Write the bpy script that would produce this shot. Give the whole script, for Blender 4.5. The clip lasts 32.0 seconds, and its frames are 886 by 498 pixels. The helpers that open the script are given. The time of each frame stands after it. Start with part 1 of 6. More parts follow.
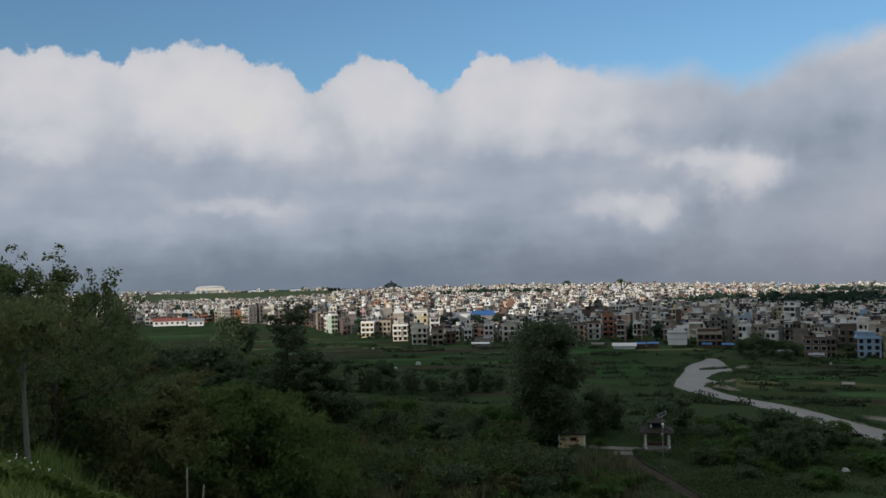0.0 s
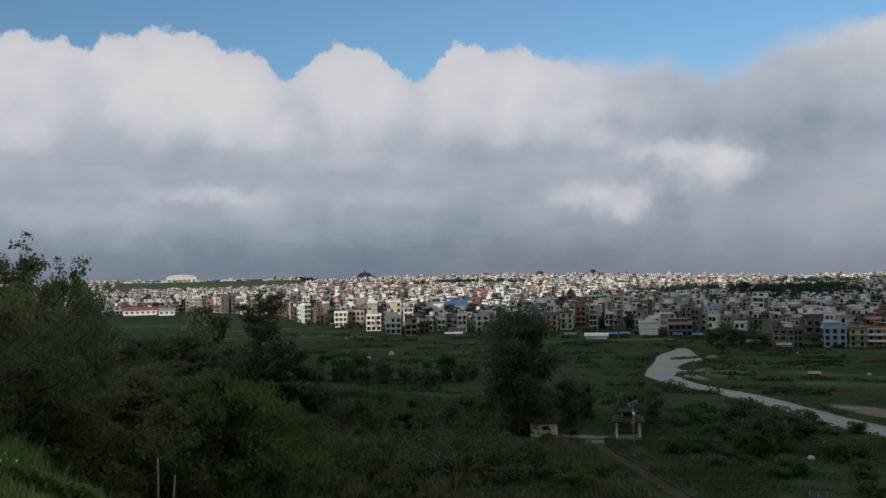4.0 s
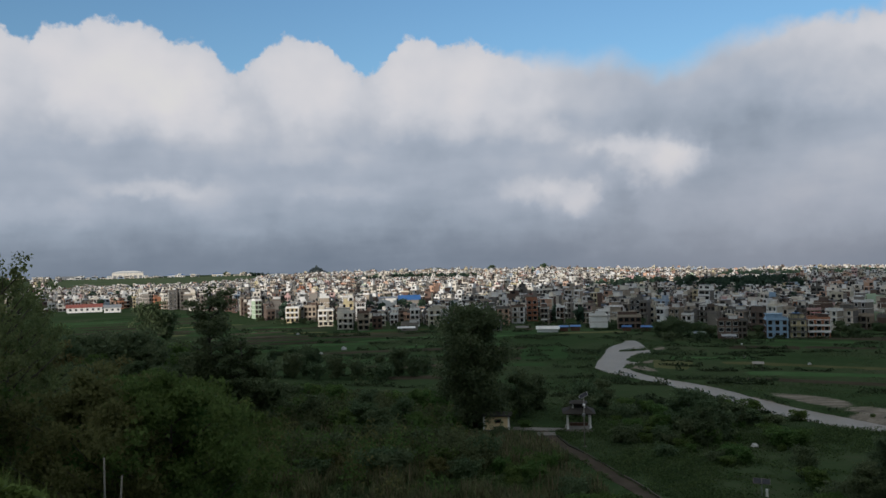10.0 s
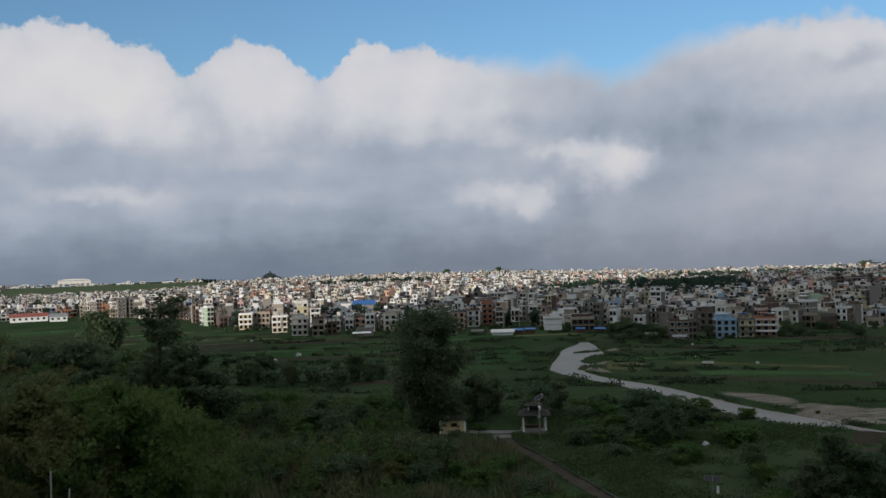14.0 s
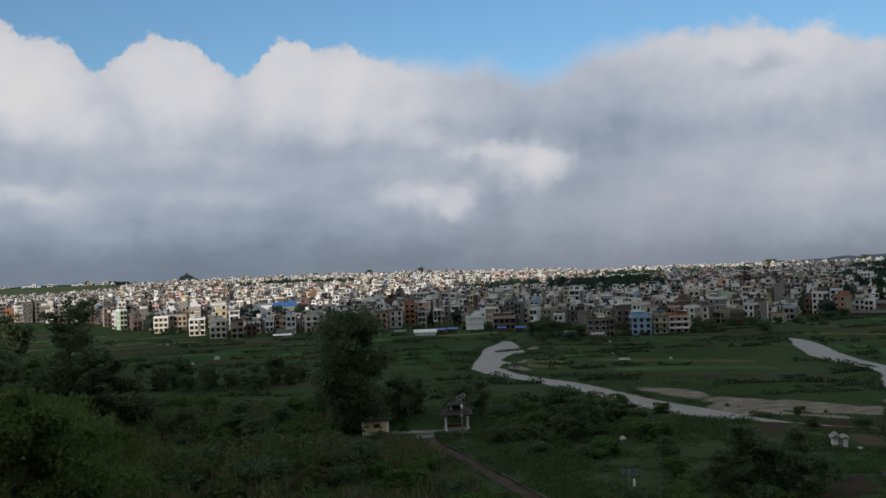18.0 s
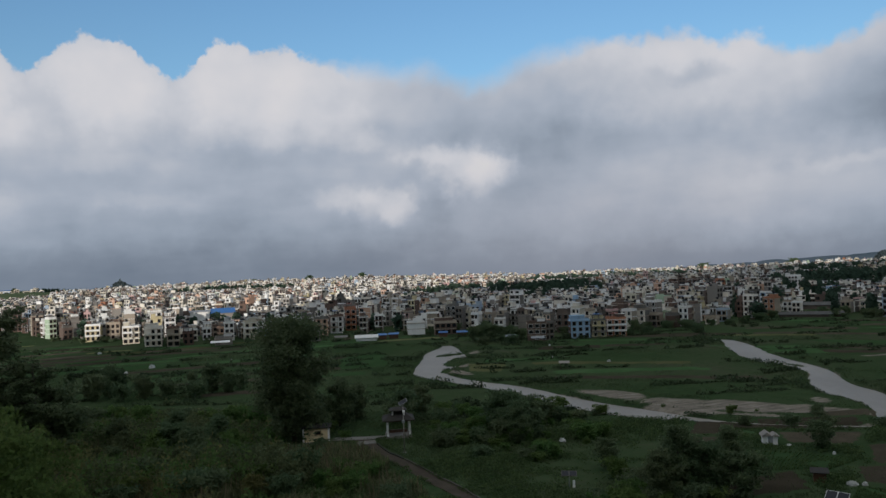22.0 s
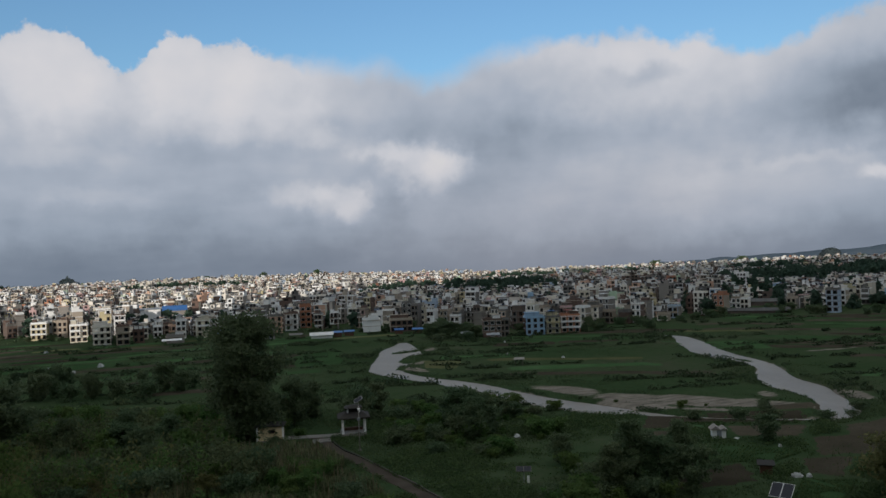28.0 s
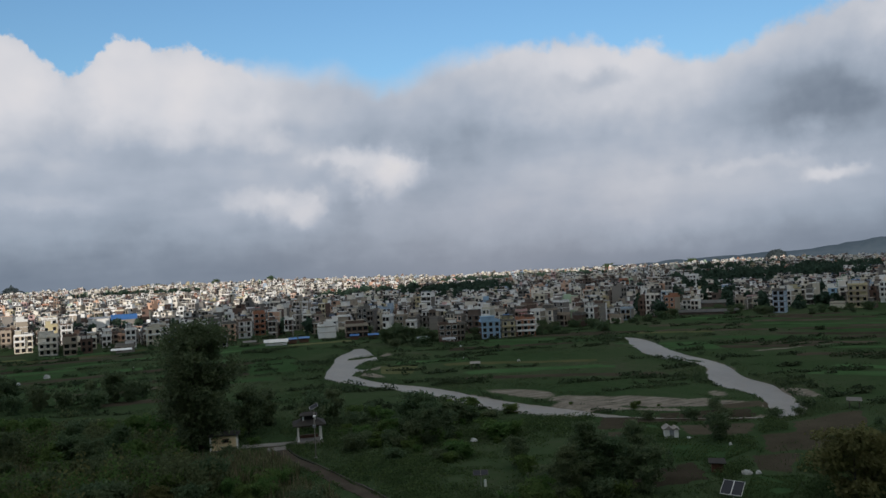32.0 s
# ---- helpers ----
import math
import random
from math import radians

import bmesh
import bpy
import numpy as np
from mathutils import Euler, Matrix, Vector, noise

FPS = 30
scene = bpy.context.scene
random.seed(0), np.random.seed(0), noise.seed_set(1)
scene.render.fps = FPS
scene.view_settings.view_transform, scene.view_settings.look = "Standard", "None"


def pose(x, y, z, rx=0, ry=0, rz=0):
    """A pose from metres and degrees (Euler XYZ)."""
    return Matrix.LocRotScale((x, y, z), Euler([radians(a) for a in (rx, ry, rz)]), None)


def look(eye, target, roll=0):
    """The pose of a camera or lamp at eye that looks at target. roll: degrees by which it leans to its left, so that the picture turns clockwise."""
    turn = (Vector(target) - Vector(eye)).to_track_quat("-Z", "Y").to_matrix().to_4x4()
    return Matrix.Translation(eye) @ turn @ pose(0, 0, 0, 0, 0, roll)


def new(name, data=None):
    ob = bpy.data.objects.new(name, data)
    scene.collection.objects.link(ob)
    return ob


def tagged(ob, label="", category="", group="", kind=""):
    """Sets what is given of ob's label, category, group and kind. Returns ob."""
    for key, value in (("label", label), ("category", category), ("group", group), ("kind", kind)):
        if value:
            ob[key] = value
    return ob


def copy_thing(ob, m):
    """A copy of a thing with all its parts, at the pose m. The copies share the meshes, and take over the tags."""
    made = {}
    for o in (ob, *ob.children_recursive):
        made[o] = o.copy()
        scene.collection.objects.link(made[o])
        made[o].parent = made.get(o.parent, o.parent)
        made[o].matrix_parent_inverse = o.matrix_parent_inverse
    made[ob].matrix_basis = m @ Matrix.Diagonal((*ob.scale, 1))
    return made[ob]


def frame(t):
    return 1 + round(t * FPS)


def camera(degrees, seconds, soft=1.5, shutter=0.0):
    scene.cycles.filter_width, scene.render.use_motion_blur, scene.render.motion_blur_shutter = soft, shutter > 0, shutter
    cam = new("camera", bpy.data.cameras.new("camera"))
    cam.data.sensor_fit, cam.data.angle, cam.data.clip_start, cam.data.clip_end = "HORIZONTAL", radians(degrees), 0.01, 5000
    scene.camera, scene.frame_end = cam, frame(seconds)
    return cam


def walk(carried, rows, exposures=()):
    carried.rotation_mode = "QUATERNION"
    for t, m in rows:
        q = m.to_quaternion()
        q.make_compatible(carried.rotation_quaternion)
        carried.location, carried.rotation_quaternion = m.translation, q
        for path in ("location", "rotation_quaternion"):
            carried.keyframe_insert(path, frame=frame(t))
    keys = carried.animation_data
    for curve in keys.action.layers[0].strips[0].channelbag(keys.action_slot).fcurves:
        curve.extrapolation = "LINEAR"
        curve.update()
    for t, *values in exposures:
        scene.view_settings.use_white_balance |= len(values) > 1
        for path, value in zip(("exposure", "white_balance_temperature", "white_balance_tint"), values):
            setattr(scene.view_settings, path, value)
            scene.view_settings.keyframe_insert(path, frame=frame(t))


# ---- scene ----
SCALE = 1.3  # the plan below is drawn in units of 1.3 m and set to metres at the end
EYE = 26.0 * SCALE  # height of the eye over the valley floor
cam = camera(58.55, 32.0, soft=1.5)
ROWS = [  # seconds, yaw, pitch, roll; the camera turns where it stands
    (0.0, 0.00, 2.00, 1.30),
    (0.5, -0.36, 1.79, 1.37),
    (1.0, -0.43, 1.58, 1.34),
    (1.5, -0.79, 1.54, 1.19),
    (2.0, -1.13, 1.47, 1.15),
    (2.5, -1.19, 1.40, 1.10),
    (3.0, -1.32, 1.39, 1.06),
    (3.5, -1.51, 1.53, 1.13),
    (4.0, -1.90, 1.23, 1.10),
    (4.5, -2.17, 1.09, 1.01),
    (6.5, -2.80, 0.66, 1.17),
    (7.0, -2.94, 0.63, 1.16),
    (7.5, -3.03, 0.69, 1.22),
    (8.0, -3.56, 0.66, 1.28),
    (8.5, -4.02, 0.74, 1.18),
    (9.0, -4.73, 0.79, 1.14),
    (9.5, -5.05, 0.74, 1.29),
    (10.0, -5.35, 0.76, 1.34),
    (10.5, -5.76, 1.02, 1.41),
    (11.0, -6.12, 0.94, 1.33),
    (11.5, -6.31, 0.74, 1.30),
    (12.0, -6.68, 0.87, 1.28),
    (12.5, -7.01, 1.09, 1.51),
    (13.0, -7.57, 1.16, 1.53),
    (13.5, -8.02, 1.04, 1.73),
    (15.5, -10.67, 0.91, 2.16),
    (16.0, -11.23, 0.79, 2.35),
    (16.5, -12.22, 0.83, 2.11),
    (17.0, -12.95, 0.90, 2.18),
    (17.5, -13.69, 0.88, 2.17),
    (18.0, -14.24, 0.81, 2.14),
    (18.5, -15.14, 0.96, 2.10),
    (19.0, -15.64, 1.06, 2.11),
    (19.5, -16.50, 1.10, 2.15),
    (20.0, -16.99, 1.58, 2.08),
    (20.5, -17.14, 1.51, 2.20),
    (21.0, -17.91, 1.35, 2.19),
    (21.5, -18.37, 1.09, 2.19),
    (22.0, -18.50, 1.00, 2.36),
    (22.5, -18.81, 1.06, 2.31),
    (23.0, -19.32, 1.08, 2.38),
    (23.5, -19.74, 1.19, 2.25),
    (24.0, -20.03, 1.32, 2.26),
    (24.5, -20.06, 1.39, 2.28),
    (26.5, -20.52, 0.96, 2.34),
    (27.0, -21.03, 0.88, 2.30),
    (27.5, -21.76, 0.67, 2.21),
    (28.0, -21.70, 0.66, 2.28),
    (28.5, -21.96, 0.64, 2.44),
    (29.0, -22.54, 0.37, 2.36),
    (29.5, -22.64, 0.38, 2.57),
    (30.0, -22.92, 0.22, 2.56),
    (30.5, -23.47, 0.19, 2.57),
    (31.0, -23.94, 0.32, 2.64),
    (31.5, -24.30, 0.65, 2.72),
    (32.0, -24.94, 0.87, 2.80),
]
walk(cam, [(t, pose(0, 0, EYE, 90 + pitch, roll, yaw)) for t, yaw, pitch, roll in ROWS],
     exposures=((0, -0.02), (4, 0.0), (10, 0.04), (20, 0.03), (28.5, 0.03), (29.2, 0.05), (30, 0.13), (32, 0.13)))

# ---- light ----
SUN_AZ, SUN_EL = 215.0, 7.5  # towards the sun, degrees clockwise from +y


def lin(r, g, b):
    """Linear colour from 8-bit display values."""
    f = lambda v: v / 255 / 12.92 if v <= 10 else ((v / 255 + 0.055) / 1.055) ** 2.4
    return (f(r), f(g), f(b), 1)


class Nodes:
    """Short-hand for wiring a node tree."""

    def __init__(self, tree, fresh=True):
        self.tree = tree
        if fresh:
            tree.nodes.clear()

    def put(self, socket, value):
        if isinstance(value, bpy.types.NodeSocket):
            self.tree.links.new(value, socket)
        elif value is not None:
            socket.default_value = value

    def node(self, kind, **settings):
        n = self.tree.nodes.new(kind)
        for k, v in settings.items():
            setattr(n, k, v)
        return n

    def math(self, op, a, b=None, c=None):
        n = self.node("ShaderNodeMath", operation=op)
        for s, v in zip(n.inputs, (a, b, c)):
            self.put(s, v)
        return n.outputs[0]

    def noise(self, vec, scale, detail=3.0, rough=0.55):
        n = self.node("ShaderNodeTexNoise")
        self.put(n.inputs["Vector"], vec)
        n.inputs["Scale"].default_value, n.inputs["Detail"].default_value, n.inputs["Roughness"].default_value = scale, detail, rough
        return n.outputs["Fac"]

    def ramp(self, fac, stops, mode="LINEAR"):
        n = self.node("ShaderNodeValToRGB")
        n.color_ramp.interpolation = mode
        e = n.color_ramp.elements
        while len(e) < len(stops):
            e.new(0.5)
        for i, (p, c) in enumerate(stops):
            e[i].position, e[i].color = p, c
        self.put(n.inputs[0], fac)
        return n.outputs[0]

    def mix(self, fac, a, b, mode="MIX"):
        n = self.node("ShaderNodeMix", data_type="RGBA", blend_type=mode)
        self.put(n.inputs[0], fac), self.put(n.inputs[6], a), self.put(n.inputs[7], b)
        return n.outputs[2]

    def span(self, v, a, b, lo=0.0, hi=1.0, smooth=True):
        n = self.node("ShaderNodeMapRange", interpolation_type="SMOOTHSTEP" if smooth else "LINEAR")
        for s, x in zip(n.inputs, (v, a, b, lo, hi)):
            self.put(s, x)
        return n.outputs[0]


def build_sky():
    world = bpy.data.worlds.new("sky")
    world.use_nodes = True
    scene.world = world
    N = Nodes(world.node_tree)
    way = N.node("ShaderNodeTexCoord").outputs["Generated"]
    sep = N.node("ShaderNodeSeparateXYZ")
    N.put(sep.inputs[0], way)
    az0 = N.math("MULTIPLY", N.math("ARCTAN2", sep.outputs[0], sep.outputs[1]), 57.29578)
    el0 = N.math("MULTIPLY", N.math("ARCSINE", sep.outputs[2]), 57.29578)
    off = N.node("ShaderNodeVectorMath", operation="ADD")
    off.inputs[1].default_value = (3.1, 7.7, 1.3)
    N.put(off.inputs[0], way)
    shift = lambda v, k: N.math("MULTIPLY", N.math("SUBTRACT", v, 0.5), k)
    # billows: coarse and fine noise push the outlines about
    w1, w2, fine = N.noise(off.outputs[0], 24, 3, 0.55), N.noise(way, 26, 3, 0.55), N.noise(way, 70, 3, 0.55)
    calm = N.span(el0, 1.0, 9.0, 0.35, 1.0)  # flatter layers towards the skyline
    az = N.math("ADD", az0, shift(w1, 2.2))
    el = N.math("ADD", el0, N.math("MULTIPLY", shift(w2, 1.5), calm))
    # height of the cloud bank's top round the compass, in two runs
    west = ((-32, 14.9), (-27.3, 14.9), (-25.8, 15.3), (-24.3, 15.1), (-23.5, 15.3), (-21.9, 14.5), (-21.2, 15.5), (-19.5, 15.7), (-17.8, 16.5), (-16.5, 16.3), (-15, 16.0), (-13.1, 15.2), (-10.8, 15.1), (-9.6, 13.9), (-8.8, 13.1),
            (-7.2, 15.0), (-5.5, 16.1), (-4.1, 15.5), (-2.9, 15.7), (-2.0, 15.1), (-1.4, 14.0), (-0.2, 13.0), (1.6, 14.5), (3.0, 15.9), (4.5, 15.7), (5.8, 15.0), (7.6, 15.4), (9.2, 15.0), (10.8, 14.6), (16, 14.2))
    east = ((16, 14.2), (18.2, 14.1), (20.8, 13.1), (22.6, 13.4), (24.5, 14.2), (26.0, 14.8), (29, 15.1), (31.4, 15.4), (32.6, 15.1), (36.3, 15.4), (38.2, 14.3), (39.6, 14.8), (40.7, 14.6), (42.2, 13.5), (43.8, 13.0), (45.5, 13.1), (47.3, 14.3), (50, 14.9), (58, 16))
    low, high = 8.0, 20.0
    runs = []
    for run in (west, east):
        a0, a1 = run[0][0], run[-1][0]
        ramp = N.ramp(N.span(az, a0, a1, smooth=False), [((a - a0) / (a1 - a0), ((h - low) / (high - low),) * 3 + (1,)) for a, h in run])
        runs.append(ramp)
    bank = N.mix(N.math("GREATER_THAN", az, 16.0), runs[0], runs[1])
    top = N.math("ADD", N.math("MULTIPLY", bank, high - low), low)
    below = N.math("SUBTRACT", top, el)
    hazy = N.math("MULTIPLY", N.span(az0, 8, 15), N.span(az0, 25, 33, 1.0, 0.35))  # crisp heads give way to a soft veil
    edge = N.math("ADD", below, N.math("MULTIPLY", shift(fine, 1.5), N.math("SUBTRACT", 1.0, N.math("MULTIPLY", hazy, 0.7))))
    cover = N.span(N.math("DIVIDE", edge, N.math("ADD", 1.0, N.math("MULTIPLY", hazy, 3.6))), -0.12, 0.38)
    loose = N.math("MULTIPLY", N.span(N.noise(way, 3.0, 4), 0.30, 0.48), N.span(el0, 21, 32))  # broken cloud overhead, out of view, added to light the valley
    # how light the cloud is: white heads over a grey layer that darkens towards the skyline
    layers = ((-3, 0.06), (0, 0.12), (1.2, 0.19), (2.4, 0.29), (3.6, 0.38), (5, 0.44), (7, 0.48), (8.3, 0.50), (9.4, 0.58), (10.6, 0.67), (12.5, 0.73), (14.5, 0.76), (20, 0.76))
    level = N.ramp(N.span(N.math("ADD", el, shift(w1, 2.4)), -3, 20, smooth=False), [((e + 3) / 23, (v, v, v, 1)) for e, v in layers])
    swells = (  # azimuth, elevation, half width, half height, lighter or darker
        (-26.6, 11.6, 3.4, 3.0, 0.12), (-26.8, 8.9, 2.4, 1.0, 0.14), (-17.3, 12.3, 5.6, 3.3, 0.15), (-12.0, 10.4, 3.2, 2.0, 0.18), (-4.3, 12.4, 3.0, 3.0, 0.15), (5.2, 12.3, 4.6, 2.8, 0.13), (9.5, 10.8, 3.2, 2.0, 0.09),
        (-22.6, 11.6, 1.3, 1.9, -0.08), (-8.5, 11.2, 1.2, 1.7, -0.09), (0.1, 11.0, 1.2, 1.7, -0.09), (-19, 7.6, 5.5, 0.8, -0.05), (6, 8.0, 6.0, 0.7, -0.06),
        (17.8, 11.4, 4.2, 3.2, -0.13), (24.5, 10.0, 5.0, 3.4, -0.15), (28.0, 7.4, 4.6, 2.6, -0.08), (33, 9.6, 4.0, 2.0, -0.04),
        (28.0, 12.8, 5.0, 2.2, -0.11), (50.5, 12.6, 3.8, 2.6, -0.15), (36.0, 13.2, 5.0, 1.2, 0.05), (36.8, 12.2, 2.5, 0.6, -0.15), (41.2, 11.6, 2.4, 2.4, 0.03), (48.6, 9.6, 4.6, 2.2, -0.24), (54.0, 9.4, 4.2, 3.4, -0.26), (51.6, 12.7, 2.6, 1.2, 0.03),
        (47.0, 5.5, 4.0, 0.4, 0.10), (-3.4, 7.7, 3.6, 0.7, 0.07), (13.6, 9.0, 1.2, 0.7, 0.12),
        (-14.6, 5.3, 3.4, 0.6, 0.22), (-11.6, 4.2, 2.0, 1.1, 0.14), (-24, 3.6, 4.0, 0.8, 0.10), (-19, 3.9, 2.2, 0.7, 0.08), (-2.0, 5.0, 3.6, 0.6, 0.09), (6.0, 4.8, 3.0, 0.5, -0.05), (2.0, 3.6, 4.0, 0.6, -0.05),
        (34.5, 4.2, 8.5, 2.6, 0.12), (44.0, 3.4, 7.0, 2.4, 0.16), (30.0, 1.8, 12.0, 1.4, 0.08),
        (17.6, 7.9, 1.9, 0.8, 0.20), (20.2, 7.0, 2.8, 1.3, 0.30), (22.2, 6.7, 1.6, 1.0, 0.22), (20.9, 5.2, 1.3, 0.9, 0.20), (23.8, 5.0, 1.3, 1.1, -0.05),
        (14.3, 4.4, 2.4, 1.15, 0.27), (11.8, 5.1, 2.2, 0.7, 0.14), (15.9, 4.0, 1.2, 1.0, 0.16), (18.4, 3.7, 1.2, 1.0, -0.08), (51.3, 4.5, 1.6, 0.5, 0.30))
    az = N.math("ADD", N.math("ADD", az0, shift(w1, 3.4)), shift(fine, 1.0))
    el = N.math("ADD", N.math("ADD", el0, shift(w2, 2.0)), shift(fine, 0.6))
    for a, e, ra, re, amount in swells:
        da = N.math("DIVIDE", N.math("SUBTRACT", az, a), ra)
        de = N.math("DIVIDE", N.math("SUBTRACT", el, e), re)
        rr = N.math("ADD", N.math("MULTIPLY", da, da), N.math("MULTIPLY", de, de))
        level = N.math("ADD", N.math("MULTIPLY", N.math("POWER", 2.718, N.math("MULTIPLY", N.math("POWER", rr, 1.5), -0.7)), amount), level)
    # relief: lighter on the side of each swell that faces the sun, and long thin layers low down
    lit = N.node("ShaderNodeVectorMath", operation="ADD")
    lit.inputs[1].default_value = (0.016, 0.0, -0.026)
    N.put(lit.inputs[0], way)
    for size, amount in ((8.0, 0.34), (22.0, 0.15)):
        relief = N.math("SUBTRACT", N.noise(way, size, 2, 0.5), N.noise(lit.outputs[0], size, 2, 0.5))
        level = N.math("ADD", level, N.math("MULTIPLY", N.math("MULTIPLY", relief, amount), calm))
    wisp = N.node("ShaderNodeMapping")
    wisp.inputs["Scale"].default_value = (1, 1, 4.2)
    N.put(wisp.inputs[0], way)
    level = N.math("ADD", level, N.math("MULTIPLY", shift(N.noise(wisp.outputs[0], 8, 3, 0.5), 0.22), N.span(el0, 5, 12, 1.0, 0.3)))
    level = N.math("ADD", level, N.math("MULTIPLY", N.span(below, 0.0, 1.1, -0.06, 0.0), N.math("SUBTRACT", 1.0, hazy)))
    shade = N.ramp(level, [(0.0, lin(102, 114, 130)), (0.15, lin(120, 131, 146)), (0.33, lin(146, 157, 172)), (0.48, lin(163, 172, 186)), (0.62, lin(181, 186, 196)), (0.76, lin(198, 200, 207)), (0.90, lin(209, 208, 212)), (1.0, lin(214, 213, 213))])
    blue = N.node("ShaderNodeTexSky", sky_type="NISHITA", sun_disc=False, sun_elevation=radians(SUN_EL), sun_rotation=radians(SUN_AZ))
    clear = N.node("ShaderNodeVectorMath", operation="MULTIPLY")
    N.put(clear.inputs[0], blue.outputs[0])
    clear.inputs[1].default_value = (0.097, 0.138, 0.188)
    rr = N.math("ADD", N.math("POWER", N.math("DIVIDE", N.math("SUBTRACT", az, 30), 17), 2.0), N.math("POWER", N.math("DIVIDE", N.math("SUBTRACT", el, 1.5), 4.5), 2.0))
    rosy = N.mix(N.math("MULTIPLY", N.math("POWER", 2.718, N.math("MULTIPLY", rr, -1.0)), 0.38), shade, lin(158, 158, 167))
    veil = N.mix(N.math("MULTIPLY", loose, 0.92), clear.outputs[0], (0.60, 0.625, 0.635, 1))  # unseen cloud overhead, its brightness set to fill the shaded ground
    colour = N.mix(cover, veil, rosy)
    bg = N.node("ShaderNodeBackground")
    N.put(bg.inputs[0], colour)
    bg.inputs[1].default_value = 1.0
    N.put(N.node("ShaderNodeOutputWorld").inputs[0], bg.outputs[0])


build_sky()
sun = new("sun", bpy.data.lights.new("sun", "SUN"))
sun.data.energy, sun.data.angle, sun.data.color = 3.1, radians(0.6), (1.0, 0.95, 0.89)
ux, uy, uz = (math.sin(radians(SUN_AZ)) * math.cos(radians(SUN_EL)), math.cos(radians(SUN_AZ)) * math.cos(radians(SUN_EL)), math.sin(radians(SUN_EL)))
sun.matrix_world = look((0, 0, 400), (-ux, -uy, 400 - uz))


# ---- materials ----
def material(name, colours, scale=1.0, rough=0.85, metal=0.0, bump=0.0, fine=None, random_value=0.0, island=False, spec=0.3, leaf=0.0, stretch=(1, 1, 1)):
    """A surface whose colour wanders between the given ones at two scales, in metres of the object's own space."""
    m = bpy.data.materials.new(name)
    m.use_nodes = True
    N = Nodes(m.node_tree)
    place = N.node("ShaderNodeMapping")
    place.inputs["Scale"].default_value = stretch
    N.put(place.inputs[0], N.node("ShaderNodeTexCoord").outputs["Object"])
    fine = fine or scale * 9
    big, small = N.noise(place.outputs[0], scale, 3), N.noise(place.outputs[0], fine, 4, 0.65)
    fac = N.math("ADD", N.math("MULTIPLY", big, 0.62), N.math("MULTIPLY", small, 0.38))
    last = max(len(colours) - 1, 1)
    col = N.ramp(N.span(fac, 0.3, 0.7, smooth=False), [(i / last, c) for i, c in enumerate(colours)])
    if random_value:
        source = N.node("ShaderNodeNewGeometry").outputs["Random Per Island"] if island else N.node("ShaderNodeObjectInfo").outputs["Random"]
        hsv = N.node("ShaderNodeHueSaturation")
        N.put(hsv.inputs["Value"], N.span(source, 0, 1, 1 - random_value, 1 + random_value, smooth=False))
        if island:
            N.put(hsv.inputs["Hue"], N.span(N.node("ShaderNodeObjectInfo").outputs["Random"], 0, 1, 0.47, 0.52, smooth=False))
        N.put(hsv.inputs["Color"], col)
        col = hsv.outputs[0]
    b = N.node("ShaderNodeBsdfPrincipled")
    N.put(b.inputs["Base Color"], col)
    b.inputs["Roughness"].default_value, b.inputs["Metallic"].default_value, b.inputs["Specular IOR Level"].default_value = rough, metal, spec
    if bump:
        n = N.node("ShaderNodeBump")
        n.inputs["Strength"].default_value, n.inputs["Distance"].default_value = 0.8, bump
        N.put(n.inputs["Height"], small), N.put(b.inputs["Normal"], n.outputs[0])
    shader = b.outputs[0]
    if leaf:
        t = N.node("ShaderNodeBsdfTranslucent")
        N.put(t.inputs[0], col)
        mixed = N.node("ShaderNodeMixShader")
        mixed.inputs[0].default_value = leaf
        N.put(mixed.inputs[1], shader), N.put(mixed.inputs[2], t.outputs[0])
        shader = mixed.outputs[0]
    N.put(N.node("ShaderNodeOutputMaterial").inputs[0], shader)
    return m


def paint(name, r, g, b, rough=0.8):
    """Weathered render or paint of one colour, with rain stains."""
    c = lin(r, g, b)
    d = lambda k: (c[0] * k, c[1] * k, c[2] * k, 1)
    return material(name, [d(0.66), d(0.95), d(1.0), d(1.06)], 0.5, rough, fine=3.0, random_value=0.10, stretch=(1, 1, 0.35))


GROUND = material("valley_ground", [(0.025, 0.040, 0.019, 1), (0.035, 0.059, 0.026, 1), (0.047, 0.066, 0.033, 1), (0.078, 0.070, 0.052, 1)], 0.03, 1.0, bump=0.12, fine=0.6, spec=0.0)


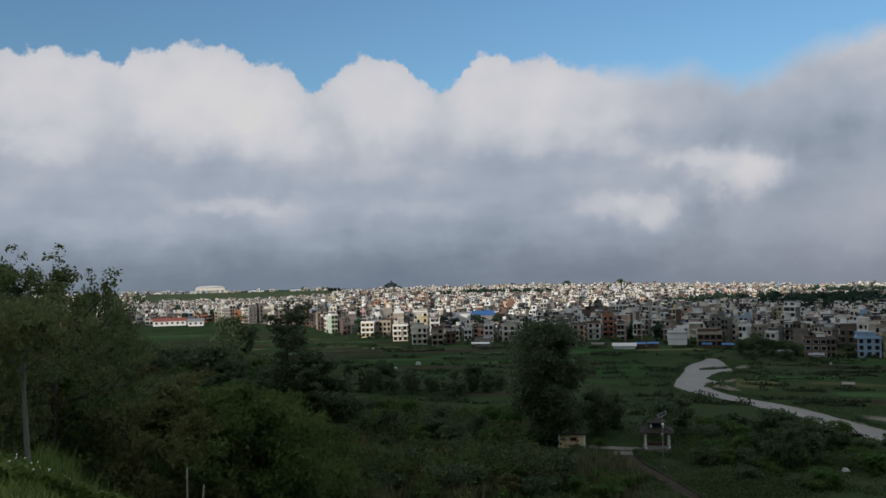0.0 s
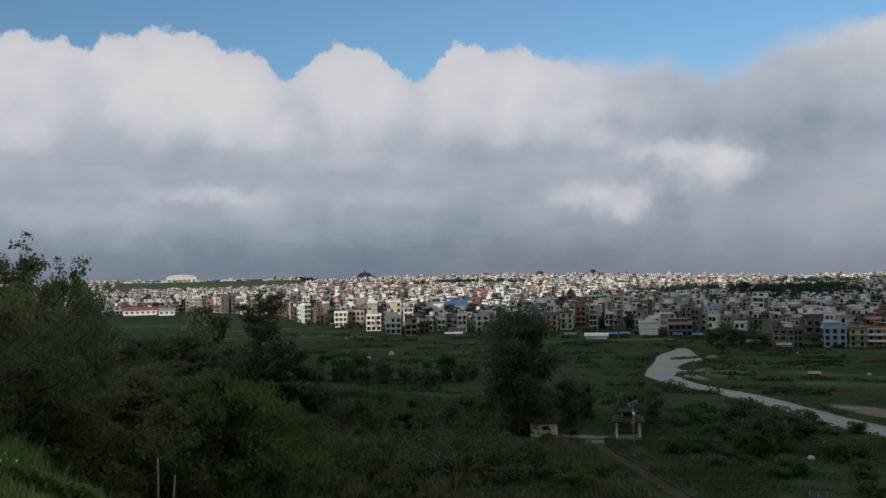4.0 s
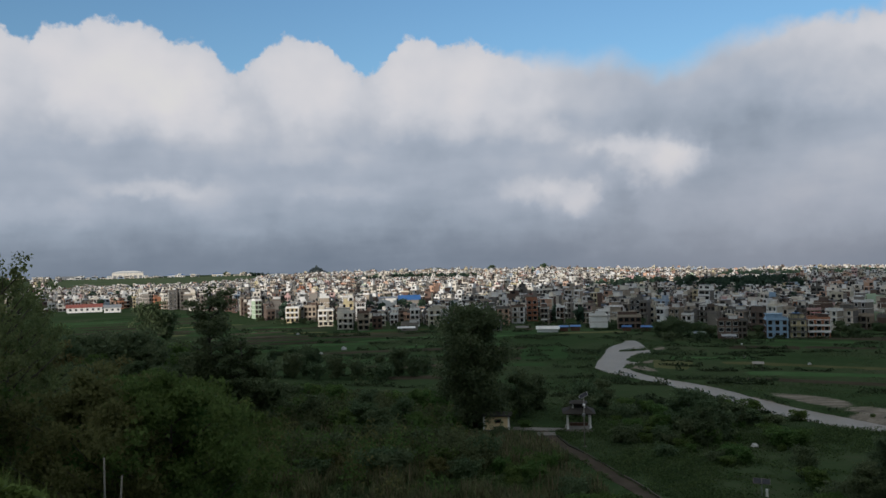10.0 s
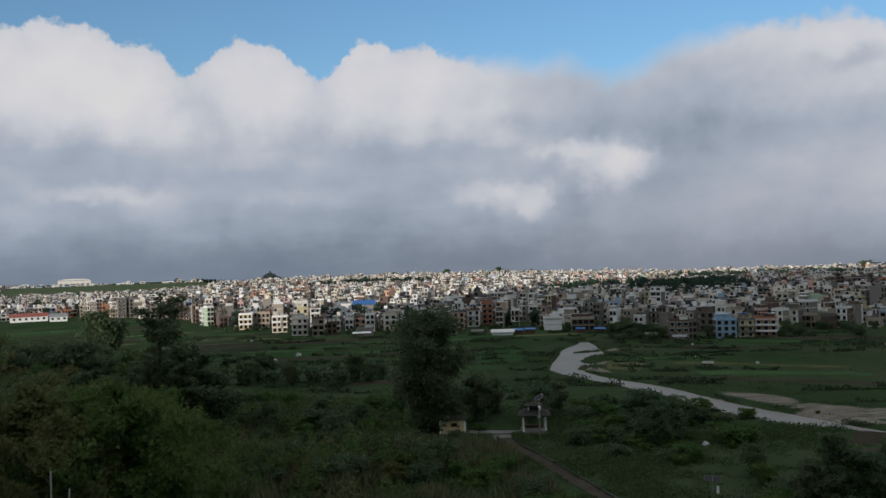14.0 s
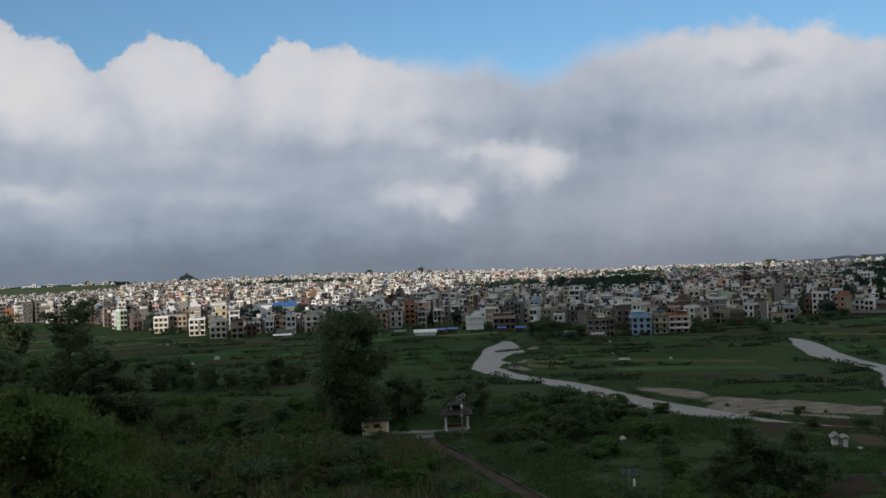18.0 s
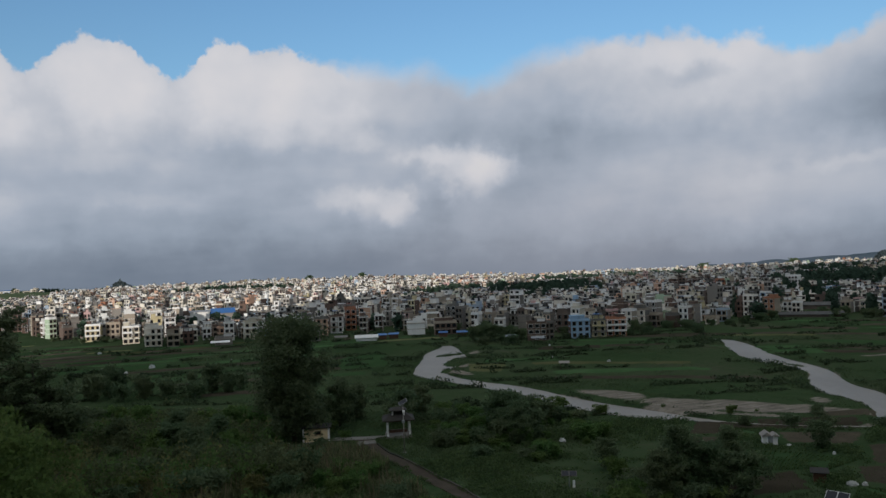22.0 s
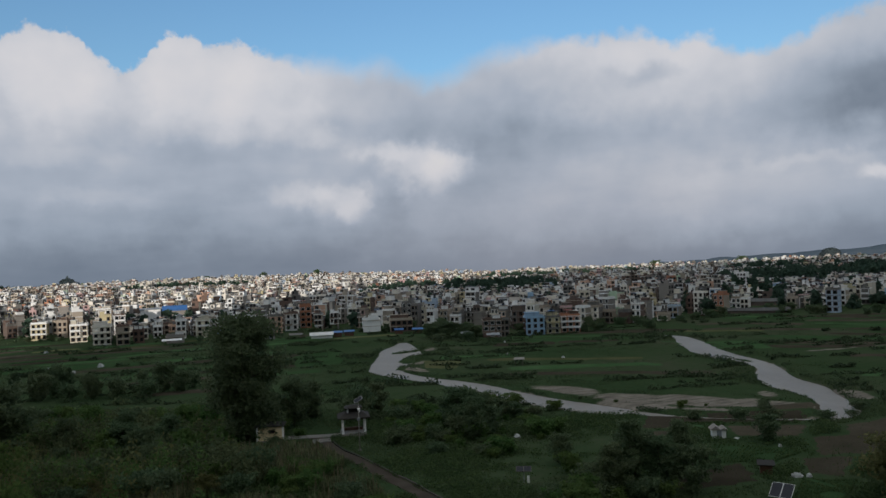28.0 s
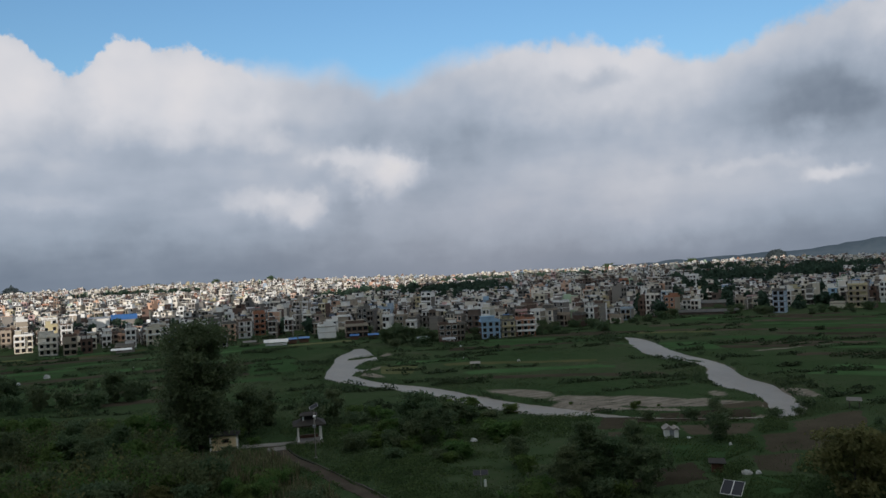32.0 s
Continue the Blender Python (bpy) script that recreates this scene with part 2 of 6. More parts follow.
def add_bare_earth(m):
    """Mixes sand into the ground where its sheet's "bare" value says so."""
    t = m.node_tree
    N = Nodes(t, fresh=False)
    bsdf = next(n for n in t.nodes if n.type == "BSDF_PRINCIPLED")
    old = bsdf.inputs["Base Color"].links[0].from_socket
    pos = N.node("ShaderNodeTexCoord").outputs["Object"]
    grain = N.math("ADD", N.math("MULTIPLY", N.noise(pos, 0.35, 4, 0.6), 0.6), N.math("MULTIPLY", N.noise(pos, 2.4, 4, 0.6), 0.4))
    streak = N.node("ShaderNodeMapping")
    streak.inputs["Scale"].default_value, streak.inputs["Rotation"].default_value = (0.16, 1.1, 1), (0, 0, radians(40))
    N.put(streak.inputs[0], pos)
    grain = N.math("ADD", N.math("MULTIPLY", grain, 0.55), N.math("MULTIPLY", N.noise(streak.outputs[0], 0.9, 4, 0.6), 0.45))
    sand = N.ramp(N.span(grain, 0.36, 0.64, smooth=False), [(0, (0.085, 0.074, 0.060, 1)), (0.5, (0.17, 0.15, 0.122, 1)), (1, (0.27, 0.24, 0.20, 1))])
    bare = N.node("ShaderNodeAttribute", attribute_name="bare").outputs["Fac"]
    amount = N.span(N.math("ADD", bare, N.math("MULTIPLY", N.math("SUBTRACT", grain, 0.5), 1.4)), 0.35, 0.65)
    N.put(bsdf.inputs["Base Color"], N.mix(amount, old, sand))


add_bare_earth(GROUND)
FIELD_GREEN = material("green_crop", [(0.029, 0.058, 0.024, 1), (0.041, 0.079, 0.032, 1), (0.055, 0.093, 0.043, 1)], 0.12, 1.0, bump=0.1, fine=2.2, random_value=0.35, spec=0.0)
FIELD_PALE = material("ripening_crop", [(0.063, 0.074, 0.033, 1), (0.092, 0.098, 0.046, 1), (0.115, 0.113, 0.060, 1)], 0.12, 1.0, bump=0.1, fine=2.2, random_value=0.35, spec=0.0)
FIELD_SOIL = material("tilled_soil", [(0.038, 0.034, 0.024, 1), (0.058, 0.050, 0.036, 1), (0.082, 0.070, 0.052, 1)], 0.15, 1.0, bump=0.1, fine=2.5, random_value=0.3, spec=0.0)
WATER = material("silty_water", [(0.185, 0.162, 0.136, 1), (0.23, 0.204, 0.173, 1), (0.285, 0.255, 0.218, 1)], 0.09, 0.5, bump=0.03, fine=1.6, spec=0.16, stretch=(1, 0.5, 1))
PATH = material("worn_concrete", [(0.11, 0.10, 0.088, 1), (0.17, 0.16, 0.14, 1), (0.21, 0.20, 0.18, 1)], 0.3, 0.9, bump=0.02, fine=4)
BARK = material("bark", [(0.05, 0.042, 0.032, 1), (0.10, 0.088, 0.07, 1)], 2.0, 0.95, bump=0.03, fine=14, stretch=(1, 1, 0.3))
BARK_PALE = material("pale_bark", [(0.16, 0.15, 0.125, 1), (0.27, 0.25, 0.22, 1)], 2.0, 0.9, bump=0.02, fine=14, stretch=(1, 1, 0.3))
LEAF_DARK = material("dark_leaves", [(0.108, 0.139, 0.059, 1), (0.192, 0.223, 0.091, 1)], 0.5, 0.8, random_value=0.24, island=True, spec=0.12, leaf=0.5)
LEAF_MID = material("green_leaves", [(0.063, 0.119, 0.034, 1), (0.112, 0.172, 0.052, 1)], 0.5, 0.8, random_value=0.24, island=True, spec=0.12, leaf=0.5)
LEAF_BROWN = material("olive_leaves", [(0.110, 0.120, 0.048, 1), (0.182, 0.175, 0.071, 1)], 0.5, 0.8, random_value=0.24, island=True, spec=0.12, leaf=0.5)
LEAF_DEEP = material("deep_green_leaves", [(0.068, 0.102, 0.056, 1), (0.127, 0.168, 0.081, 1)], 0.5, 0.8, random_value=0.24, island=True, spec=0.12, leaf=0.42)
LEAF_BRUSH = material("dull_brush_leaves", [(0.060, 0.087, 0.043, 1), (0.108, 0.139, 0.063, 1)], 0.5, 0.85, random_value=0.3, island=True, spec=0.1, leaf=0.4)
WEED = material("weed_leaves", [(0.042, 0.080, 0.030, 1), (0.080, 0.120, 0.046, 1)], 0.3, 0.85, random_value=0.3, island=True, spec=0.1, leaf=0.35)
CORN = material("maize_leaves", [(0.060, 0.094, 0.037, 1), (0.148, 0.150, 0.070, 1)], 0.3, 0.7, random_value=0.5, island=True, leaf=0.42)
GRASS = material("grass_blades", [(0.044, 0.078, 0.031, 1), (0.088, 0.120, 0.050, 1)], 0.1, 0.8, random_value=0.35, island=True, leaf=0.42)
NEAR_GRASS = material("fresh_weeds", [(0.09, 0.138, 0.03, 1), (0.205, 0.24, 0.07, 1)], 0.4, 0.8, random_value=0.4, island=True, leaf=0.42)
# distance haze is tinted into these bluish leaf colours
GROVE_LEAF = material("grove_leaves", [(0.034, 0.060, 0.044, 1), (0.064, 0.097, 0.067, 1)], 0.1, 0.85, random_value=0.3, island=True, spec=0.1, leaf=0.3)
HEDGE = material("hedge_leaves", [(0.036, 0.058, 0.03, 1), (0.066, 0.092, 0.046, 1)], 0.3, 0.85, random_value=0.3, island=True, spec=0.1, leaf=0.3)
PASTURE = material("far_pasture", [(0.068, 0.094, 0.052, 1), (0.088, 0.112, 0.062, 1), (0.105, 0.124, 0.072, 1)], 0.02, 1.0, fine=0.2, spec=0.0)
WHITE = paint("white_paint", 222, 219, 214)
GLASS = material("window_glass", [(0.012, 0.013, 0.014, 1), (0.022, 0.023, 0.025, 1)], 1.0, 0.15, spec=0.35)
# near-black colour that paints the shade inside openings
DARK = material("opening_shade", [(0.012, 0.011, 0.010, 1), (0.03, 0.027, 0.024, 1)], 1.0, 0.9)
CONCRETE = material("raw_concrete", [(0.100, 0.091, 0.081, 1), (0.155, 0.142, 0.127, 1), (0.205, 0.189, 0.170, 1)], 0.5, 0.9, fine=4, random_value=0.15, stretch=(1, 1, 0.4))
BRICK = material("raw_brick", [(0.085, 0.055, 0.044, 1), (0.130, 0.083, 0.065, 1), (0.165, 0.110, 0.086, 1)], 0.6, 0.95, fine=6, random_value=0.2)
TIN_BLUE = material("blue_sheet_roof", [(0.015, 0.09, 0.26, 1), (0.03, 0.13, 0.34, 1)], 0.5, 0.45, fine=5)
TIN_GREY = material("grey_sheet_roof", [(0.16, 0.165, 0.17, 1), (0.28, 0.285, 0.29, 1)], 0.5, 0.5, fine=5)
TIN_RED = material("red_sheet_roof", [(0.22, 0.06, 0.045, 1), (0.32, 0.09, 0.06, 1)], 0.5, 0.6, fine=5)
BLACK_TANK = material("black_plastic", [(0.012, 0.012, 0.013, 1), (0.02, 0.02, 0.022, 1)], 1.0, 0.5)
METAL = material("galvanised_steel", [(0.30, 0.30, 0.30, 1), (0.42, 0.42, 0.41, 1)], 1.0, 0.5, metal=0.7, fine=8)
PANEL = material("solar_cells", [(0.012, 0.014, 0.02, 1), (0.02, 0.022, 0.03, 1)], 2.0, 0.55, spec=0.3)
WALLS = [WHITE, paint("cream_paint", 196, 186, 166), paint("ivory_paint", 220, 211, 197), paint("grey_render", 134, 127, 119), paint("beige_paint", 156, 143, 127), CONCRETE, BRICK,
         paint("peach_paint", 196, 158, 134), paint("pink_paint", 192, 158, 152), paint("pale_blue_paint", 160, 174, 188), paint("pale_green_paint", 170, 188, 160), paint("yellow_paint", 188, 174, 138),
         paint("orange_paint", 164, 112, 86), paint("sky_blue_paint", 142, 168, 190), paint("brown_render", 102, 87, 78)]
WALL_WORDS = ["white", "cream", "ivory", "grey", "beige", "bare concrete", "raw red brick", "peach", "pink", "pale blue", "pale green", "yellow", "orange", "sky blue", "brown"]
WALL_ODDS = [15, 10, 10, 11, 10, 12, 8, 8, 4, 2, 1.5, 3, 2, 0.7, 6]
ROOF_TOP = material("weathered_roof_slab", [(0.055, 0.052, 0.048, 1), (0.09, 0.086, 0.08, 1), (0.13, 0.125, 0.115, 1)], 0.4, 0.95, fine=3, random_value=0.25)


# ---- mesh helpers ----
def smooth(a, b, v):
    t = np.clip((v - a) / (b - a), 0, 1)
    return t * t * (3 - 2 * t)


def mesh_of(name, verts, faces, mats, slots=None, shaded=False):
    me = bpy.data.meshes.new(name)
    me.from_pydata([tuple(map(float, v)) for v in verts], [], [tuple(map(int, f)) for f in faces])
    for m in mats if isinstance(mats, (list, tuple)) else [mats]:
        me.materials.append(m)
    if slots is not None:
        me.polygons.foreach_set("material_index", np.asarray(slots, dtype=np.int32))
    if shaded:
        me.polygons.foreach_set("use_smooth", np.ones(len(faces), dtype=bool))
    me.update()
    return me


BOX_FACES = ((0, 3, 2, 1), (4, 5, 6, 7), (0, 1, 5, 4), (1, 2, 6, 5), (2, 3, 7, 6), (3, 0, 4, 7))


class Shape:
    """Gathers boxes, prisms and sheets into one mesh."""

    def __init__(self):
        self.v, self.f, self.s = [], [], []

    def box(self, x0, y0, z0, x1, y1, z1, slot=0, taper=0.0, sides=(0, 1, 2, 3, 4, 5)):
        """sides: which of bottom, top, front, right, back and left are made."""
        n, t = len(self.v), taper
        self.v += [(x0, y0, z0), (x1, y0, z0), (x1, y1, z0), (x0, y1, z0), (x0 + t, y0 + t, z1), (x1 - t, y0 + t, z1), (x1 - t, y1 - t, z1), (x0 + t, y1 - t, z1)]
        self.f += [tuple(n + i for i in BOX_FACES[k]) for k in sides]
        self.s += [slot] * len(sides)
        return self

    def tube(self, points, radii, sides=8, slot=0, cap=True):
        """A round bar through points."""
        start = len(self.v)
        pts = [Vector(p) for p in points]
        for i, p in enumerate(pts):
            d = (pts[min(i + 1, len(pts) - 1)] - pts[max(i - 1, 0)]).normalized()
            a = d.orthogonal().normalized() if abs(d.z) < 0.99 else Vector((1, 0, 0))
            a = (a - d * a.dot(d)).normalized()
            b = d.cross(a)
            for k in range(sides):
                w = 2 * math.pi * k / sides
                self.v.append(tuple(p + (a * math.cos(w) + b * math.sin(w)) * radii[i]))
        for i in range(len(pts) - 1):
            for k in range(sides):
                o, q = start + i * sides, (k + 1) % sides
                self.f.append((o + k, o + q, o + sides + q, o + sides + k))
                self.s.append(slot)
        if cap:
            self.f += [tuple(start + k for k in reversed(range(sides))), tuple(start + (len(pts) - 1) * sides + k for k in range(sides))]
            self.s += [slot] * 2
        return self

    def poly(self, points, slot=0):
        n = len(self.v)
        self.v += list(points)
        self.f.append(tuple(range(n, n + len(points))))
        self.s.append(slot)
        return self

    def mesh(self, name, mats, shaded=False):
        return mesh_of(name, self.v, self.f, mats, self.s, shaded)


def part(name, shape, mats, parent, label="", at=None, turn=0.0, shaded=False):
    """One mesh object under a thing or a part."""
    ob = new(name, shape.mesh(name, mats, shaded) if isinstance(shape, Shape) else shape)
    ob.parent = parent
    if at is not None:
        ob.matrix_basis = pose(*at, 0, 0, turn)
    return tagged(ob, label)


def thing(name, x, y, z, turn=0.0, label="", category="", group="", kind=""):
    ob = new(name)
    ob.empty_display_size = 0.2
    ob.matrix_basis = pose(x, y, z, 0, 0, turn)
    return tagged(ob, label, category, group, kind)


# ---- the lie of the land ----
TOE_AZ = (-180, -90, -40, -28, -24, -21, -15, -8, 0, 20, 60, 90, 180)
TOE_R = (60, 190, 140, 99, 78, 70, 68, 64, 58, 52, 52, 60, 60)
RIVER = ((79.5, 238, 0.6), (78.3, 232.5, 1.6), (73, 220, 4.2), (70.5, 212.5, 5.2), (67.2, 203, 5.6), (62.3, 193.5, 4.9), (58, 185, 3.9), (55.6, 178, 3.2), (56.8, 170, 2.3), (59.4, 162.5, 1.7), (64, 148, 2.7), (66, 136, 2.6), (67.2, 128, 2.8), (69.6, 119.5, 3.3), (72.4, 112.5, 2.9), (75.8, 107.3, 1.0),
         (80, 101, 0.3), (88, 94, 0.3), (97, 89.0, 0.6), (102.5, 92.5, 2.2), (107.4, 98.2, 2.0), (111, 105, 2.6), (114, 112, 4.1), (117, 119, 3.4), (121.2, 125.5, 2.8), (127, 132.5, 2.0), (131, 142, 2.3), (132.8, 151, 2.8), (135.5, 160.5, 3.4), (140, 170, 3.2), (145, 180, 3.0), (150.5, 190, 1.6), (152, 197, 1.0), (148, 203, 0.3))


def spline(points, per=8):
    """Catmull-Rom through rows of numbers."""
    p = np.array([points[0], *points, points[-1]], dtype=float)
    out = []
    for i in range(1, len(p) - 2):
        for k in range(per):
            t = k / per
            a, b, c, d = p[i - 1:i + 3]
            out.append(0.5 * (2 * b + (c - a) * t + (2 * a - 5 * b + 4 * c - d) * t * t + (3 * b - a - 3 * c + d) * t ** 3))
    out.append(p[-2])
    return np.array(out)


RIVER_LINE = spline(RIVER)
SHOALS = ((72, 213, 6.5, 2.2, 16), (69.5, 196.5, 8.5, 4.2, 52), (60.5, 182, 4.0, 1.6, 50), (131.0, 145, 5.0, 1.4, 84), (107.5, 104, 3.5, 1.2, 50), (118, 126.5, 3.0, 1.2, 40))  # mud banks in the stream: x, y, half length, half width, turn


def river_gap(x, y):
    """Metres from the water's edge (minus: in the water)."""
    x, y = np.atleast_1d(np.asarray(x, float)), np.atleast_1d(np.asarray(y, float))
    best = np.full(x.shape, 1e9)
    near = (x > 20) & (x < 190) & (y > 60) & (y < 270)
    if near.any():
        dx, dy = x[near][:, None] - RIVER_LINE[:, 0], y[near][:, None] - RIVER_LINE[:, 1]
        best[near] = (np.hypot(dx, dy) - RIVER_LINE[:, 2]).min(axis=1)
        for cx, cy, along, across, turn in SHOALS:
            c, s = math.cos(radians(turn)), math.sin(radians(turn))
            u, v = ((x - cx) * c + (y - cy) * s) / along, ((y - cy) * c - (x - cx) * s) / across
            best = np.where(near, np.maximum(best, across * (1 - np.hypot(u, v)) + 0.5 * np.sin(x * 1.9 + y * 0.7) * np.cos(y * 1.6)), best)
    return best


def wave(x, y, size, seed):
    """Cheap rolling unevenness between -1 and 1."""
    s = 2 * math.pi / size
    return (np.sin(x * s + seed) * np.cos(y * s * 0.83 + 2.1 * seed) + 0.5 * np.sin((x * 1.7 - y * 1.3) * s + 3.3 * seed) + 0.35 * np.sin((x * 2.9 + y * 3.7) * s + seed)) / 1.85


LATTICE = np.random.RandomState(3).uniform(-1, 1, (128, 128))


def cloudy(x, y, size, seed=0):
    """Smooth uneven noise between -1 and 1, with no repeat that shows."""
    u, v = np.asarray(x, float) / size + 17.3 * seed, np.asarray(y, float) / size + 9.1 * seed
    i, j = np.floor(u).astype(int), np.floor(v).astype(int)
    a, b = u - i, v - j
    a, b = a * a * (3 - 2 * a), b * b * (3 - 2 * b)
    g = lambda p, q: LATTICE[p % 128, q % 128]
    return (g(i, j) * (1 - a) + g(i + 1, j) * a) * (1 - b) + (g(i, j + 1) * (1 - a) + g(i + 1, j + 1) * a) * b


def land(x, y, wet=True):
    """Height of the ground."""
    x, y = np.atleast_1d(np.asarray(x, float)), np.atleast_1d(np.asarray(y, float))
    r, az = np.hypot(x, y), np.degrees(np.arctan2(x, y))
    toe = np.interp(az, TOE_AZ, TOE_R)
    z = 24.4 * (1 - smooth(0, 1, r / toe))
    far = smooth(110, 200, r)
    z = z + far * 0.25 * wave(x, y, 60, 1.0) + smooth(25, 60, r) * 0.12 * wave(x, y, 13, 2.0)
    # higher shelf behind the houses; ground beyond falls, shaped to fit the camera's view
    z = z + 8.5 * smooth(880, 1180, r) * (1 - smooth(-9, -5, az)) * (az > -70)
    z = z + 1.5 * np.clip((r - 480) / 620, 0, 1) * smooth(-8, 4, az)
    z = z - 5.6 * smooth(520, 1150, r) * smooth(10, 26, az) * (1 - 0.5 * smooth(36, 48, az))
    z = z - np.clip(r - 1450, 0, None) * 0.035 * (y > 0)
    # unseen high ridge on the south side, added to cast the valley's shade
    shading_crest = np.interp(x + 15 * wave(x, y, 170, 4.0), (-1200, -620, -500, -374, -346, -130, 900), (80, 81, 82, 83, 152, 177, 172)) + 5 * wave(x, y, 90, 5.0)
    k = smooth(12, 280, -y)
    z = z * (1 - k) + shading_crest * k
    if wet:
        gap = river_gap(x, y)
        z = z - 1.0 * (1 - smooth(-0.6, 1.5, gap))
    return z


def ground_z(x, y):
    return float(land(x, y)[0])


BARS = ((77, 130, 13, 4.6, -72), (81.5, 120, 12, 5.4, -54), (88, 112, 12, 5.0, -50), (78.5, 113, 9, 4.0, -50), (86, 109, 11, 3.4, -48), (97, 101, 8, 4.2, -62), (103, 108, 4.5, 3.0, 60), (114.5, 101, 7, 3.2, 70), (79, 212, 8, 2.6, 70), (73.5, 199, 8, 2.6, 58), (67, 186.5, 6, 2.2, 55), (157, 145, 8, 1.6, -8), (170, 143, 9, 1.8, -6), (92, 103, 10, 1.7, -50), (85.5, 103.5, 10, 1.6, -46), (99, 98, 8, 2.6, -50),
        (82, 97, 7, 2.4, -40), (62, 176, 7, 2.0, -70))  # sand and mud: x, y, half length, half width, turn


def bare_earth(x, y):
    """How sandy or bare the ground is."""
    gap = river_gap(x, y)
    bare = np.full(x.shape, -0.5)
    for cx, cy, along, across, turn in BARS:
        c, s = math.cos(radians(turn)), math.sin(radians(turn))
        u, v = ((x - cx) * c + (y - cy) * s) / along, ((y - cy) * c - (x - cx) * s) / across
        bare = np.maximum(bare, 1.0 - (u * u + v * v) + 0.35 * cloudy(x, y, 6, 3))
    bare = np.maximum(bare, 0.75 - 0.75 * np.clip(gap, -1, 9) + 0.5 * cloudy(x, y, 9, 1))  # thin strand at the water's edge
    for cx, cy, along, across, turn in SHOALS:  # dark wet mud
        c, s = math.cos(radians(turn)), math.sin(radians(turn))
        u, v = ((x - cx) * c + (y - cy) * s) / along, ((y - cy) * c - (x - cx) * s) / across
        bare = np.where(np.hypot(u, v) < 1.3, -0.3, bare)
    return bare


def build_ground():
    xs = np.unique(np.concatenate([np.linspace(-3600, -700, 20), np.arange(-700, -120, 20), np.arange(-120, 40, 3.0), np.arange(40, 165, 1.0), np.arange(165, 320, 5.0), np.arange(320, 900, 20), np.linspace(900, 3600, 18)]))
    ys = np.unique(np.concatenate([np.linspace(-3600, -500, 16), np.arange(-500, -20, 16), np.arange(-20, 84, 3.0), np.arange(84, 245, 1.0), np.arange(245, 420, 6.0), np.arange(420, 1500, 30), np.linspace(1500, 3600, 16)]))
    X, Y = np.meshgrid(xs, ys)
    Z = land(X.ravel(), Y.ravel())
    nx, ny = len(xs), len(ys)
    i = (np.arange(ny - 1)[:, None] * nx + np.arange(nx - 1)).ravel()
    me = bpy.data.meshes.new("ground")
    me.from_pydata(np.stack([X.ravel(), Y.ravel(), Z], -1).tolist(), [], np.stack([i, i + 1, i + nx + 1, i + nx], -1).tolist())
    me.materials.append(GROUND)
    x, y = X.ravel(), Y.ravel()
    bare = bare_earth(x, y)
    me.attributes.new("bare", "FLOAT", "POINT").data.foreach_set("value", np.clip(bare, -0.5, 1.2).astype(np.float32))
    me.polygons.foreach_set("use_smooth", np.ones(len(me.polygons), dtype=bool))
    tagged(new("ground", me), "dark green valley floor and hillside, shaded by an added ridge out of view", "ground", kind="structure")


build_ground()


def build_water():
    line, s = RIVER_LINE, Shape()
    for i, (x, y, w) in enumerate(line):
        d = line[min(i + 1, len(line) - 1), :2] - line[max(i - 1, 0), :2]
        n = np.array((-d[1], d[0])) / (np.hypot(*d) + 1e-9)
        for k in (-1, -0.33, 0.33, 1):
            s.v.append((x + n[0] * (w + 1.4) * k, y + n[1] * (w + 1.4) * k, -0.38))
    for i in range(len(line) - 1):
        for k in range(3):
            s.f.append((4 * i + k, 4 * i + 4 + k, 4 * i + 5 + k, 4 * i + k + 1))
            s.s.append(0)
    tagged(new("water", s.mesh("water", WATER, True)), "shallow silty grey river winding through fields", "river", kind="structure")


build_water()


def sheet(name, corners, mat, label, category, lift=0.05, cells=10, rag=0.4, kind="structure"):
    """A plot of land laid over the ground, with a ragged edge; corners run round it."""
    c = np.array(corners, float)
    n, s = cells, Shape()
    rnd = random.Random(int(abs(c.sum()) * 100))
    for j in range(n + 1):
        for i in range(n + 1):
            u, v = i / n, j / n
            p = (c[0] * (1 - u) + c[1] * u) * (1 - v) + (c[3] * (1 - u) + c[2] * u) * v
            if i in (0, n) or j in (0, n):
                p = p + np.array((rnd.uniform(-rag, rag), rnd.uniform(-rag, rag)))
            s.v.append((p[0], p[1], 0))
    xy = np.array(s.v)
    edge = np.array([(i in (0, n)) or (j in (0, n)) for j in range(n + 1) for i in range(n + 1)])
    z = land(xy[:, 0], xy[:, 1]) + np.where(edge, -0.05, lift)
    s.v = [(a, b, zz) for (a, b, _), zz in zip(xy, z)]
    for j in range(n):
        for i in range(n):
            o = j * (n + 1) + i
            s.f.append((o, o + 1, o + n + 2, o + n + 1))
            s.s.append(0)
    return tagged(new(name, s.mesh(name, mat, True)), label, category, kind=kind)


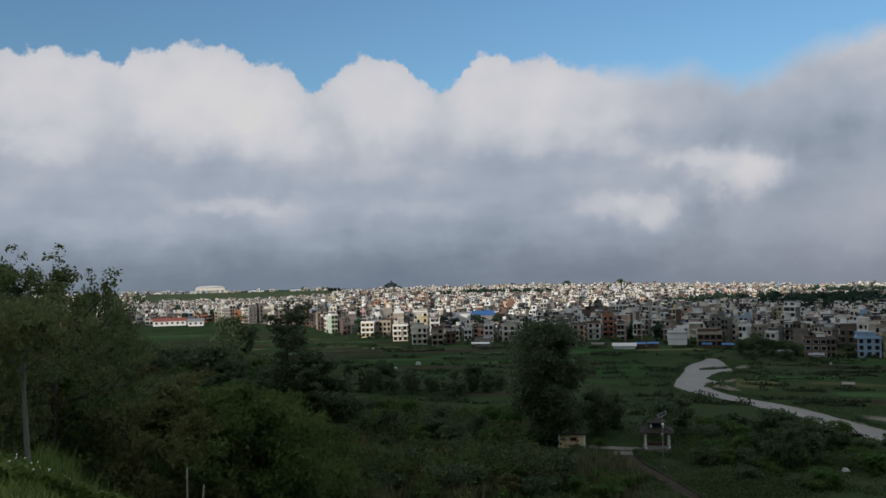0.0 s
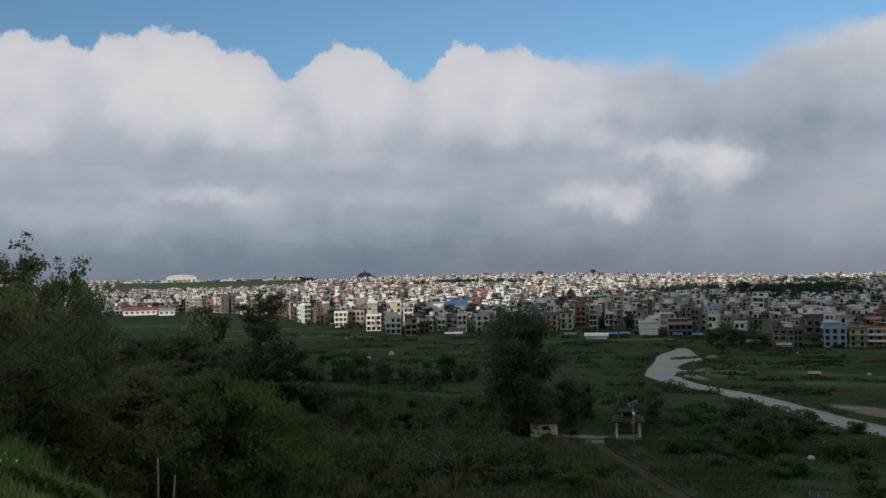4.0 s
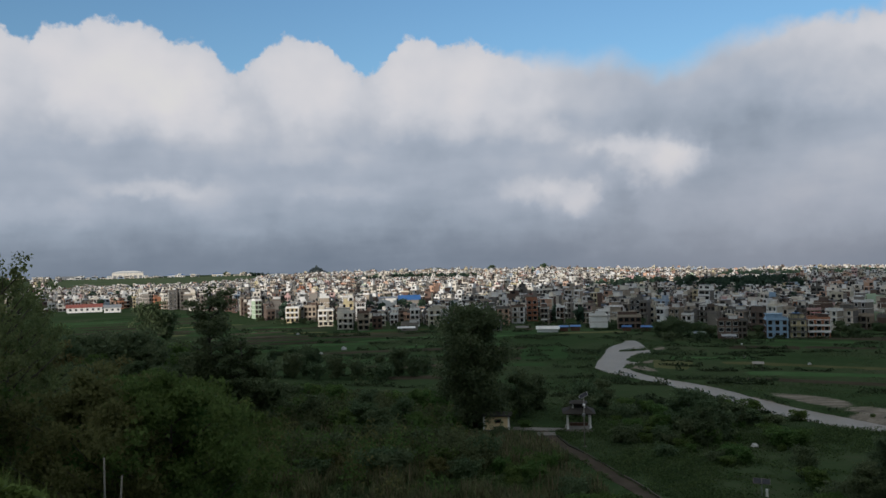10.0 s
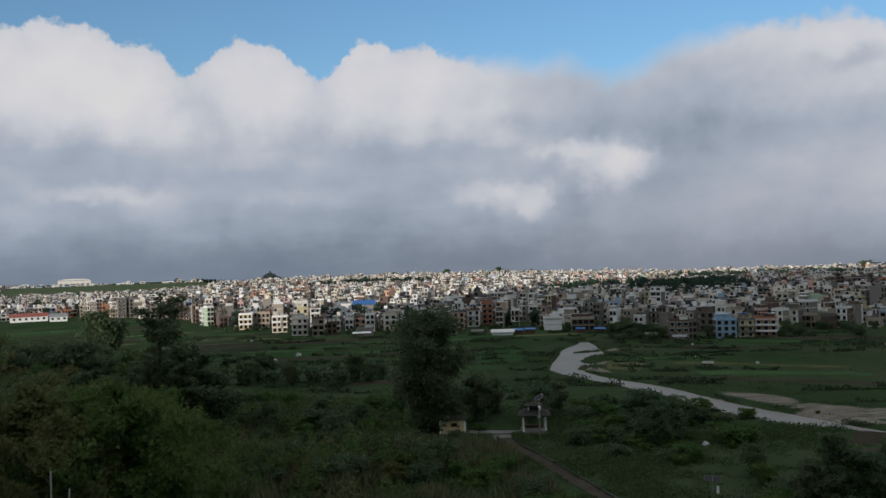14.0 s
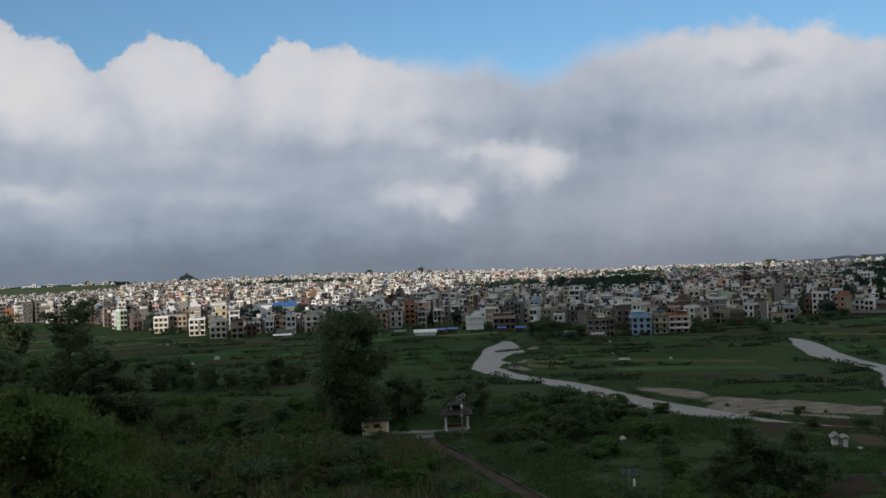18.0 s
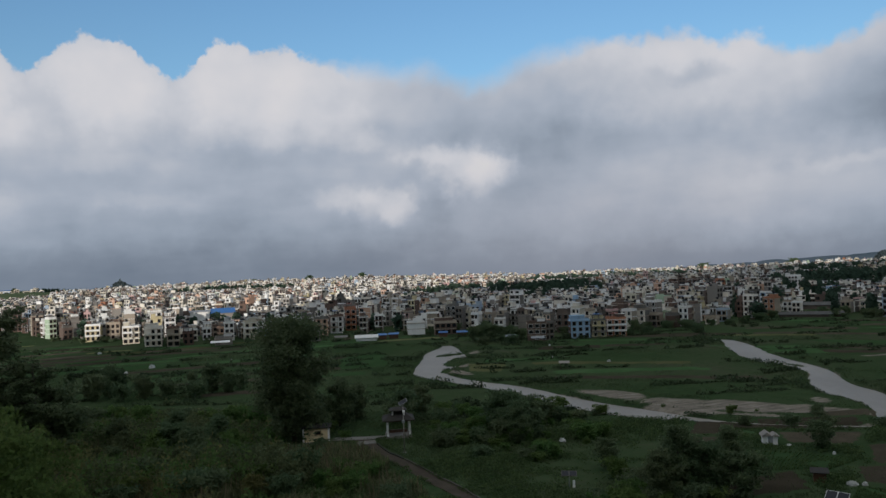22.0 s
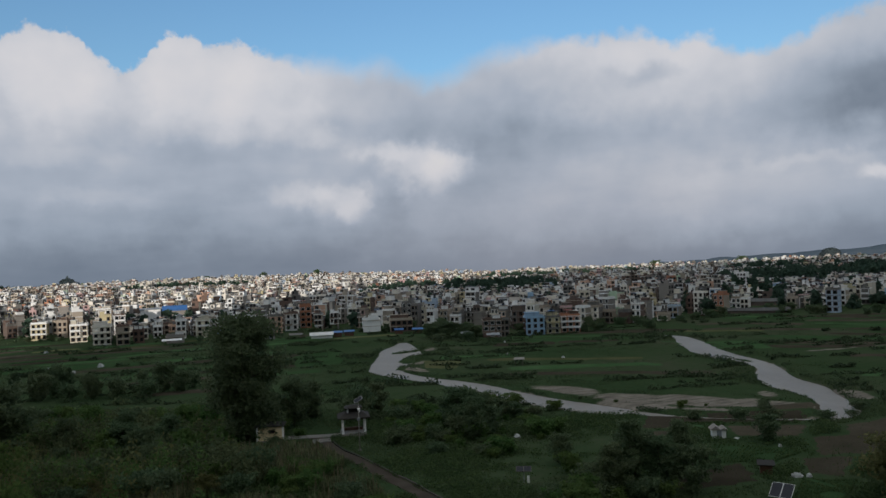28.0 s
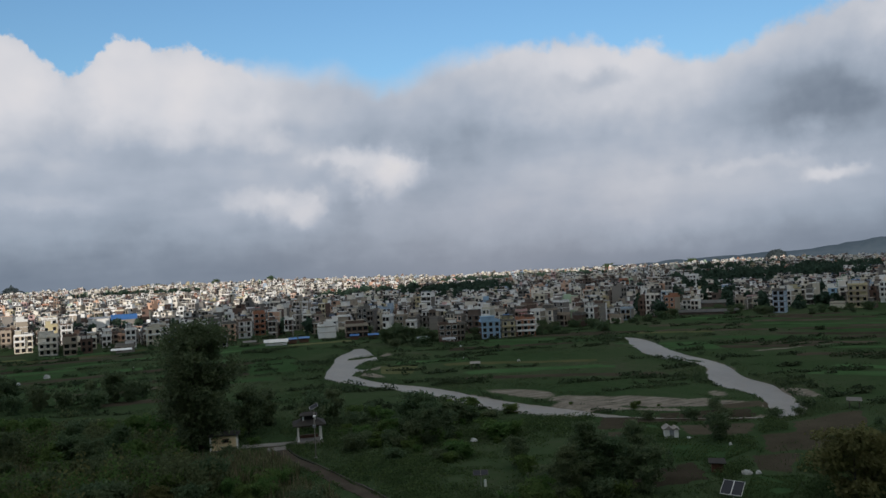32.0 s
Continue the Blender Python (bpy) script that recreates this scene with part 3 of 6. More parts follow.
# ---- plants ----
def leaf_mesh(name, centres, size, mat, rnd, flat=0.0, long=1.7):
    """Small bent leaves at the given places."""
    n = len(centres)
    a = rnd.normal(size=(n, 3))
    a[:, 2] *= 1 - flat
    a /= np.linalg.norm(a, axis=1)[:, None]
    b = rnd.normal(size=(n, 3))
    b[:, 2] *= 1 - flat
    b -= a * (a * b).sum(1)[:, None]
    b /= np.linalg.norm(b, axis=1)[:, None]
    sz = size * rnd.uniform(0.6, 1.35, n)[:, None]
    droop = np.array((0, 0, -0.25)) * sz
    v = np.stack([centres - a * sz * 0.5 * long, centres + b * sz * 0.5, centres + a * sz * 0.5 * long + droop, centres - b * sz * 0.5], 1).reshape(-1, 3)
    me = bpy.data.meshes.new(name)
    me.vertices.add(4 * n), me.loops.add(4 * n), me.polygons.add(n)
    me.vertices.foreach_set("co", v.ravel())
    me.loops.foreach_set("vertex_index", np.arange(4 * n, dtype=np.int32))
    me.polygons.foreach_set("loop_start", np.arange(0, 4 * n, 4, dtype=np.int32))
    me.materials.append(mat)
    me.update(calc_edges=True)
    return me


def make_tree(seed, height, width, base, mat, leaves, leaf, label, limbs=16, twigs=5, bark=None, name="tree", profile=None, tight=0.07, category="tree", flat=0.0, lean=0.0, up=0.45):
    """A tapered trunk with limbs, and a crown of loose leafy sprays along them; base: where the crown begins, as a share of the height."""
    rnd = np.random.RandomState(seed)
    profile = profile or (lambda u: math.sin(math.pi * (0.15 + 0.80 * u)) ** 0.8)
    tree = thing(name, 0, 0, 0, 0, label, category)
    s = Shape()
    bend = rnd.uniform(-0.05, 0.05, 2) * height
    stem = lambda u: np.array((bend[0] * math.sin(u * 3) + lean * u * height, bend[1] * math.sin(u * 2.3), u * height))
    r0 = max(0.04, height * 0.016)
    s.tube([stem(u) - (0, 0, 0.3 if u == 0 else 0) for u in (0, 0.15, 0.35, 0.55, 0.75, 0.93)], [r0 * k for k in (1.25, 1.0, 0.82, 0.6, 0.36, 0.1)], 8)
    sprays = []
    for i in range(limbs):
        u = (i + rnd.uniform(0.1, 0.9)) / limbs
        z = base + (0.93 - base) * u
        a = i * 2.399 + rnd.uniform(-0.6, 0.6)
        reach = width / 2 * profile(u) * rnd.choice((0.6, 0.85, 1.0, 1.15))
        root = stem(z * 0.92)
        tip = stem(z) + np.array((math.cos(a) * reach, math.sin(a) * reach, up * reach * rnd.uniform(0.3, 1.2)))
        tip[2] = min(tip[2], height * rnd.uniform(0.9, 1.0))
        mid = root * 0.5 + tip * 0.5 + np.array((0, 0, -0.06 * reach))
        s.tube([root, mid, tip], [r0 * 0.38, r0 * 0.22, r0 * 0.06], 5)
        for k in range(twigs):
            t = 0.35 + 0.65 * (k + rnd.uniform(0.2, 1)) / twigs
            sprays.append((root * (1 - t) + tip * t + rnd.normal(size=3) * 0.13 * reach, rnd.uniform(0.6, 1.5)))
    for k in range(max(3, limbs // 4)):
        sprays.append((stem(rnd.uniform(0.86, 0.98)) + rnd.normal(size=3) * 0.04 * width, rnd.uniform(0.5, 1.0)))
    part("trunk", s, bark or BARK, tree, shaded=True)
    weight = np.array([w ** 2 for _, w in sprays])
    number = np.maximum(6, (leaves * weight / weight.sum()).astype(int))
    pts = [p + np.clip(rnd.normal(size=(n, 3)), -1.8, 1.8) * np.array((1, 1, 0.6)) * tight * w * min(width, height) for (p, w), n in zip(sprays, number)]
    pts = np.concatenate(pts)
    pts[:, 2] = np.maximum(pts[:, 2], 0.03 * height)
    part("crown", leaf_mesh("crown", pts, leaf, mat, rnd, flat), None, tree)
    return tree


KINDS = {}


def kind_of(key, *args, **more):
    """Keep a first plant of each kind; it is set down at its first place."""
    KINDS[key] = [make_tree(*args, **more), False, args[1]]


def plant(key, x, y, height, turn=0.0, wide=1.0, label="", group="", sink=0.0):
    first, used, tall = KINDS[key]
    k = height / tall
    m = Matrix.LocRotScale((x, y, ground_z(x, y) - sink), Euler((0, 0, radians(turn))), (k * wide, k * wide, k))
    if used:
        ob = copy_thing(first, m)
    else:
        ob, KINDS[key][1] = first, True
    ob.matrix_basis = m
    if used:
        for key_, value in (("label", label), ("group", group)):
            if value:
                ob[key_] = value
            elif key_ == "group" and "group" in ob:
                del ob["group"]
    else:
        tagged(ob, label, group=group)
    return ob


kind_of("broad", 11, 9.0, 9.0, 0.12, LEAF_MID, 5000, 0.33, "broad leafy green tree on the slope", limbs=18)
kind_of("broad_dark", 12, 9.0, 8.0, 0.10, LEAF_DEEP, 5000, 0.32, "dense dark green tree in the valley", limbs=18)
kind_of("olive", 13, 7.0, 7.5, 0.08, LEAF_BROWN, 4500, 0.28, "olive brown leafy tree on the slope", limbs=18)
kind_of("tall", 14, 20.0, 9.6, 0.05, LEAF_DEEP, 36000, 0.25, "tall dense dark tree rising from the valley floor", limbs=70, twigs=6, tight=0.070, up=0.6, profile=lambda u: 0.98 * math.sin(math.pi * (0.20 + 0.72 * u)) ** 0.5)
kind_of("upright", 15, 12.0, 5.2, 0.06, LEAF_DEEP, 9000, 0.25, "upright dark tree among the fields", limbs=26, tight=0.08, up=0.9)
kind_of("forked", 20, 8.0, 6.0, 0.66, LEAF_DARK, 3200, 0.13, "young tree with a pale forked trunk on the near slope", limbs=11, twigs=6, tight=0.05, up=1.1, bark=BARK_PALE)
kind_of("hill_open", 21, 18.0, 11.0, 0.34, LEAF_DARK, 7600, 0.17, "slender tall tree with feathery layered foliage on the hillside", limbs=21, twigs=7, tight=0.028, flat=0.6, up=0.35)
kind_of("hill_dark", 22, 16.0, 9.5, 0.10, LEAF_DARK, 17000, 0.21, "dense dark leafy tree on the hillside", limbs=30, twigs=6, tight=0.05)
kind_of("hill_green", 23, 13.0, 12.0, 0.10, LEAF_MID, 19000, 0.19, "broad leafy green tree low on the hillside", limbs=24, twigs=5, tight=0.042, flat=0.3)
kind_of("hill_olive", 24, 12.0, 11.0, 0.10, LEAF_BROWN, 16000, 0.18, "broad olive-brown tree low on the hillside", limbs=24, twigs=5, tight=0.042, flat=0.3)
kind_of("layered", 27, 20.0, 10.0, 0.10, LEAF_DEEP, 12500, 0.21, "tall open tree with loose pointed crown", limbs=30, twigs=7, tight=0.034, flat=0.4, up=0.4, profile=lambda u: 0.34 + 0.78 * (1 - u) ** 0.9)
kind_of("bush", 17, 2.6, 3.4, 0.03, LEAF_MID, 1500, 0.20, "leafy green bush on the valley floor", limbs=12, tight=0.11, name="bush", category="bush", up=0.8)
kind_of("bush_dark", 18, 2.6, 3.2, 0.03, LEAF_DEEP, 1500, 0.19, "dark leafy bush on the valley floor", limbs=12, tight=0.11, name="bush", category="bush", up=0.8)


# ---- houses ----
FLOOR = 2.15
SHARED = {}


def shared(key, maker):
    if key not in SHARED:
        SHARED[key] = maker()
    return SHARED[key]


def window_mesh(w, h, shade):
    """A framed window in one piece, its pane set back in the frame; it faces -y, its middle low edge at the origin."""
    s, t = Shape(), 0.1
    loops = ((w / 2, 0, h, 0.02), (w / 2, 0, h, -0.10), (w / 2 - t, t, h - t, -0.10), (w / 2 - t, t, h - t, -0.01))
    for x, lo, hi, y in loops:
        s.v += [(-x, y, lo), (x, y, lo), (x, y, hi), (-x, y, hi)]
    for k in range(3):
        for i in range(4):
            q = (i + 1) % 4
            s.f.append((4 * k + i, 4 * k + q, 4 * k + 4 + q, 4 * k + 4 + i))
            s.s.append(0)
    s.f.append((12, 13, 14, 15))
    s.s.append(1)
    return s.mesh("window", [shade, GLASS])


FRAME_WOOD = material("stained_wood_frame", [(0.07, 0.035, 0.02, 1), (0.12, 0.06, 0.035, 1)], 2.0, 0.7, fine=12)
FRAME_WHITE = material("white_frame", [(0.5, 0.5, 0.48, 1), (0.62, 0.61, 0.59, 1)], 2.0, 0.6, fine=9)


def house(x, y, turn, w, d, floors, wall, seed, label="", style=None, base=None, group="houses of the town"):
    """A flat-roofed town house with floor slabs, windows, balconies, a parapet and a stair head; its painted front faces -y."""
    rnd = random.Random(seed)
    h = floors * FLOOR
    z = (ground_z(x, y) if base is None else base) - 0.4
    front = WALLS[wall]
    front_mat, trim_ = front, rnd.choice([WHITE, front, CONCRETE, front, WALLS[4]])
    side_mat = front_mat if rnd.random() < 0.45 else rnd.choice([BRICK, CONCRETE, WALLS[4], WALLS[3]])
    if not label:
        label = f"{WALL_WORDS[wall]} {('one', 'two', 'three', 'four', 'five', 'six')[floors - 1]}-storey flat-roofed town house"
    ob = thing("house", x, y, z, turn, label, "house", group)
    part("wall", Shape().box(-w / 2, -d / 2 + 0.1, 0, w / 2, d / 2, h + 0.4), side_mat, ob)
    part("front_wall", Shape().box(-w / 2, -d / 2, 0, w / 2, -d / 2 + 0.098, h + 0.4), front_mat, ob)
    for k in range(1, floors + 1):
        o = 0.05 if k < floors else 0.28
        part("floor_slab", shared(("slab", round(w, 1), round(d, 1), o, trim_.name), lambda: Shape().box(-w / 2 - o, -d / 2 - o, 0, w / 2 + o, d / 2 + o, 0.18).mesh("floor_slab", trim_)), None, ob, at=(0, 0, 0.4 + k * FLOOR - 0.12))
    shade = rnd.choice([FRAME_WOOD, FRAME_WHITE, FRAME_WOOD])
    cols = max(2, int(w / 1.8))
    ww = rnd.choice([1.1, 1.35, 1.5]) if w / cols > 1.9 else 1.1
    win = shared(("window", ww, shade.name), lambda: window_mesh(ww, 1.4, shade))
    door = shared(("balcony_door", ww, shade.name), lambda: window_mesh(ww, 1.7, shade))
    side = rnd.random() < 0.6
    balcony = style == "balcony" or (style is None and rnd.random() < 0.45)
    lo, hi = (-w / 2, w / 2) if rnd.random() < 0.5 else (-w / 2, rnd.uniform(-0.05, 0.15) * w)
    if style == "blank":
        part("raised_parapet", Shape().box(-w * 0.2, -d / 2 + 0.02, h + 1.2, w * 0.32, -d / 2 + 0.2, h + 2.3), front_mat, ob)
    for k in range(0 if style == "blank" else floors):
        for c in range(cols):
            if rnd.random() < 0.08:
                continue
            cx = (c + 0.5) / cols * w - w / 2
            out = balcony and k and lo < cx < hi
            part("window", door if out else win, None, ob, at=(cx, -d / 2, 0.4 + k * FLOOR + (0.1 if out else 0.5)))
        if side:
            for c in range(2):
                part("window", win, None, ob, at=(-w / 2, (c - 0.5) * d * 0.5, 0.4 + k * FLOOR + 0.5), turn=-90)
        if balcony and k:
            s = Shape().box(lo, -d / 2 - 1.2, 0, hi, -d / 2 - 0.2, 0.14)
            balc = part("balcony", s, trim_, ob, at=(0, 0, 0.4 + k * FLOOR - 0.1))
            part("railing", Shape().box(lo, -d / 2 - 1.2, 0.142, hi, -d / 2 - 1.08, 0.72), trim_ if rnd.random() < 0.6 else front_mat, balc)
            for px in (lo + 0.12, hi - 0.12):
                part("column", shared(("balcony_column", trim_.name), lambda: Shape().box(-0.11, -0.11, 0, 0.11, 0.11, FLOOR - 0.16).mesh("column", trim_)), None, balc, at=(px, -d / 2 - 0.95, 0.144))
    top = h + 0.46
    part("roof", shared(("roof", round(w, 1), round(d, 1)), lambda: Shape().box(-w / 2 + 0.02, -d / 2 + 0.02, 0, w / 2 - 0.02, d / 2 - 0.02, 0.05).mesh("roof", ROOF_TOP)), None, ob, at=(0, 0, top + 0.002))
    s = Shape()
    t, q = 0.15, rnd.uniform(0.45, 0.8)
    s.box(-w / 2, -d / 2, top, w / 2, -d / 2 + t, top + q).box(-w / 2, d / 2 - t, top, w / 2, d / 2, top + q)
    s.box(-w / 2, -d / 2 + t, top, -w / 2 + t, d / 2 - t, top + q).box(w / 2 - t, -d / 2 + t, top, w / 2, d / 2 - t, top + q)
    part("parapet", s, rnd.choice([front_mat, side_mat, trim_]), ob)
    if rnd.random() < 0.75 and style != "blank":
        sx = rnd.choice([-1, 1])
        a = rnd.uniform(1.4, w * 0.55) if rnd.random() < 0.6 else w * rnd.uniform(0.6, 0.85)
        x0 = sx * (w / 2 - a / 2 - 0.2)
        y0 = rnd.uniform(-0.1, 0.2) * d
        s = Shape().box(x0 - a / 2, y0 - 1.3, top, x0 + a / 2, y0 + 1.3, top + 1.7)
        room = part("stair_head", s, [WALLS[rnd.choice([0, 2, wall, wall, 5, 6])]], ob)
        part("stair_roof", Shape().box(x0 - a / 2 - 0.25, y0 - 1.55, top + 1.7, x0 + a / 2 + 0.25, y0 + 1.55, top + 1.84), trim_, room)
        if rnd.random() < 0.7:
            s = Shape().tube([(0, 0, 0), (0, 0, 1.0), (0, 0, 1.15)], [0.48, 0.48, 0.2], 10)
            part("water_tank", s, BLACK_TANK, ob, "black plastic water tank", at=(x0, y0, top + 1.84))
    if rnd.random() < 0.25:
        roof = part("roof_shade", Shape().box(-w * 0.3, -d * 0.3, top + 2.1, w * 0.15, d * 0.25, top + 2.18), rnd.choice([TIN_GREY, TIN_RED, TIN_BLUE, TIN_GREY]), ob, "sheet roof on posts over the terrace")
        for px, py in ((-w * 0.28, -d * 0.28), (w * 0.13, -d * 0.28), (-w * 0.28, d * 0.23), (w * 0.13, d * 0.23)):
            part("post", shared("shade_post", lambda: Shape().box(-0.06, -0.06, 0, 0.06, 0.06, 2.1).mesh("post", CONCRETE)), None, roof, at=(px, py, top))
    if rnd.random() < 0.35:
        for px in (-w / 2 + 0.3, 0, w / 2 - 0.3):
            part("column_stub", shared(("stub", seed % 3), lambda: Shape().box(-0.14, -0.14, 0, 0.14, 0.14, 1.2 + 0.3 * (seed % 3)).mesh("column_stub", CONCRETE)), None, ob, at=(px, -d / 2 + 0.34, top))
    return ob


def far_town(name, spots, label):
    """Houses too far to tell their parts singly: bodies, set-back top storeys, slabs, balconies, stair heads, tanks and windows in one mesh."""
    s = Shape()
    mats = WALLS + [DARK, BLACK_TANK, TIN_GREY, ROOF_TOP, TIN_BLUE, TIN_RED]
    dark, tank, tin, slab = len(WALLS), len(WALLS) + 1, len(WALLS) + 2, len(WALLS) + 3
    face = (0, 1, 2, 3, 5)
    for x, y, turn, w, d, floors, wall, seed, z in spots:
        rnd = random.Random(seed)
        n, r = len(s.v), math.hypot(x, y)
        h = floors * FLOOR + 0.4
        flank = wall if rnd.random() < 0.4 else rnd.choice([6, 5, 14, 3, 4, 1])
        trim = rnd.choice([wall, wall, 0, 0, 2, 5])
        s.box(-w / 2, -d / 2 + 0.1, 0, w / 2, d / 2, h, flank, sides=(1, 3, 4, 5))
        s.box(-w / 2, -d / 2, 0, w / 2, -d / 2 + 0.09, h, wall, sides=face)
        deep = rnd.random() < 0.5 and r < 840  # a balcony front: slabs, rails and columns over raised boxes coloured as dark recesses
        lo, hi = -w / 2, w / 2 * rnd.choice([-0.1, 0.2, 1, 1])
        cols = max(2, int(w / 1.7)) if r < 640 else 2 if r < 860 else 1
        for k in range(floors):
            f = 0.4 + k * FLOOR
            if deep and k:
                s.box(lo, -d / 2 - 0.9, f - 0.1, hi, -d / 2 - 0.002, f + 0.06, trim, sides=face)
                s.box(lo, -d / 2 - 0.9, f + 0.062, hi, -d / 2 - 0.8, f + 0.62, trim, sides=face)
                if r < 700:
                    for px in (lo, hi - 0.2):
                        s.box(px, -d / 2 - 0.88, f + 0.63, px + 0.2, -d / 2 - 0.7, f + FLOOR - 0.102, trim, sides=(2, 3, 5))
            elif r < 700:
                s.box(-w / 2 - 0.06, -d / 2 - 0.08, f - 0.08, w / 2 + 0.06, d / 2, f + 0.06, trim, sides=(1, 2, 5))
            for c in range(cols):
                if rnd.random() < 0.86:
                    cx = (c + 0.5) / cols * w - w / 2
                    q = rnd.uniform(0.27, 0.40) * w / cols
                    # raised box, its dark colour standing for the unlit opening
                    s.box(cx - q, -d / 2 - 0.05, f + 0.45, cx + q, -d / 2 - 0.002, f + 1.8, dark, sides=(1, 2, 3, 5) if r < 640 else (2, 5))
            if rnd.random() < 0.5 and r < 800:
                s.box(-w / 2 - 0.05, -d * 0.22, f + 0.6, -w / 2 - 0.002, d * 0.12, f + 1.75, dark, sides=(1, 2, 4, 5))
        s.box(-w / 2 - 0.2, -d / 2 - 0.2, h, w / 2 + 0.2, d / 2 + 0.1, h + 0.14, trim, sides=face)
        top = h + 0.14
        if rnd.random() < 0.7:  # terrace wall
            s.box(-w / 2 - 0.1, -d / 2 - 0.1, top, w / 2 + 0.1, -d / 2 + 0.05, top + 0.6, rnd.choice([trim, wall]))
            if r < 840:
                s.box(-w / 2 - 0.1, -d / 2 + 0.052, top, -w / 2 + 0.05, d / 2, top + 0.6, wall)
        if rnd.random() < 0.55:  # set-back top storey
            a = rnd.uniform(0.45, 0.8) * w
            x0 = rnd.choice([-1, 1]) * (w - a) / 2
            s.box(x0 - a / 2, -d * 0.2, top + 0.002, x0 + a / 2, d / 2 - 0.1, top + 1.9, rnd.choice([wall, wall, 0, 2, flank]), sides=(1, 2, 3, 4, 5))
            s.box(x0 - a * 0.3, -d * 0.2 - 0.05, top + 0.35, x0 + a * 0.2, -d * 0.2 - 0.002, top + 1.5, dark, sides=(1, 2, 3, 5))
            s.box(x0 - a / 2 - 0.2, -d * 0.2 - 0.35, top + 1.902, x0 + a / 2 + 0.2, d / 2, top + 2.04, rnd.choice([trim, trim, tin, slab]), sides=face)
            if rnd.random() < 0.5 and r < 900:
                s.box(x0 - 0.4, 0, top + 2.042, x0 + 0.4, 0.8, top + 2.9, tank)
        elif rnd.random() < 0.6:
            a, x0 = rnd.uniform(1.1, 1.8), rnd.uniform(-0.25, 0.25) * w
            s.box(x0 - a / 2, -0.9, top + 0.002, x0 + a / 2, 0.9, top + 1.7, rnd.choice([0, wall, 2, wall]), sides=(1, 2, 3, 4, 5))
        elif rnd.random() < 0.5:
            s.box(-w * 0.4, -d * 0.3, top + 1.6, w * 0.2, d * 0.3, top + 1.68, rnd.choice([tin, tin, tin + 2, tin + 3]))
            for px in (-w * 0.38, w * 0.16):
                s.box(px, -d * 0.28, top, px + 0.1, -d * 0.25, top + 1.598, 5)
        c, sn = math.cos(radians(turn)), math.sin(radians(turn))
        s.v[n:] = [(x + a * c - b * sn, y + a * sn + b * c, z + e) for a, b, e in s.v[n:]]
    return tagged(new(name, s.mesh(name, mats)), label, "houses", kind="stuff")


FRONT_AZ = (-36, -20, -17, -12, -9.5, -7.8, -5.5, -3, -1, 3, 8, 12, 16, 20, 24, 28, 33, 36, 39, 43, 46, 50, 54, 62)
FRONT_R = (500, 510, 530, 470, 430, 366, 358, 338, 318, 310, 310, 306, 302, 294, 280, 274, 282, 284, 304, 342, 340, 334, 342, 350)
GROVES = ((175, 560, 22, 8), (222, 590, 34, 9), (222, 515, 20, 8.5), (262, 530, 36, 9.5), (245, 480, 20, 8.5), (290, 575, 28, 9), (410, 800, 44, 10), (520, 790, 54, 10), (430, 440, 38, 11), (400, 392, 26, 10), (480, 420, 34, 11), (455, 372, 28, 10.5),
          (372, 396, 16, 9), (640, 640, 56, 11), (58, 930, 34, 9), (100, 900, 28, 9), (-6, 905, 20, 8), (285, 224, 14, 5), (600, 470, 40, 11), (330, 340, 16, 8), (300, 300, 12, 7), (196, 420, 12, 8), (120, 470, 10, 7))  # x, y, radius, tree height
LANDMARKS = []


def free(x, y, room):
    return all((x - a) ** 2 + (y - b) ** 2 > (room + c) ** 2 for a, b, c in LANDMARKS) and all((x - a) ** 2 + (y - b) ** 2 > c * c * 0.8 for a, b, c, _ in GROVES)


def facing(x, y, extra=0.0):
    """The turn at which a house's front faces the camera's place."""
    return -math.degrees(math.atan2(x, y)) + extra


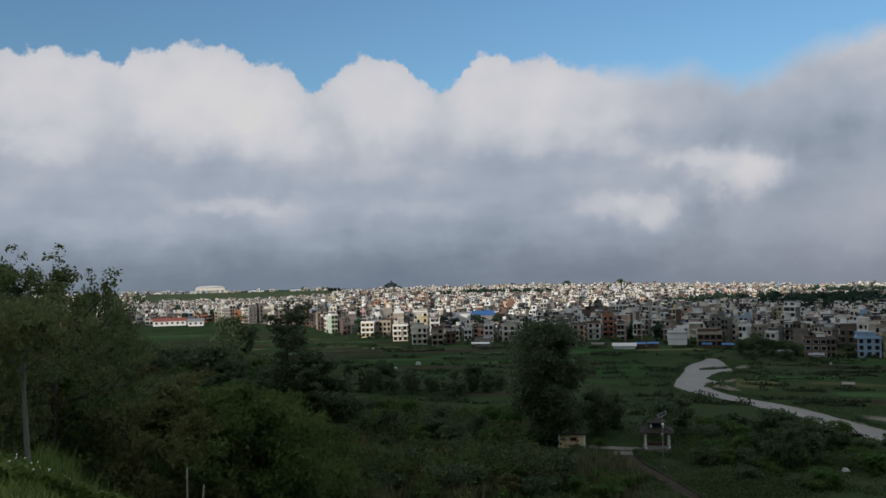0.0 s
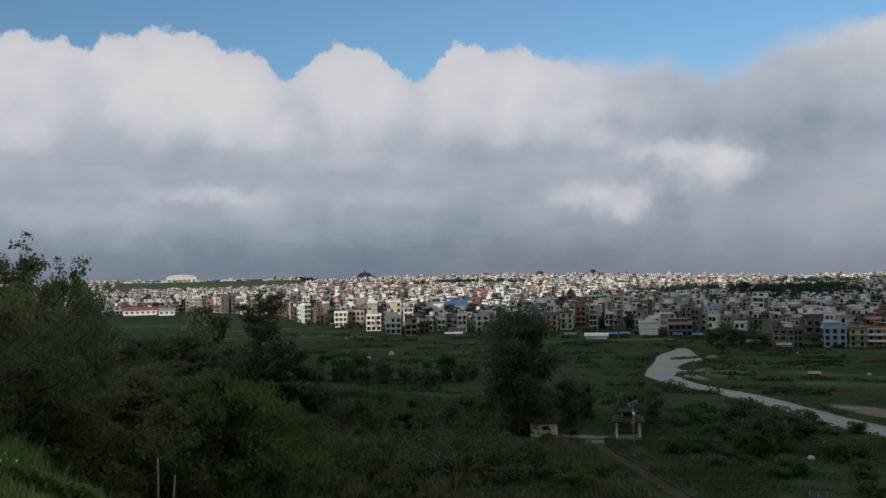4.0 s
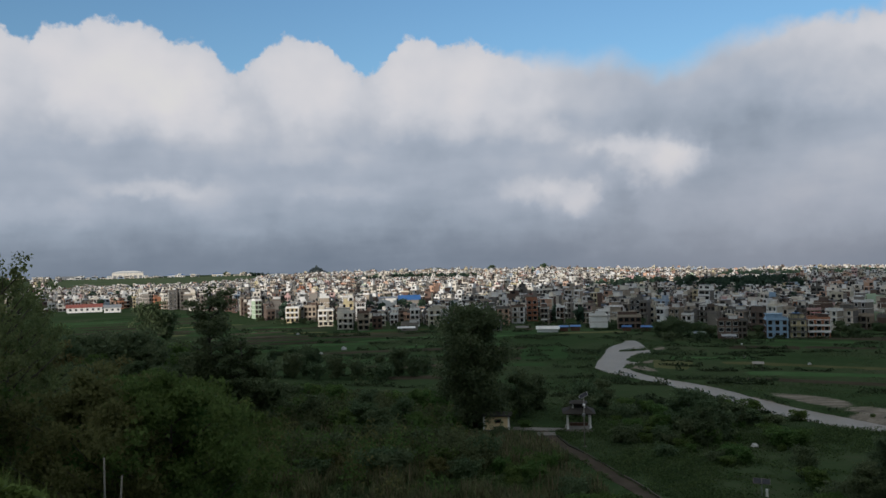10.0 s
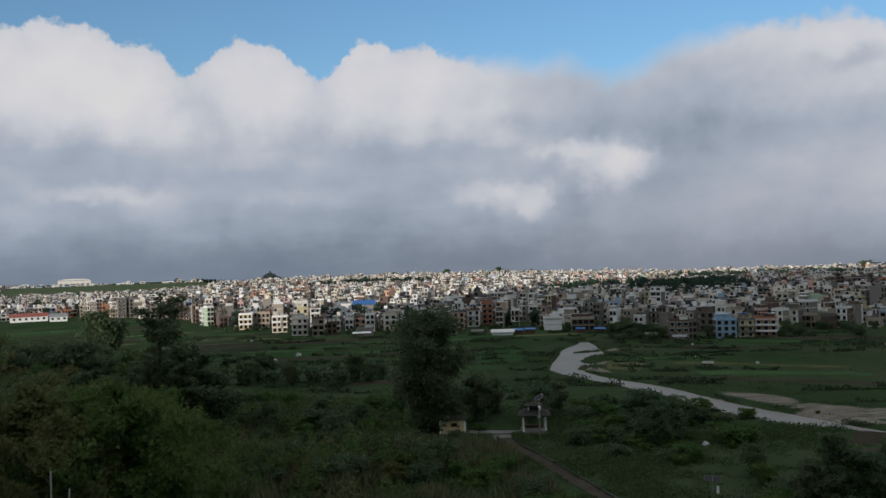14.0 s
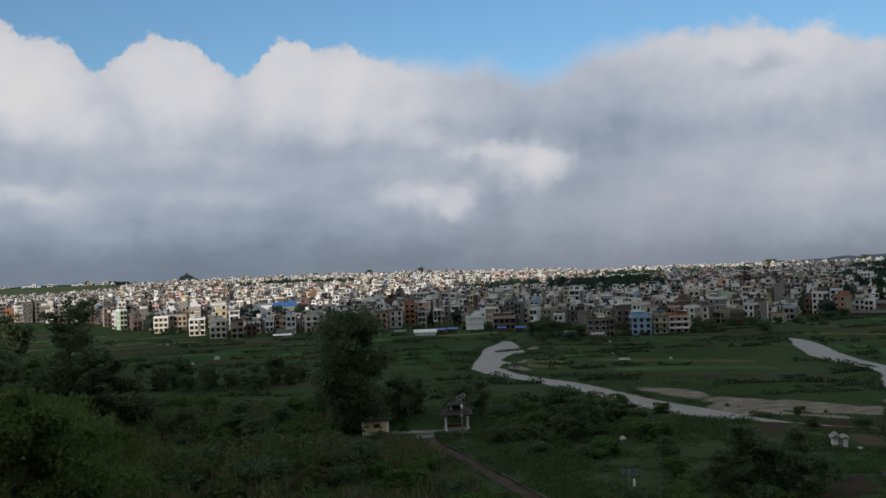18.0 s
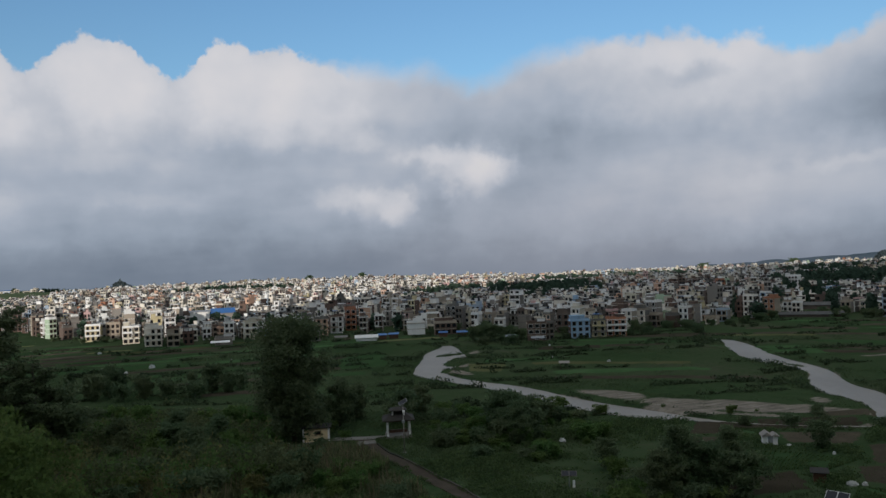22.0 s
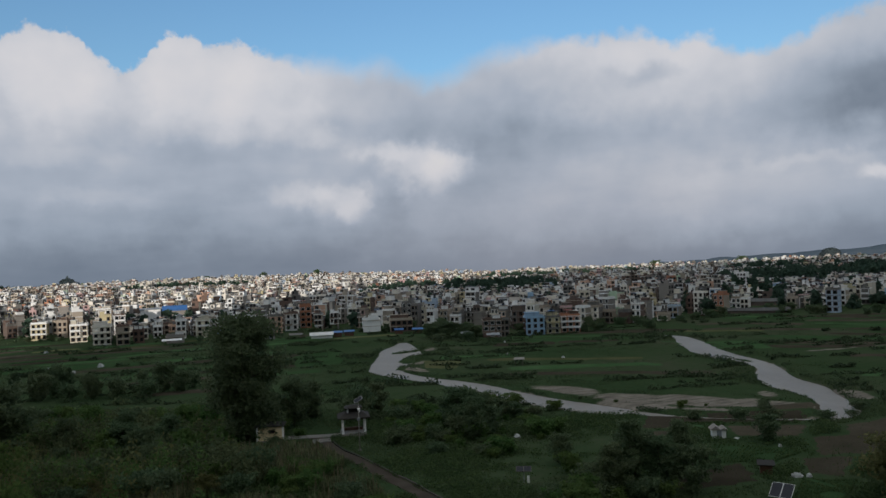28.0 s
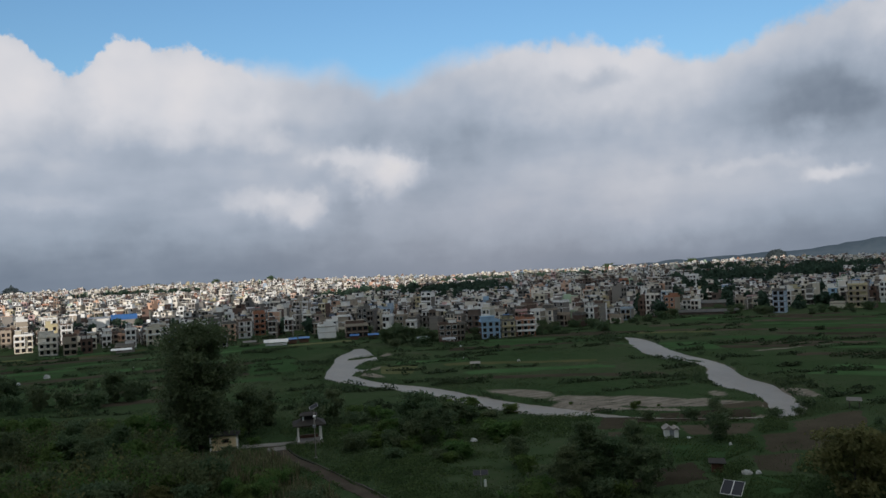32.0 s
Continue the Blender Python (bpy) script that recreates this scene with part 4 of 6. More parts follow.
def build_town():
    marks = (  # x, y, width, depth, floors, wall, extra turn, style, label
        (83.0, 283, 6.4, 6, 2, 0, 4, "blank", "white two-storey house with a stepped roofline by the river"),
        (123.0, 230.6, 6.2, 6, 3, 13, 8, "plain", "sky blue three-storey house at the field's edge"),
        (128.9, 228.9, 4.6, 6, 3, 11, 6, "balcony", "pale yellow three-storey house with balconies"),
        (135.0, 228.2, 6.4, 6, 3, 12, 6, "balcony", "orange three-storey house with balconies beside the yellow one"),
        (108.7, 232.6, 6.2, 6, 3, 6, 3, "plain", "raw red brick three-storey house"),
        (113.0, 232.4, 2.9, 6, 3, 5, 2, "plain", "narrow grey concrete house beside the brick one"),
        (-33.5, 352, 5.6, 7, 3, 11, -8, "balcony", "cream yellow three-storey house at the edge of the fields"),
        (-26.2, 356, 5.4, 7, 3, 4, -8, "plain", "beige three-storey house at the edge of the fields"),
        (-18, 328, 6.0, 7, 3, 1, -4, "balcony", "white three-storey house with dark window openings"),
        (-9.4, 309, 6.0, 6, 3, 2, -4, "balcony", "pinkish white three-storey house with long balconies"),
        (-2.6, 303, 4.4, 7, 3, 4, 0, "balcony", "unfinished brownish three-storey house"),
        (2.6, 308, 3.8, 7, 2, 6, 0, "plain", "raw brick three-storey house"),
        (14.6, 296, 6, 6, 1, 3, 0, "plain", "low grey house with a pale roof"),
        (17.5, 312, 3.6, 6, 3, 0, 0, "balcony", "narrow white three-storey house with balconies"),
        (25, 309, 4.8, 6, 3, 1, 4, "balcony", "cream three-storey house with balconies"),
        (44.4, 283, 5.2, 7, 2, 3, 6, "balcony", "low grey house with a terrace"),
        (51, 303, 4.6, 7, 3, 7, 6, "balcony", "peach three-storey house with balconies"),
        (58.8, 313, 5.2, 7, 3, 0, 6, "balcony", "white three-storey house with columned balconies"),
        (66.5, 322, 4.4, 8, 4, 12, 3, "balcony", "orange brick four-storey house"),
        (91.5, 274, 8, 6, 2, 14, 5, "plain", "low brown brick house behind blue sheds"),
        (279.1, 214.2, 7, 7, 4, 11, 0, "balcony", "pale yellow four-storey house standing alone by the fields"),
        (245.8, 222.3, 4.4, 4, 4, 9, -14, "plain", "pale blue-grey four-storey house"),
        (365, 401, 9, 8, 4, 0, 0, "balcony", "large white four-storey house before the grove"),
    )
    wedges = [(math.degrees(math.atan2(x, y)), math.hypot(x, y), w) for x, y, w, *_ in marks]
    groves = [(math.degrees(math.atan2(x, y)), math.hypot(x, y), q) for x, y, q, _ in GROVES if q > 18]
    for i, (x, y, w, d, floors, wall, extra, style, label) in enumerate(marks):
        ob = house(x, y, facing(x, y, extra), w, d, floors, wall, 900 + i, label, style)
        if 1 <= i <= 5:  # squashed in height to fit the camera's view
            ob.matrix_basis = ob.matrix_basis @ Matrix.Diagonal((0.98, 0.98, 0.86, 1))
        LANDMARKS.append((x, y, max(w, d) * 0.55))
    # the hall with the blue roof and the bright gable beside it, the long low school with red roofs
    LANDMARKS.extend([(8.4, 400, 8), (19.5, 400, 9), (-165, 482, 22), (-140, 478, 18), (61.5, 272, 6), (226, 240, 16), (258, 268, 14)])
    rnd = random.Random(5)
    near, far = [], []
    step = 6.3
    for i in range(-190, 215):
        for j in range(25, 198):
            gx = i * step * 0.97 + (j % 2) * 3 + rnd.uniform(-1.9, 1.9)
            gy = j * step + rnd.uniform(-1.9, 1.9)
            r, az = math.hypot(gx, gy), math.degrees(math.atan2(gx, gy))
            roll = rnd.random()
            seed = rnd.randrange(10 ** 6)
            wall = rnd.choices(range(len(WALLS)), WALL_ODDS)[0]
            w, d = rnd.choice([2.7, 3.1, 3.5, 4.0, 4.8]), rnd.choice([3.6, 4.2, 4.8])
            if not -34 < az < 60 or not np.interp(az, FRONT_AZ, FRONT_R) + 4 < r < 1230 or not free(gx, gy, 2.4):
                continue
            patch = float(cloudy(gx, gy, 55, 4))  # quarters of tall and of low houses, with gaps and gardens
            floors = min(5, max(1, round(2.5 + 1.1 * patch + rnd.gauss(0, 0.95))))
            if roll < 0.18 + 0.12 * (r > 500) + 0.18 * float(cloudy(gx, gy, 38, 11)):
                continue
            if any(abs(az - a) * r / 57.3 < b / 2 + w / 2 and q - 60 < r < q + 5 for a, q, b in wedges):
                continue
            if any(abs(az - a) * r / 57.3 < b and q - 170 < r < q for a, q, b in groves):
                floors = min(floors, 2)
            if az < -5 and r > np.interp(az, (-20, -12, -8, -5), (935, 930, 990, 1230)) + rnd.gauss(0, 18) and (az > -20.5 or roll < 0.9):
                continue
            if az > 38 and r < 520 and roll < 0.5:
                continue
            if abs(az - 1.9) < 2.4 and r < 398:
                floors = min(floors, 1 if r > 345 else 2)
            if az < -8 and r > 600:
                floors = min(floors, 2)
            block = 30 * math.sin(gx * 0.013 + gy * 0.009) + rnd.uniform(-12, 12) + rnd.choice([0, 0, 0, 90, -90]) * (rnd.random() < 0.3)
            row = (gx, gy, facing(gx, gy, block), w, d, floors, wall, seed)
            edge = r - np.interp(az, FRONT_AZ, FRONT_R)
            (near if edge < 26 and r < 520 else far).append((*row, ground_z(gx, gy) - 0.4))
    near.sort(key=lambda h: math.hypot(h[0], h[1]) - np.interp(math.degrees(math.atan2(h[0], h[1])), FRONT_AZ, FRONT_R))
    for k in range(60):  # a thin line of low houses along the far rise
        az, r = radians(rnd.uniform(-26, -6)), rnd.uniform(1165, 1240)
        gx, gy = r * math.sin(az), r * math.cos(az)
        if math.hypot(gx + 366, gy - 1243) > 30:
            far.append((gx, gy, facing(gx, gy, rnd.uniform(-20, 20)), rnd.uniform(4, 9), 5, rnd.choice([1, 1, 2]), rnd.choice([0, 0, 2, 1, 9]), k + 77, ground_z(gx, gy) - 0.4))
    for x, y, turn, w, d, floors, wall, seed, z in near[:300]:
        house(x, y, turn, w, d, floors, wall, seed)
    far += near[300:]
    for name, lo, hi, label in (("town_houses", 0, 560, "crowded flat-roofed town houses in white, cream, grey and brick"), ("distant_houses", 560, 820, "dense sunlit houses filling the plain"), ("distant_houses", 820, 9999, "far sunlit houses along the skyline")):
        far_town(name, [h for h in far if lo <= math.hypot(h[0], h[1]) < hi], label)


build_town()


def hall(x, y, turn, w, d, h, wall, roof, label, rise=1.2, name="hall"):
    """A long hall under a pitched sheet roof; ridge along its width."""
    ob = thing(name, x, y, ground_z(x, y) - 0.3, turn, label, "building")
    s = Shape().box(-w / 2, -d / 2, 0, w / 2, d / 2, h)
    for sx in (-1, 1):
        s.poly([(sx * w / 2, -d / 2, h), (sx * w / 2, d / 2, h), (sx * w / 2, 0, h + rise)][::sx])
    part("wall", s, wall, ob)
    s, o, t = Shape(), 0.5, 0.12
    for sy in (-1, 1):
        a, b = (-w / 2 - o, sy * (d / 2 + o), h - rise * o * 2 / d), (w / 2 + o, sy * (d / 2 + o), h - rise * o * 2 / d)
        c, e = (w / 2 + o, 0, h + rise), (-w / 2 - o, 0, h + rise)
        n = len(s.v)
        s.v += [a, b, c, e] + [(p[0], p[1], p[2] + t) for p in (a, b, c, e)]
        s.f += [tuple(n + i for i in q) for q in BOX_FACES]
        s.s += [0] * 6
    part("roof", s, roof, ob)
    win = shared(("window", 1.4, FRAME_WHITE.name), lambda: window_mesh(1.4, 1.35, FRAME_WHITE))
    for k in range(int(w / 3) if h > 2.4 else 0):
        part("window", win, None, ob, at=((k + 0.5) * 3 - int(w / 3) * 1.5, -d / 2, 1.2))
    return ob


hall(19.8, 399.5, facing(19.8, 399.5), 10.5, 8, 6.8, WALLS[3], TIN_BLUE, "tall grey building under a bright blue sheet roof", 1.9)
hall(9.0, 400, facing(9.0, 400), 9, 8, 7.4, WHITE, TIN_GREY, "bright white building catching the sun", 0.5)
hall(-166.5, 481, facing(-166.5, 481), 19, 8, 3.2, WHITE, TIN_RED, "long low white school with a red sheet roof", 1.6)
hall(-148.5, 474, facing(-148.5, 474), 9, 7, 3.2, WHITE, TIN_GREY, "low white building with a grey sheet roof", 1.4)
hall(61.2, 270, facing(61.2, 270), 7.2, 4, 1.5, WHITE, WHITE, "low white shed with open bays", 0.7, "shed")
hall(226, 240, facing(226, 240), 22, 6, 1.5, WALLS[14], ROOF_TOP, "long grey shed at the edge of the fields", 0.8, "shed")
hall(258, 268, facing(258, 268), 18, 7, 2.0, WALLS[14], ROOF_TOP, "long sheet-roofed shed among trees", 1.0, "shed")


def build_store():
    """The great pale store on the far shelf of land, and the long sheds beside it."""
    x, y = -366, 1243
    ob = thing("storage_hall", x, y, ground_z(x, y) - 0.5, facing(x, y), "large pale round-roofed storage hall on the far green rise", "building")
    w, d, h = 44, 30, 8.5
    part("wall", Shape().box(-w / 2, -d / 2, 0, w / 2, d / 2, h), WALLS[2], ob)
    s = Shape()
    n = 9
    for i in range(n + 1):
        u = i / n * 2 - 1
        z = h + 3.2 * math.sqrt(max(0, 1 - u * u * 0.96))
        s.v += [(u * (w / 2 + 0.6), -d / 2 - 0.6, z), (u * (w / 2 + 0.6), d / 2 + 0.6, z)]
    for i in range(n):
        s.f.append((2 * i, 2 * i + 2, 2 * i + 3, 2 * i + 1))
        s.s.append(0)
    s.f += [tuple(range(0, 2 * n + 2, 2))[::-1], tuple(range(1, 2 * n + 2, 2))]
    s.s += [0, 0]
    part("roof", s, WHITE, ob)
    for k in range(6):
        part("bay_door", Shape().box(-2.2, -0.15, 0, 2.2, 0.05, 4.4), TIN_GREY, ob, at=(-18 + k * 7.2, -d / 2, 0.5))


build_store()
hall(-445, 1235, facing(-445, 1235), 34, 16, 4.5, TIN_GREY, TIN_GREY, "long low pale shed on the far rise", 1.0, "shed")
hall(-290, 1225, facing(-290, 1225), 24, 12, 3.5, WALLS[0], TIN_BLUE, "low white shed with a blue roof on the far rise", 1.0, "shed")
hall(-225, 1230, facing(-225, 1230), 26, 12, 3.5, WALLS[1], TIN_BLUE, "low cream shed with a blue roof on the far rise", 1.0, "shed")
hall(-480, 960, facing(-480, 960), 32, 14, 21, WALLS[0], TIN_GREY, "large white building behind the hillside trees", 1.0)


# ---- trees of the town and beyond ----
def scatter(seed):
    return random.Random(seed)


def build_town_trees():
    """Groves and single trees among the houses, too many to count, as one mass of leaves on stems."""
    rnd, rn = scatter(21), np.random.RandomState(22)
    spots = []
    for gx, gy, rad, tall in GROVES:
        for k in range(max(4, int(rad * rad / 22))):
            a, q = rnd.uniform(0, 6.28), rad * math.sqrt(rnd.random())
            spots.append((gx + q * math.cos(a), gy + q * math.sin(a), tall * rnd.uniform(0.55, 1.05)))
    for k in range(520):
        az, r = radians(rnd.uniform(-20, 56)), rnd.uniform(300, 1200)
        x, y = r * math.sin(az), r * math.cos(az)
        if r > np.interp(math.degrees(az), FRONT_AZ, FRONT_R) - 4 and not (az < -0.1 and r > 860):
            spots.append((x, y, rnd.uniform(4, 8)))
    for k in range(46):  # the dark wooded rise that runs up to the skyline tree
        az = -8.6 + 6.6 * k / 45
        spots.append((1225 * math.sin(radians(az)), 1225 * math.cos(radians(az)) + rnd.uniform(-12, 12), 4.5 + 6.0 * max(0, 1 - abs(az + 4.0) / 4.5) * rnd.uniform(0.7, 1.1)))
    pts = []
    for x, y, tall in spots:
        z, wide = ground_z(x, y), tall * rnd.uniform(0.5, 0.8)
        for k in range(11):
            a, u = rnd.uniform(0, 6.28), rnd.uniform(0.25, 0.95)
            q = wide / 2 * math.sin(math.pi * (0.15 + 0.8 * u)) * rnd.uniform(0.3, 1.0)
            c = np.array((x + q * math.cos(a), y + q * math.sin(a), z + u * tall))
            pts.append(c + rn.normal(size=(8, 3)) * 0.085 * tall)
        pts.append(np.array((x, y, z)) + np.stack([rn.normal(size=12) * 0.1, rn.normal(size=12) * 0.1, rn.uniform(0, 0.5 * tall, 12)], -1))
    tagged(new("town_trees", leaf_mesh("town_trees", np.concatenate(pts), 1.55, GROVE_LEAF, rn)), "dark green groves and trees among the houses", "trees", kind="stuff")
    for az, r, tall in ((-5.2, 1230, 9), (-2.8, 1235, 8), (5.0, 1200, 12), (12.6, 1210, 15), (8.9, 1210, 14), (36.8, 1170, 15), (-10, 1210, 7), (42.4, 1190, 15), (44.0, 1200, 12), (49.6, 1180, 11)):
        plant("broad_dark", r * math.sin(radians(az)), r * math.cos(radians(az)), tall, az * 40, 1.2, "large dark tree on the skyline", "skyline trees")


build_town_trees()


# ---- valley trees ----
plant("tall", 15.8, 121.5, 18.8, 30, 1.2, "tall dense dark tree beside the hut")
for row in (  # kind, x, y, height, width factor, label
        ("broad_dark", 24, 128, 7.5, 0.9, "dark tree behind the hut"), ("broad_dark", 28, 133, 6.0, 0.9, "dark tree behind the hut"), ("bush_dark", 36, 130, 4.5, 1.0, "dark bush behind the pavilion"),
        ("broad_dark", 39, 131, 5.0, 0.9, "dark tree behind the pavilion"), ("bush_dark", 33, 125, 3.5, 1.1, "dark bush behind the pavilion"),
        ("broad_dark", 45.5, 111, 6.4, 0.9, "dark tree on the river bank"), ("broad_dark", 48.3, 113, 5.6, 1.0, "dark tree on the river bank"), ("broad_dark", 51.3, 114.5, 4.4, 1.2, "dark tree on the river bank"), ("broad_dark", 54.3, 115, 3.2, 1.3, "dark tree on the river bank"), ("broad_dark", 57.3, 115, 2.3, 1.4, "dark tree on the river bank"),
        ("broad_dark", 46.5, 107, 5.4, 0.9, "dark tree on the river bank"), ("bush_dark", 60, 113.5, 1.6, 1.5, "dark bush on the river bank"), ("bush_dark", 49, 108, 3.6, 1.1, "dark bush below the bank trees"), ("bush_dark", 43.5, 106, 3.0, 1.1, "dark bush below the bank trees"), ("upright", 44.8, 103, 5.4, 1.0, "upright dark tree below the bank"),
        ("broad_dark", 6, 178, 6.4, 0.95, "round dark tree in the fields"), ("bush_dark", 12, 181, 3.5, 1.0, "bush in the fields"), ("upright", -22, 182, 6.6, 0.8, "small upright tree in the fields"), ("upright", -19.5, 185, 5.6, 1.0, "small upright tree in the fields"), ("broad_dark", -17.5, 181, 5.4, 0.8, "small dark tree in the fields"), ("broad_dark", -7.5, 178, 4.6, 0.9, "small dark tree in the fields"), ("bush_dark", -3, 176, 3.8, 1.0, "dark bush in the fields"), ("bush_dark", 2.5, 174, 3.4, 1.2, "dark bush in the fields"), ("broad_dark", 9.5, 176, 4.4, 1.0, "small dark tree in the fields"), ("bush_dark", -12, 177, 3.4, 1.1, "dark bush in the fields"),
        ("broad_dark", -15.0, 185, 7.0, 0.85, "small dark tree in the fields"), ("upright", -12.5, 187, 6.0, 0.9, "bush in the fields"), ("bush_dark", -9, 186, 3.8, 0.7, "bush in the fields"), ("bush_dark", 2, 192, 3.0, 0.9, "bush in the fields"),
        ("upright", 50.5, 74, 7.6, 1.2, "leafy upright tree on the near valley floor"), ("broad_dark", 53.5, 73, 5.6, 0.95, "leafy dark green tree on the near valley floor"), ("upright", 57.5, 74.5, 6.6, 1.2, "leafy dark green tree on the near valley floor"), ("upright", 47, 72, 5.8, 1.3, "leafy dark green tree on the near valley floor"), ("broad_dark", 55, 69, 5.0, 1.1, "leafy dark green tree on the near valley floor"),
        ("broad_dark", 49, 86, 3.8, 0.95, "small dark tree with a bare stem in the fields"), ("broad_dark", 78, 82, 3.6, 1.1, "small dark round tree in the fields"), ("olive", 70.5, 55.5, 7.2, 1.1, "olive green tree with a rounded crown"), ("olive", 75, 57, 5.6, 1.0, "olive green tree with a rounded crown"),
        *((("broad_dark", 90, 240, 5.0, 1.1, "dark tree between river and houses"), ("broad_dark", 94, 236, 5.6, 1.1, "dark tree between river and houses"), ("broad_dark", 99, 236, 4.6, 1.2, "dark tree between river and houses"), ("bush_dark", 104, 236, 3.4, 1.3, "dark bush between river and houses"), ("broad_dark", 96, 245, 6.0, 1.1, "dark tree between river and houses"), ("bush_dark", 88, 228, 2.6, 1.4, "dark bush between river and houses"), ("bush_dark", 97, 226, 2.6, 1.5, "dark bush between river and houses"), ("broad_dark", 112, 238, 4.2, 1.1, "dark tree between river and houses"))),
        ("bush_dark", 63, 74.5, 1.4, 0.6, "small upright shrub in the field"), ("broad_dark", -75, 280, 13.5, 0.9, "dark tree at the edge of the far fields"), ("broad_dark", -71, 284, 10, 0.9, "dark tree at the edge of the far fields")):
    plant(row[0], row[1], row[2], row[3], row[1] * 37 % 360, row[4], row[5])
plant("olive", -31.5, 95, 8.6, 50, 1.15, "brownish dry-leaved tree on the slope")
# the pair of tall trees standing up before the far town
plant("layered", -24.0, 124, 23.0, 40, 1.15, "tall tree with open layered foliage before the town")
plant("layered", -19.6, 121, 15.5, 200, 1.5, "tall leafy tree before the town")
plant("upright", -25.6, 122, 13, 90, 1.0, "dark tree before the town")
plant("broad_dark", -17.6, 123, 11, 60, 1.1, "dark leafy tree before the town")
plant("upright", -29.5, 130, 12.5, 60, 1.1, "dark leafy tree before the town")
plant("broad", -33, 118, 9, 10, 1.0, "leafy tree on the lower slope")


def build_slope_trees():
    """The wooded hillside: trees and shrubs, their heights set to fit the camera's view."""
    rnd = scatter(33)
    count = 0
    for k in range(900):
        az = rnd.uniform(-31, 7.5)
        r = rnd.uniform(62, 172)
        x, y = r * math.sin(radians(az)), r * math.cos(radians(az))
        line = np.interp(az, (-31, -24, -22, -20.5, -18, -14, -12.5, -9, -7.5, 0, 5, 7.5), (-2.4, -4.0, -4.4, -5.0, -5.4, -5.6, -6.6, -7.4, -8.5, -8.9, -9.5, -11.2))
        z = ground_z(x, y)
        room = 26 + r * math.tan(radians(line)) - z
        tall = min(rnd.uniform(4.0, 8.5) if az < -12 else rnd.uniform(2.6, 5.6), room)
        if tall < 1.4 or (r < 108 and az > -9) or math.hypot(x - 14.4, y - 118) < 3 or (x > 15 and y > 112):
            continue
        if az > -8 and r < 100:
            tall = min(tall, 3.2)
        mixed = ["broad", "broad_dark", "olive", "broad_dark", "broad"] if az < -11 else ["broad", "broad_dark", "broad_dark"]
        kind = rnd.choice(["hill_green", "hill_dark", "hill_olive", "hill_dark"]) if tall > 7.5 else rnd.choice(mixed) if tall > 3.4 else rnd.choice(["bush", "bush_dark", "bush"])
        plant(kind, x, y, tall, rnd.uniform(0, 360), rnd.uniform(0.85, 1.2), "", "hillside trees", sink=0.1)
        count += 1
        if count >= 140:
            break
    for k in range(75):  # the wood below the far fields
        az, r = rnd.uniform(-23, -11.5), rnd.uniform(105, 188)
        x, y = r * math.sin(radians(az)), r * math.cos(radians(az))
        room = 26 + r * math.tan(radians(np.interp(az, (-23, -19.5, -17, -15, -11.5), (-3.4, -3.7, -4.6, -5.5, -7.0)))) - ground_z(x, y)
        if room > 2:
            plant(rnd.choice(["broad", "broad_dark", "olive", "broad_dark", "upright"]), x, y, min(9.5, room * rnd.uniform(0.6, 1.0)), rnd.uniform(0, 360), rnd.uniform(0.9, 1.2), "", "hillside trees", sink=0.1)
    for k in range(15):  # taller trees along the wood's far edge
        az, r = -22.3 + 0.68 * k, rnd.uniform(158, 190)
        x, y = r * math.sin(radians(az)), r * math.cos(radians(az))
        room = 26 + r * math.tan(radians(np.interp(az, (-23, -16, -12.5), (-3.7, -4.3, -5.4)) - rnd.uniform(0, 0.7))) - ground_z(x, y)
        plant(rnd.choice(["broad", "broad_dark", "broad_dark", "olive"]), x, y, min(15, max(3, room)), rnd.uniform(0, 360), rnd.uniform(0.8, 1.0), "", "hillside trees", sink=0.1)
    for az, r, up, kind, wide in ((-30.6, 58, 2.9, "hill_open", 0.9), (-29.4, 66, -2.8, "hill_olive", 0.5), (-27.8, 74, -2.6, "hill_green", 0.45), (-25.6, 80, -3.2, "hill_olive", 0.45), (-29.9, 52, 2.4, "hill_open", 0.9), (-28.4, 60, 2.8, "hill_open", 0.75), (-26.5, 66, 2.9, "hill_open", 0.7), (-25.1, 74, 1.0, "hill_open", 0.6), (-23.8, 80, 1.3, "hill_open", 0.55), (-31.0, 47, 2.4, "hill_dark", 0.6), (-22.5, 90, -0.4, "hill_open", 0.5), (-21.5, 95, -1.1, "hill_open", 0.5),
                                  (-30.5, 52, -1.6, "hill_dark", 0.8), (-29.0, 70, -3.6, "hill_green", 0.8), (-26.6, 74, -4.0, "hill_green", 0.7), (-24.2, 85, -4.4, "hill_olive", 0.6), (-21.9, 95, -4.4, "hill_dark", 0.55), (-18.8, 66, -7.0, "hill_olive", 0.9), (-13.6, 60, -7.3, "hill_green", 0.85), (-15.6, 64, -8.0, "hill_green", 0.8), (-17.2, 58, -9.0, "hill_olive", 0.8), (-10.5, 70, -9.0, "hill_green", 0.8)):
        x, y = r * math.sin(radians(az)), r * math.cos(radians(az))
        plant(kind, x, y, 26 + r * math.tan(radians(up)) - ground_z(x, y), az * 50, wide, "", "hillside trees")


build_slope_trees()


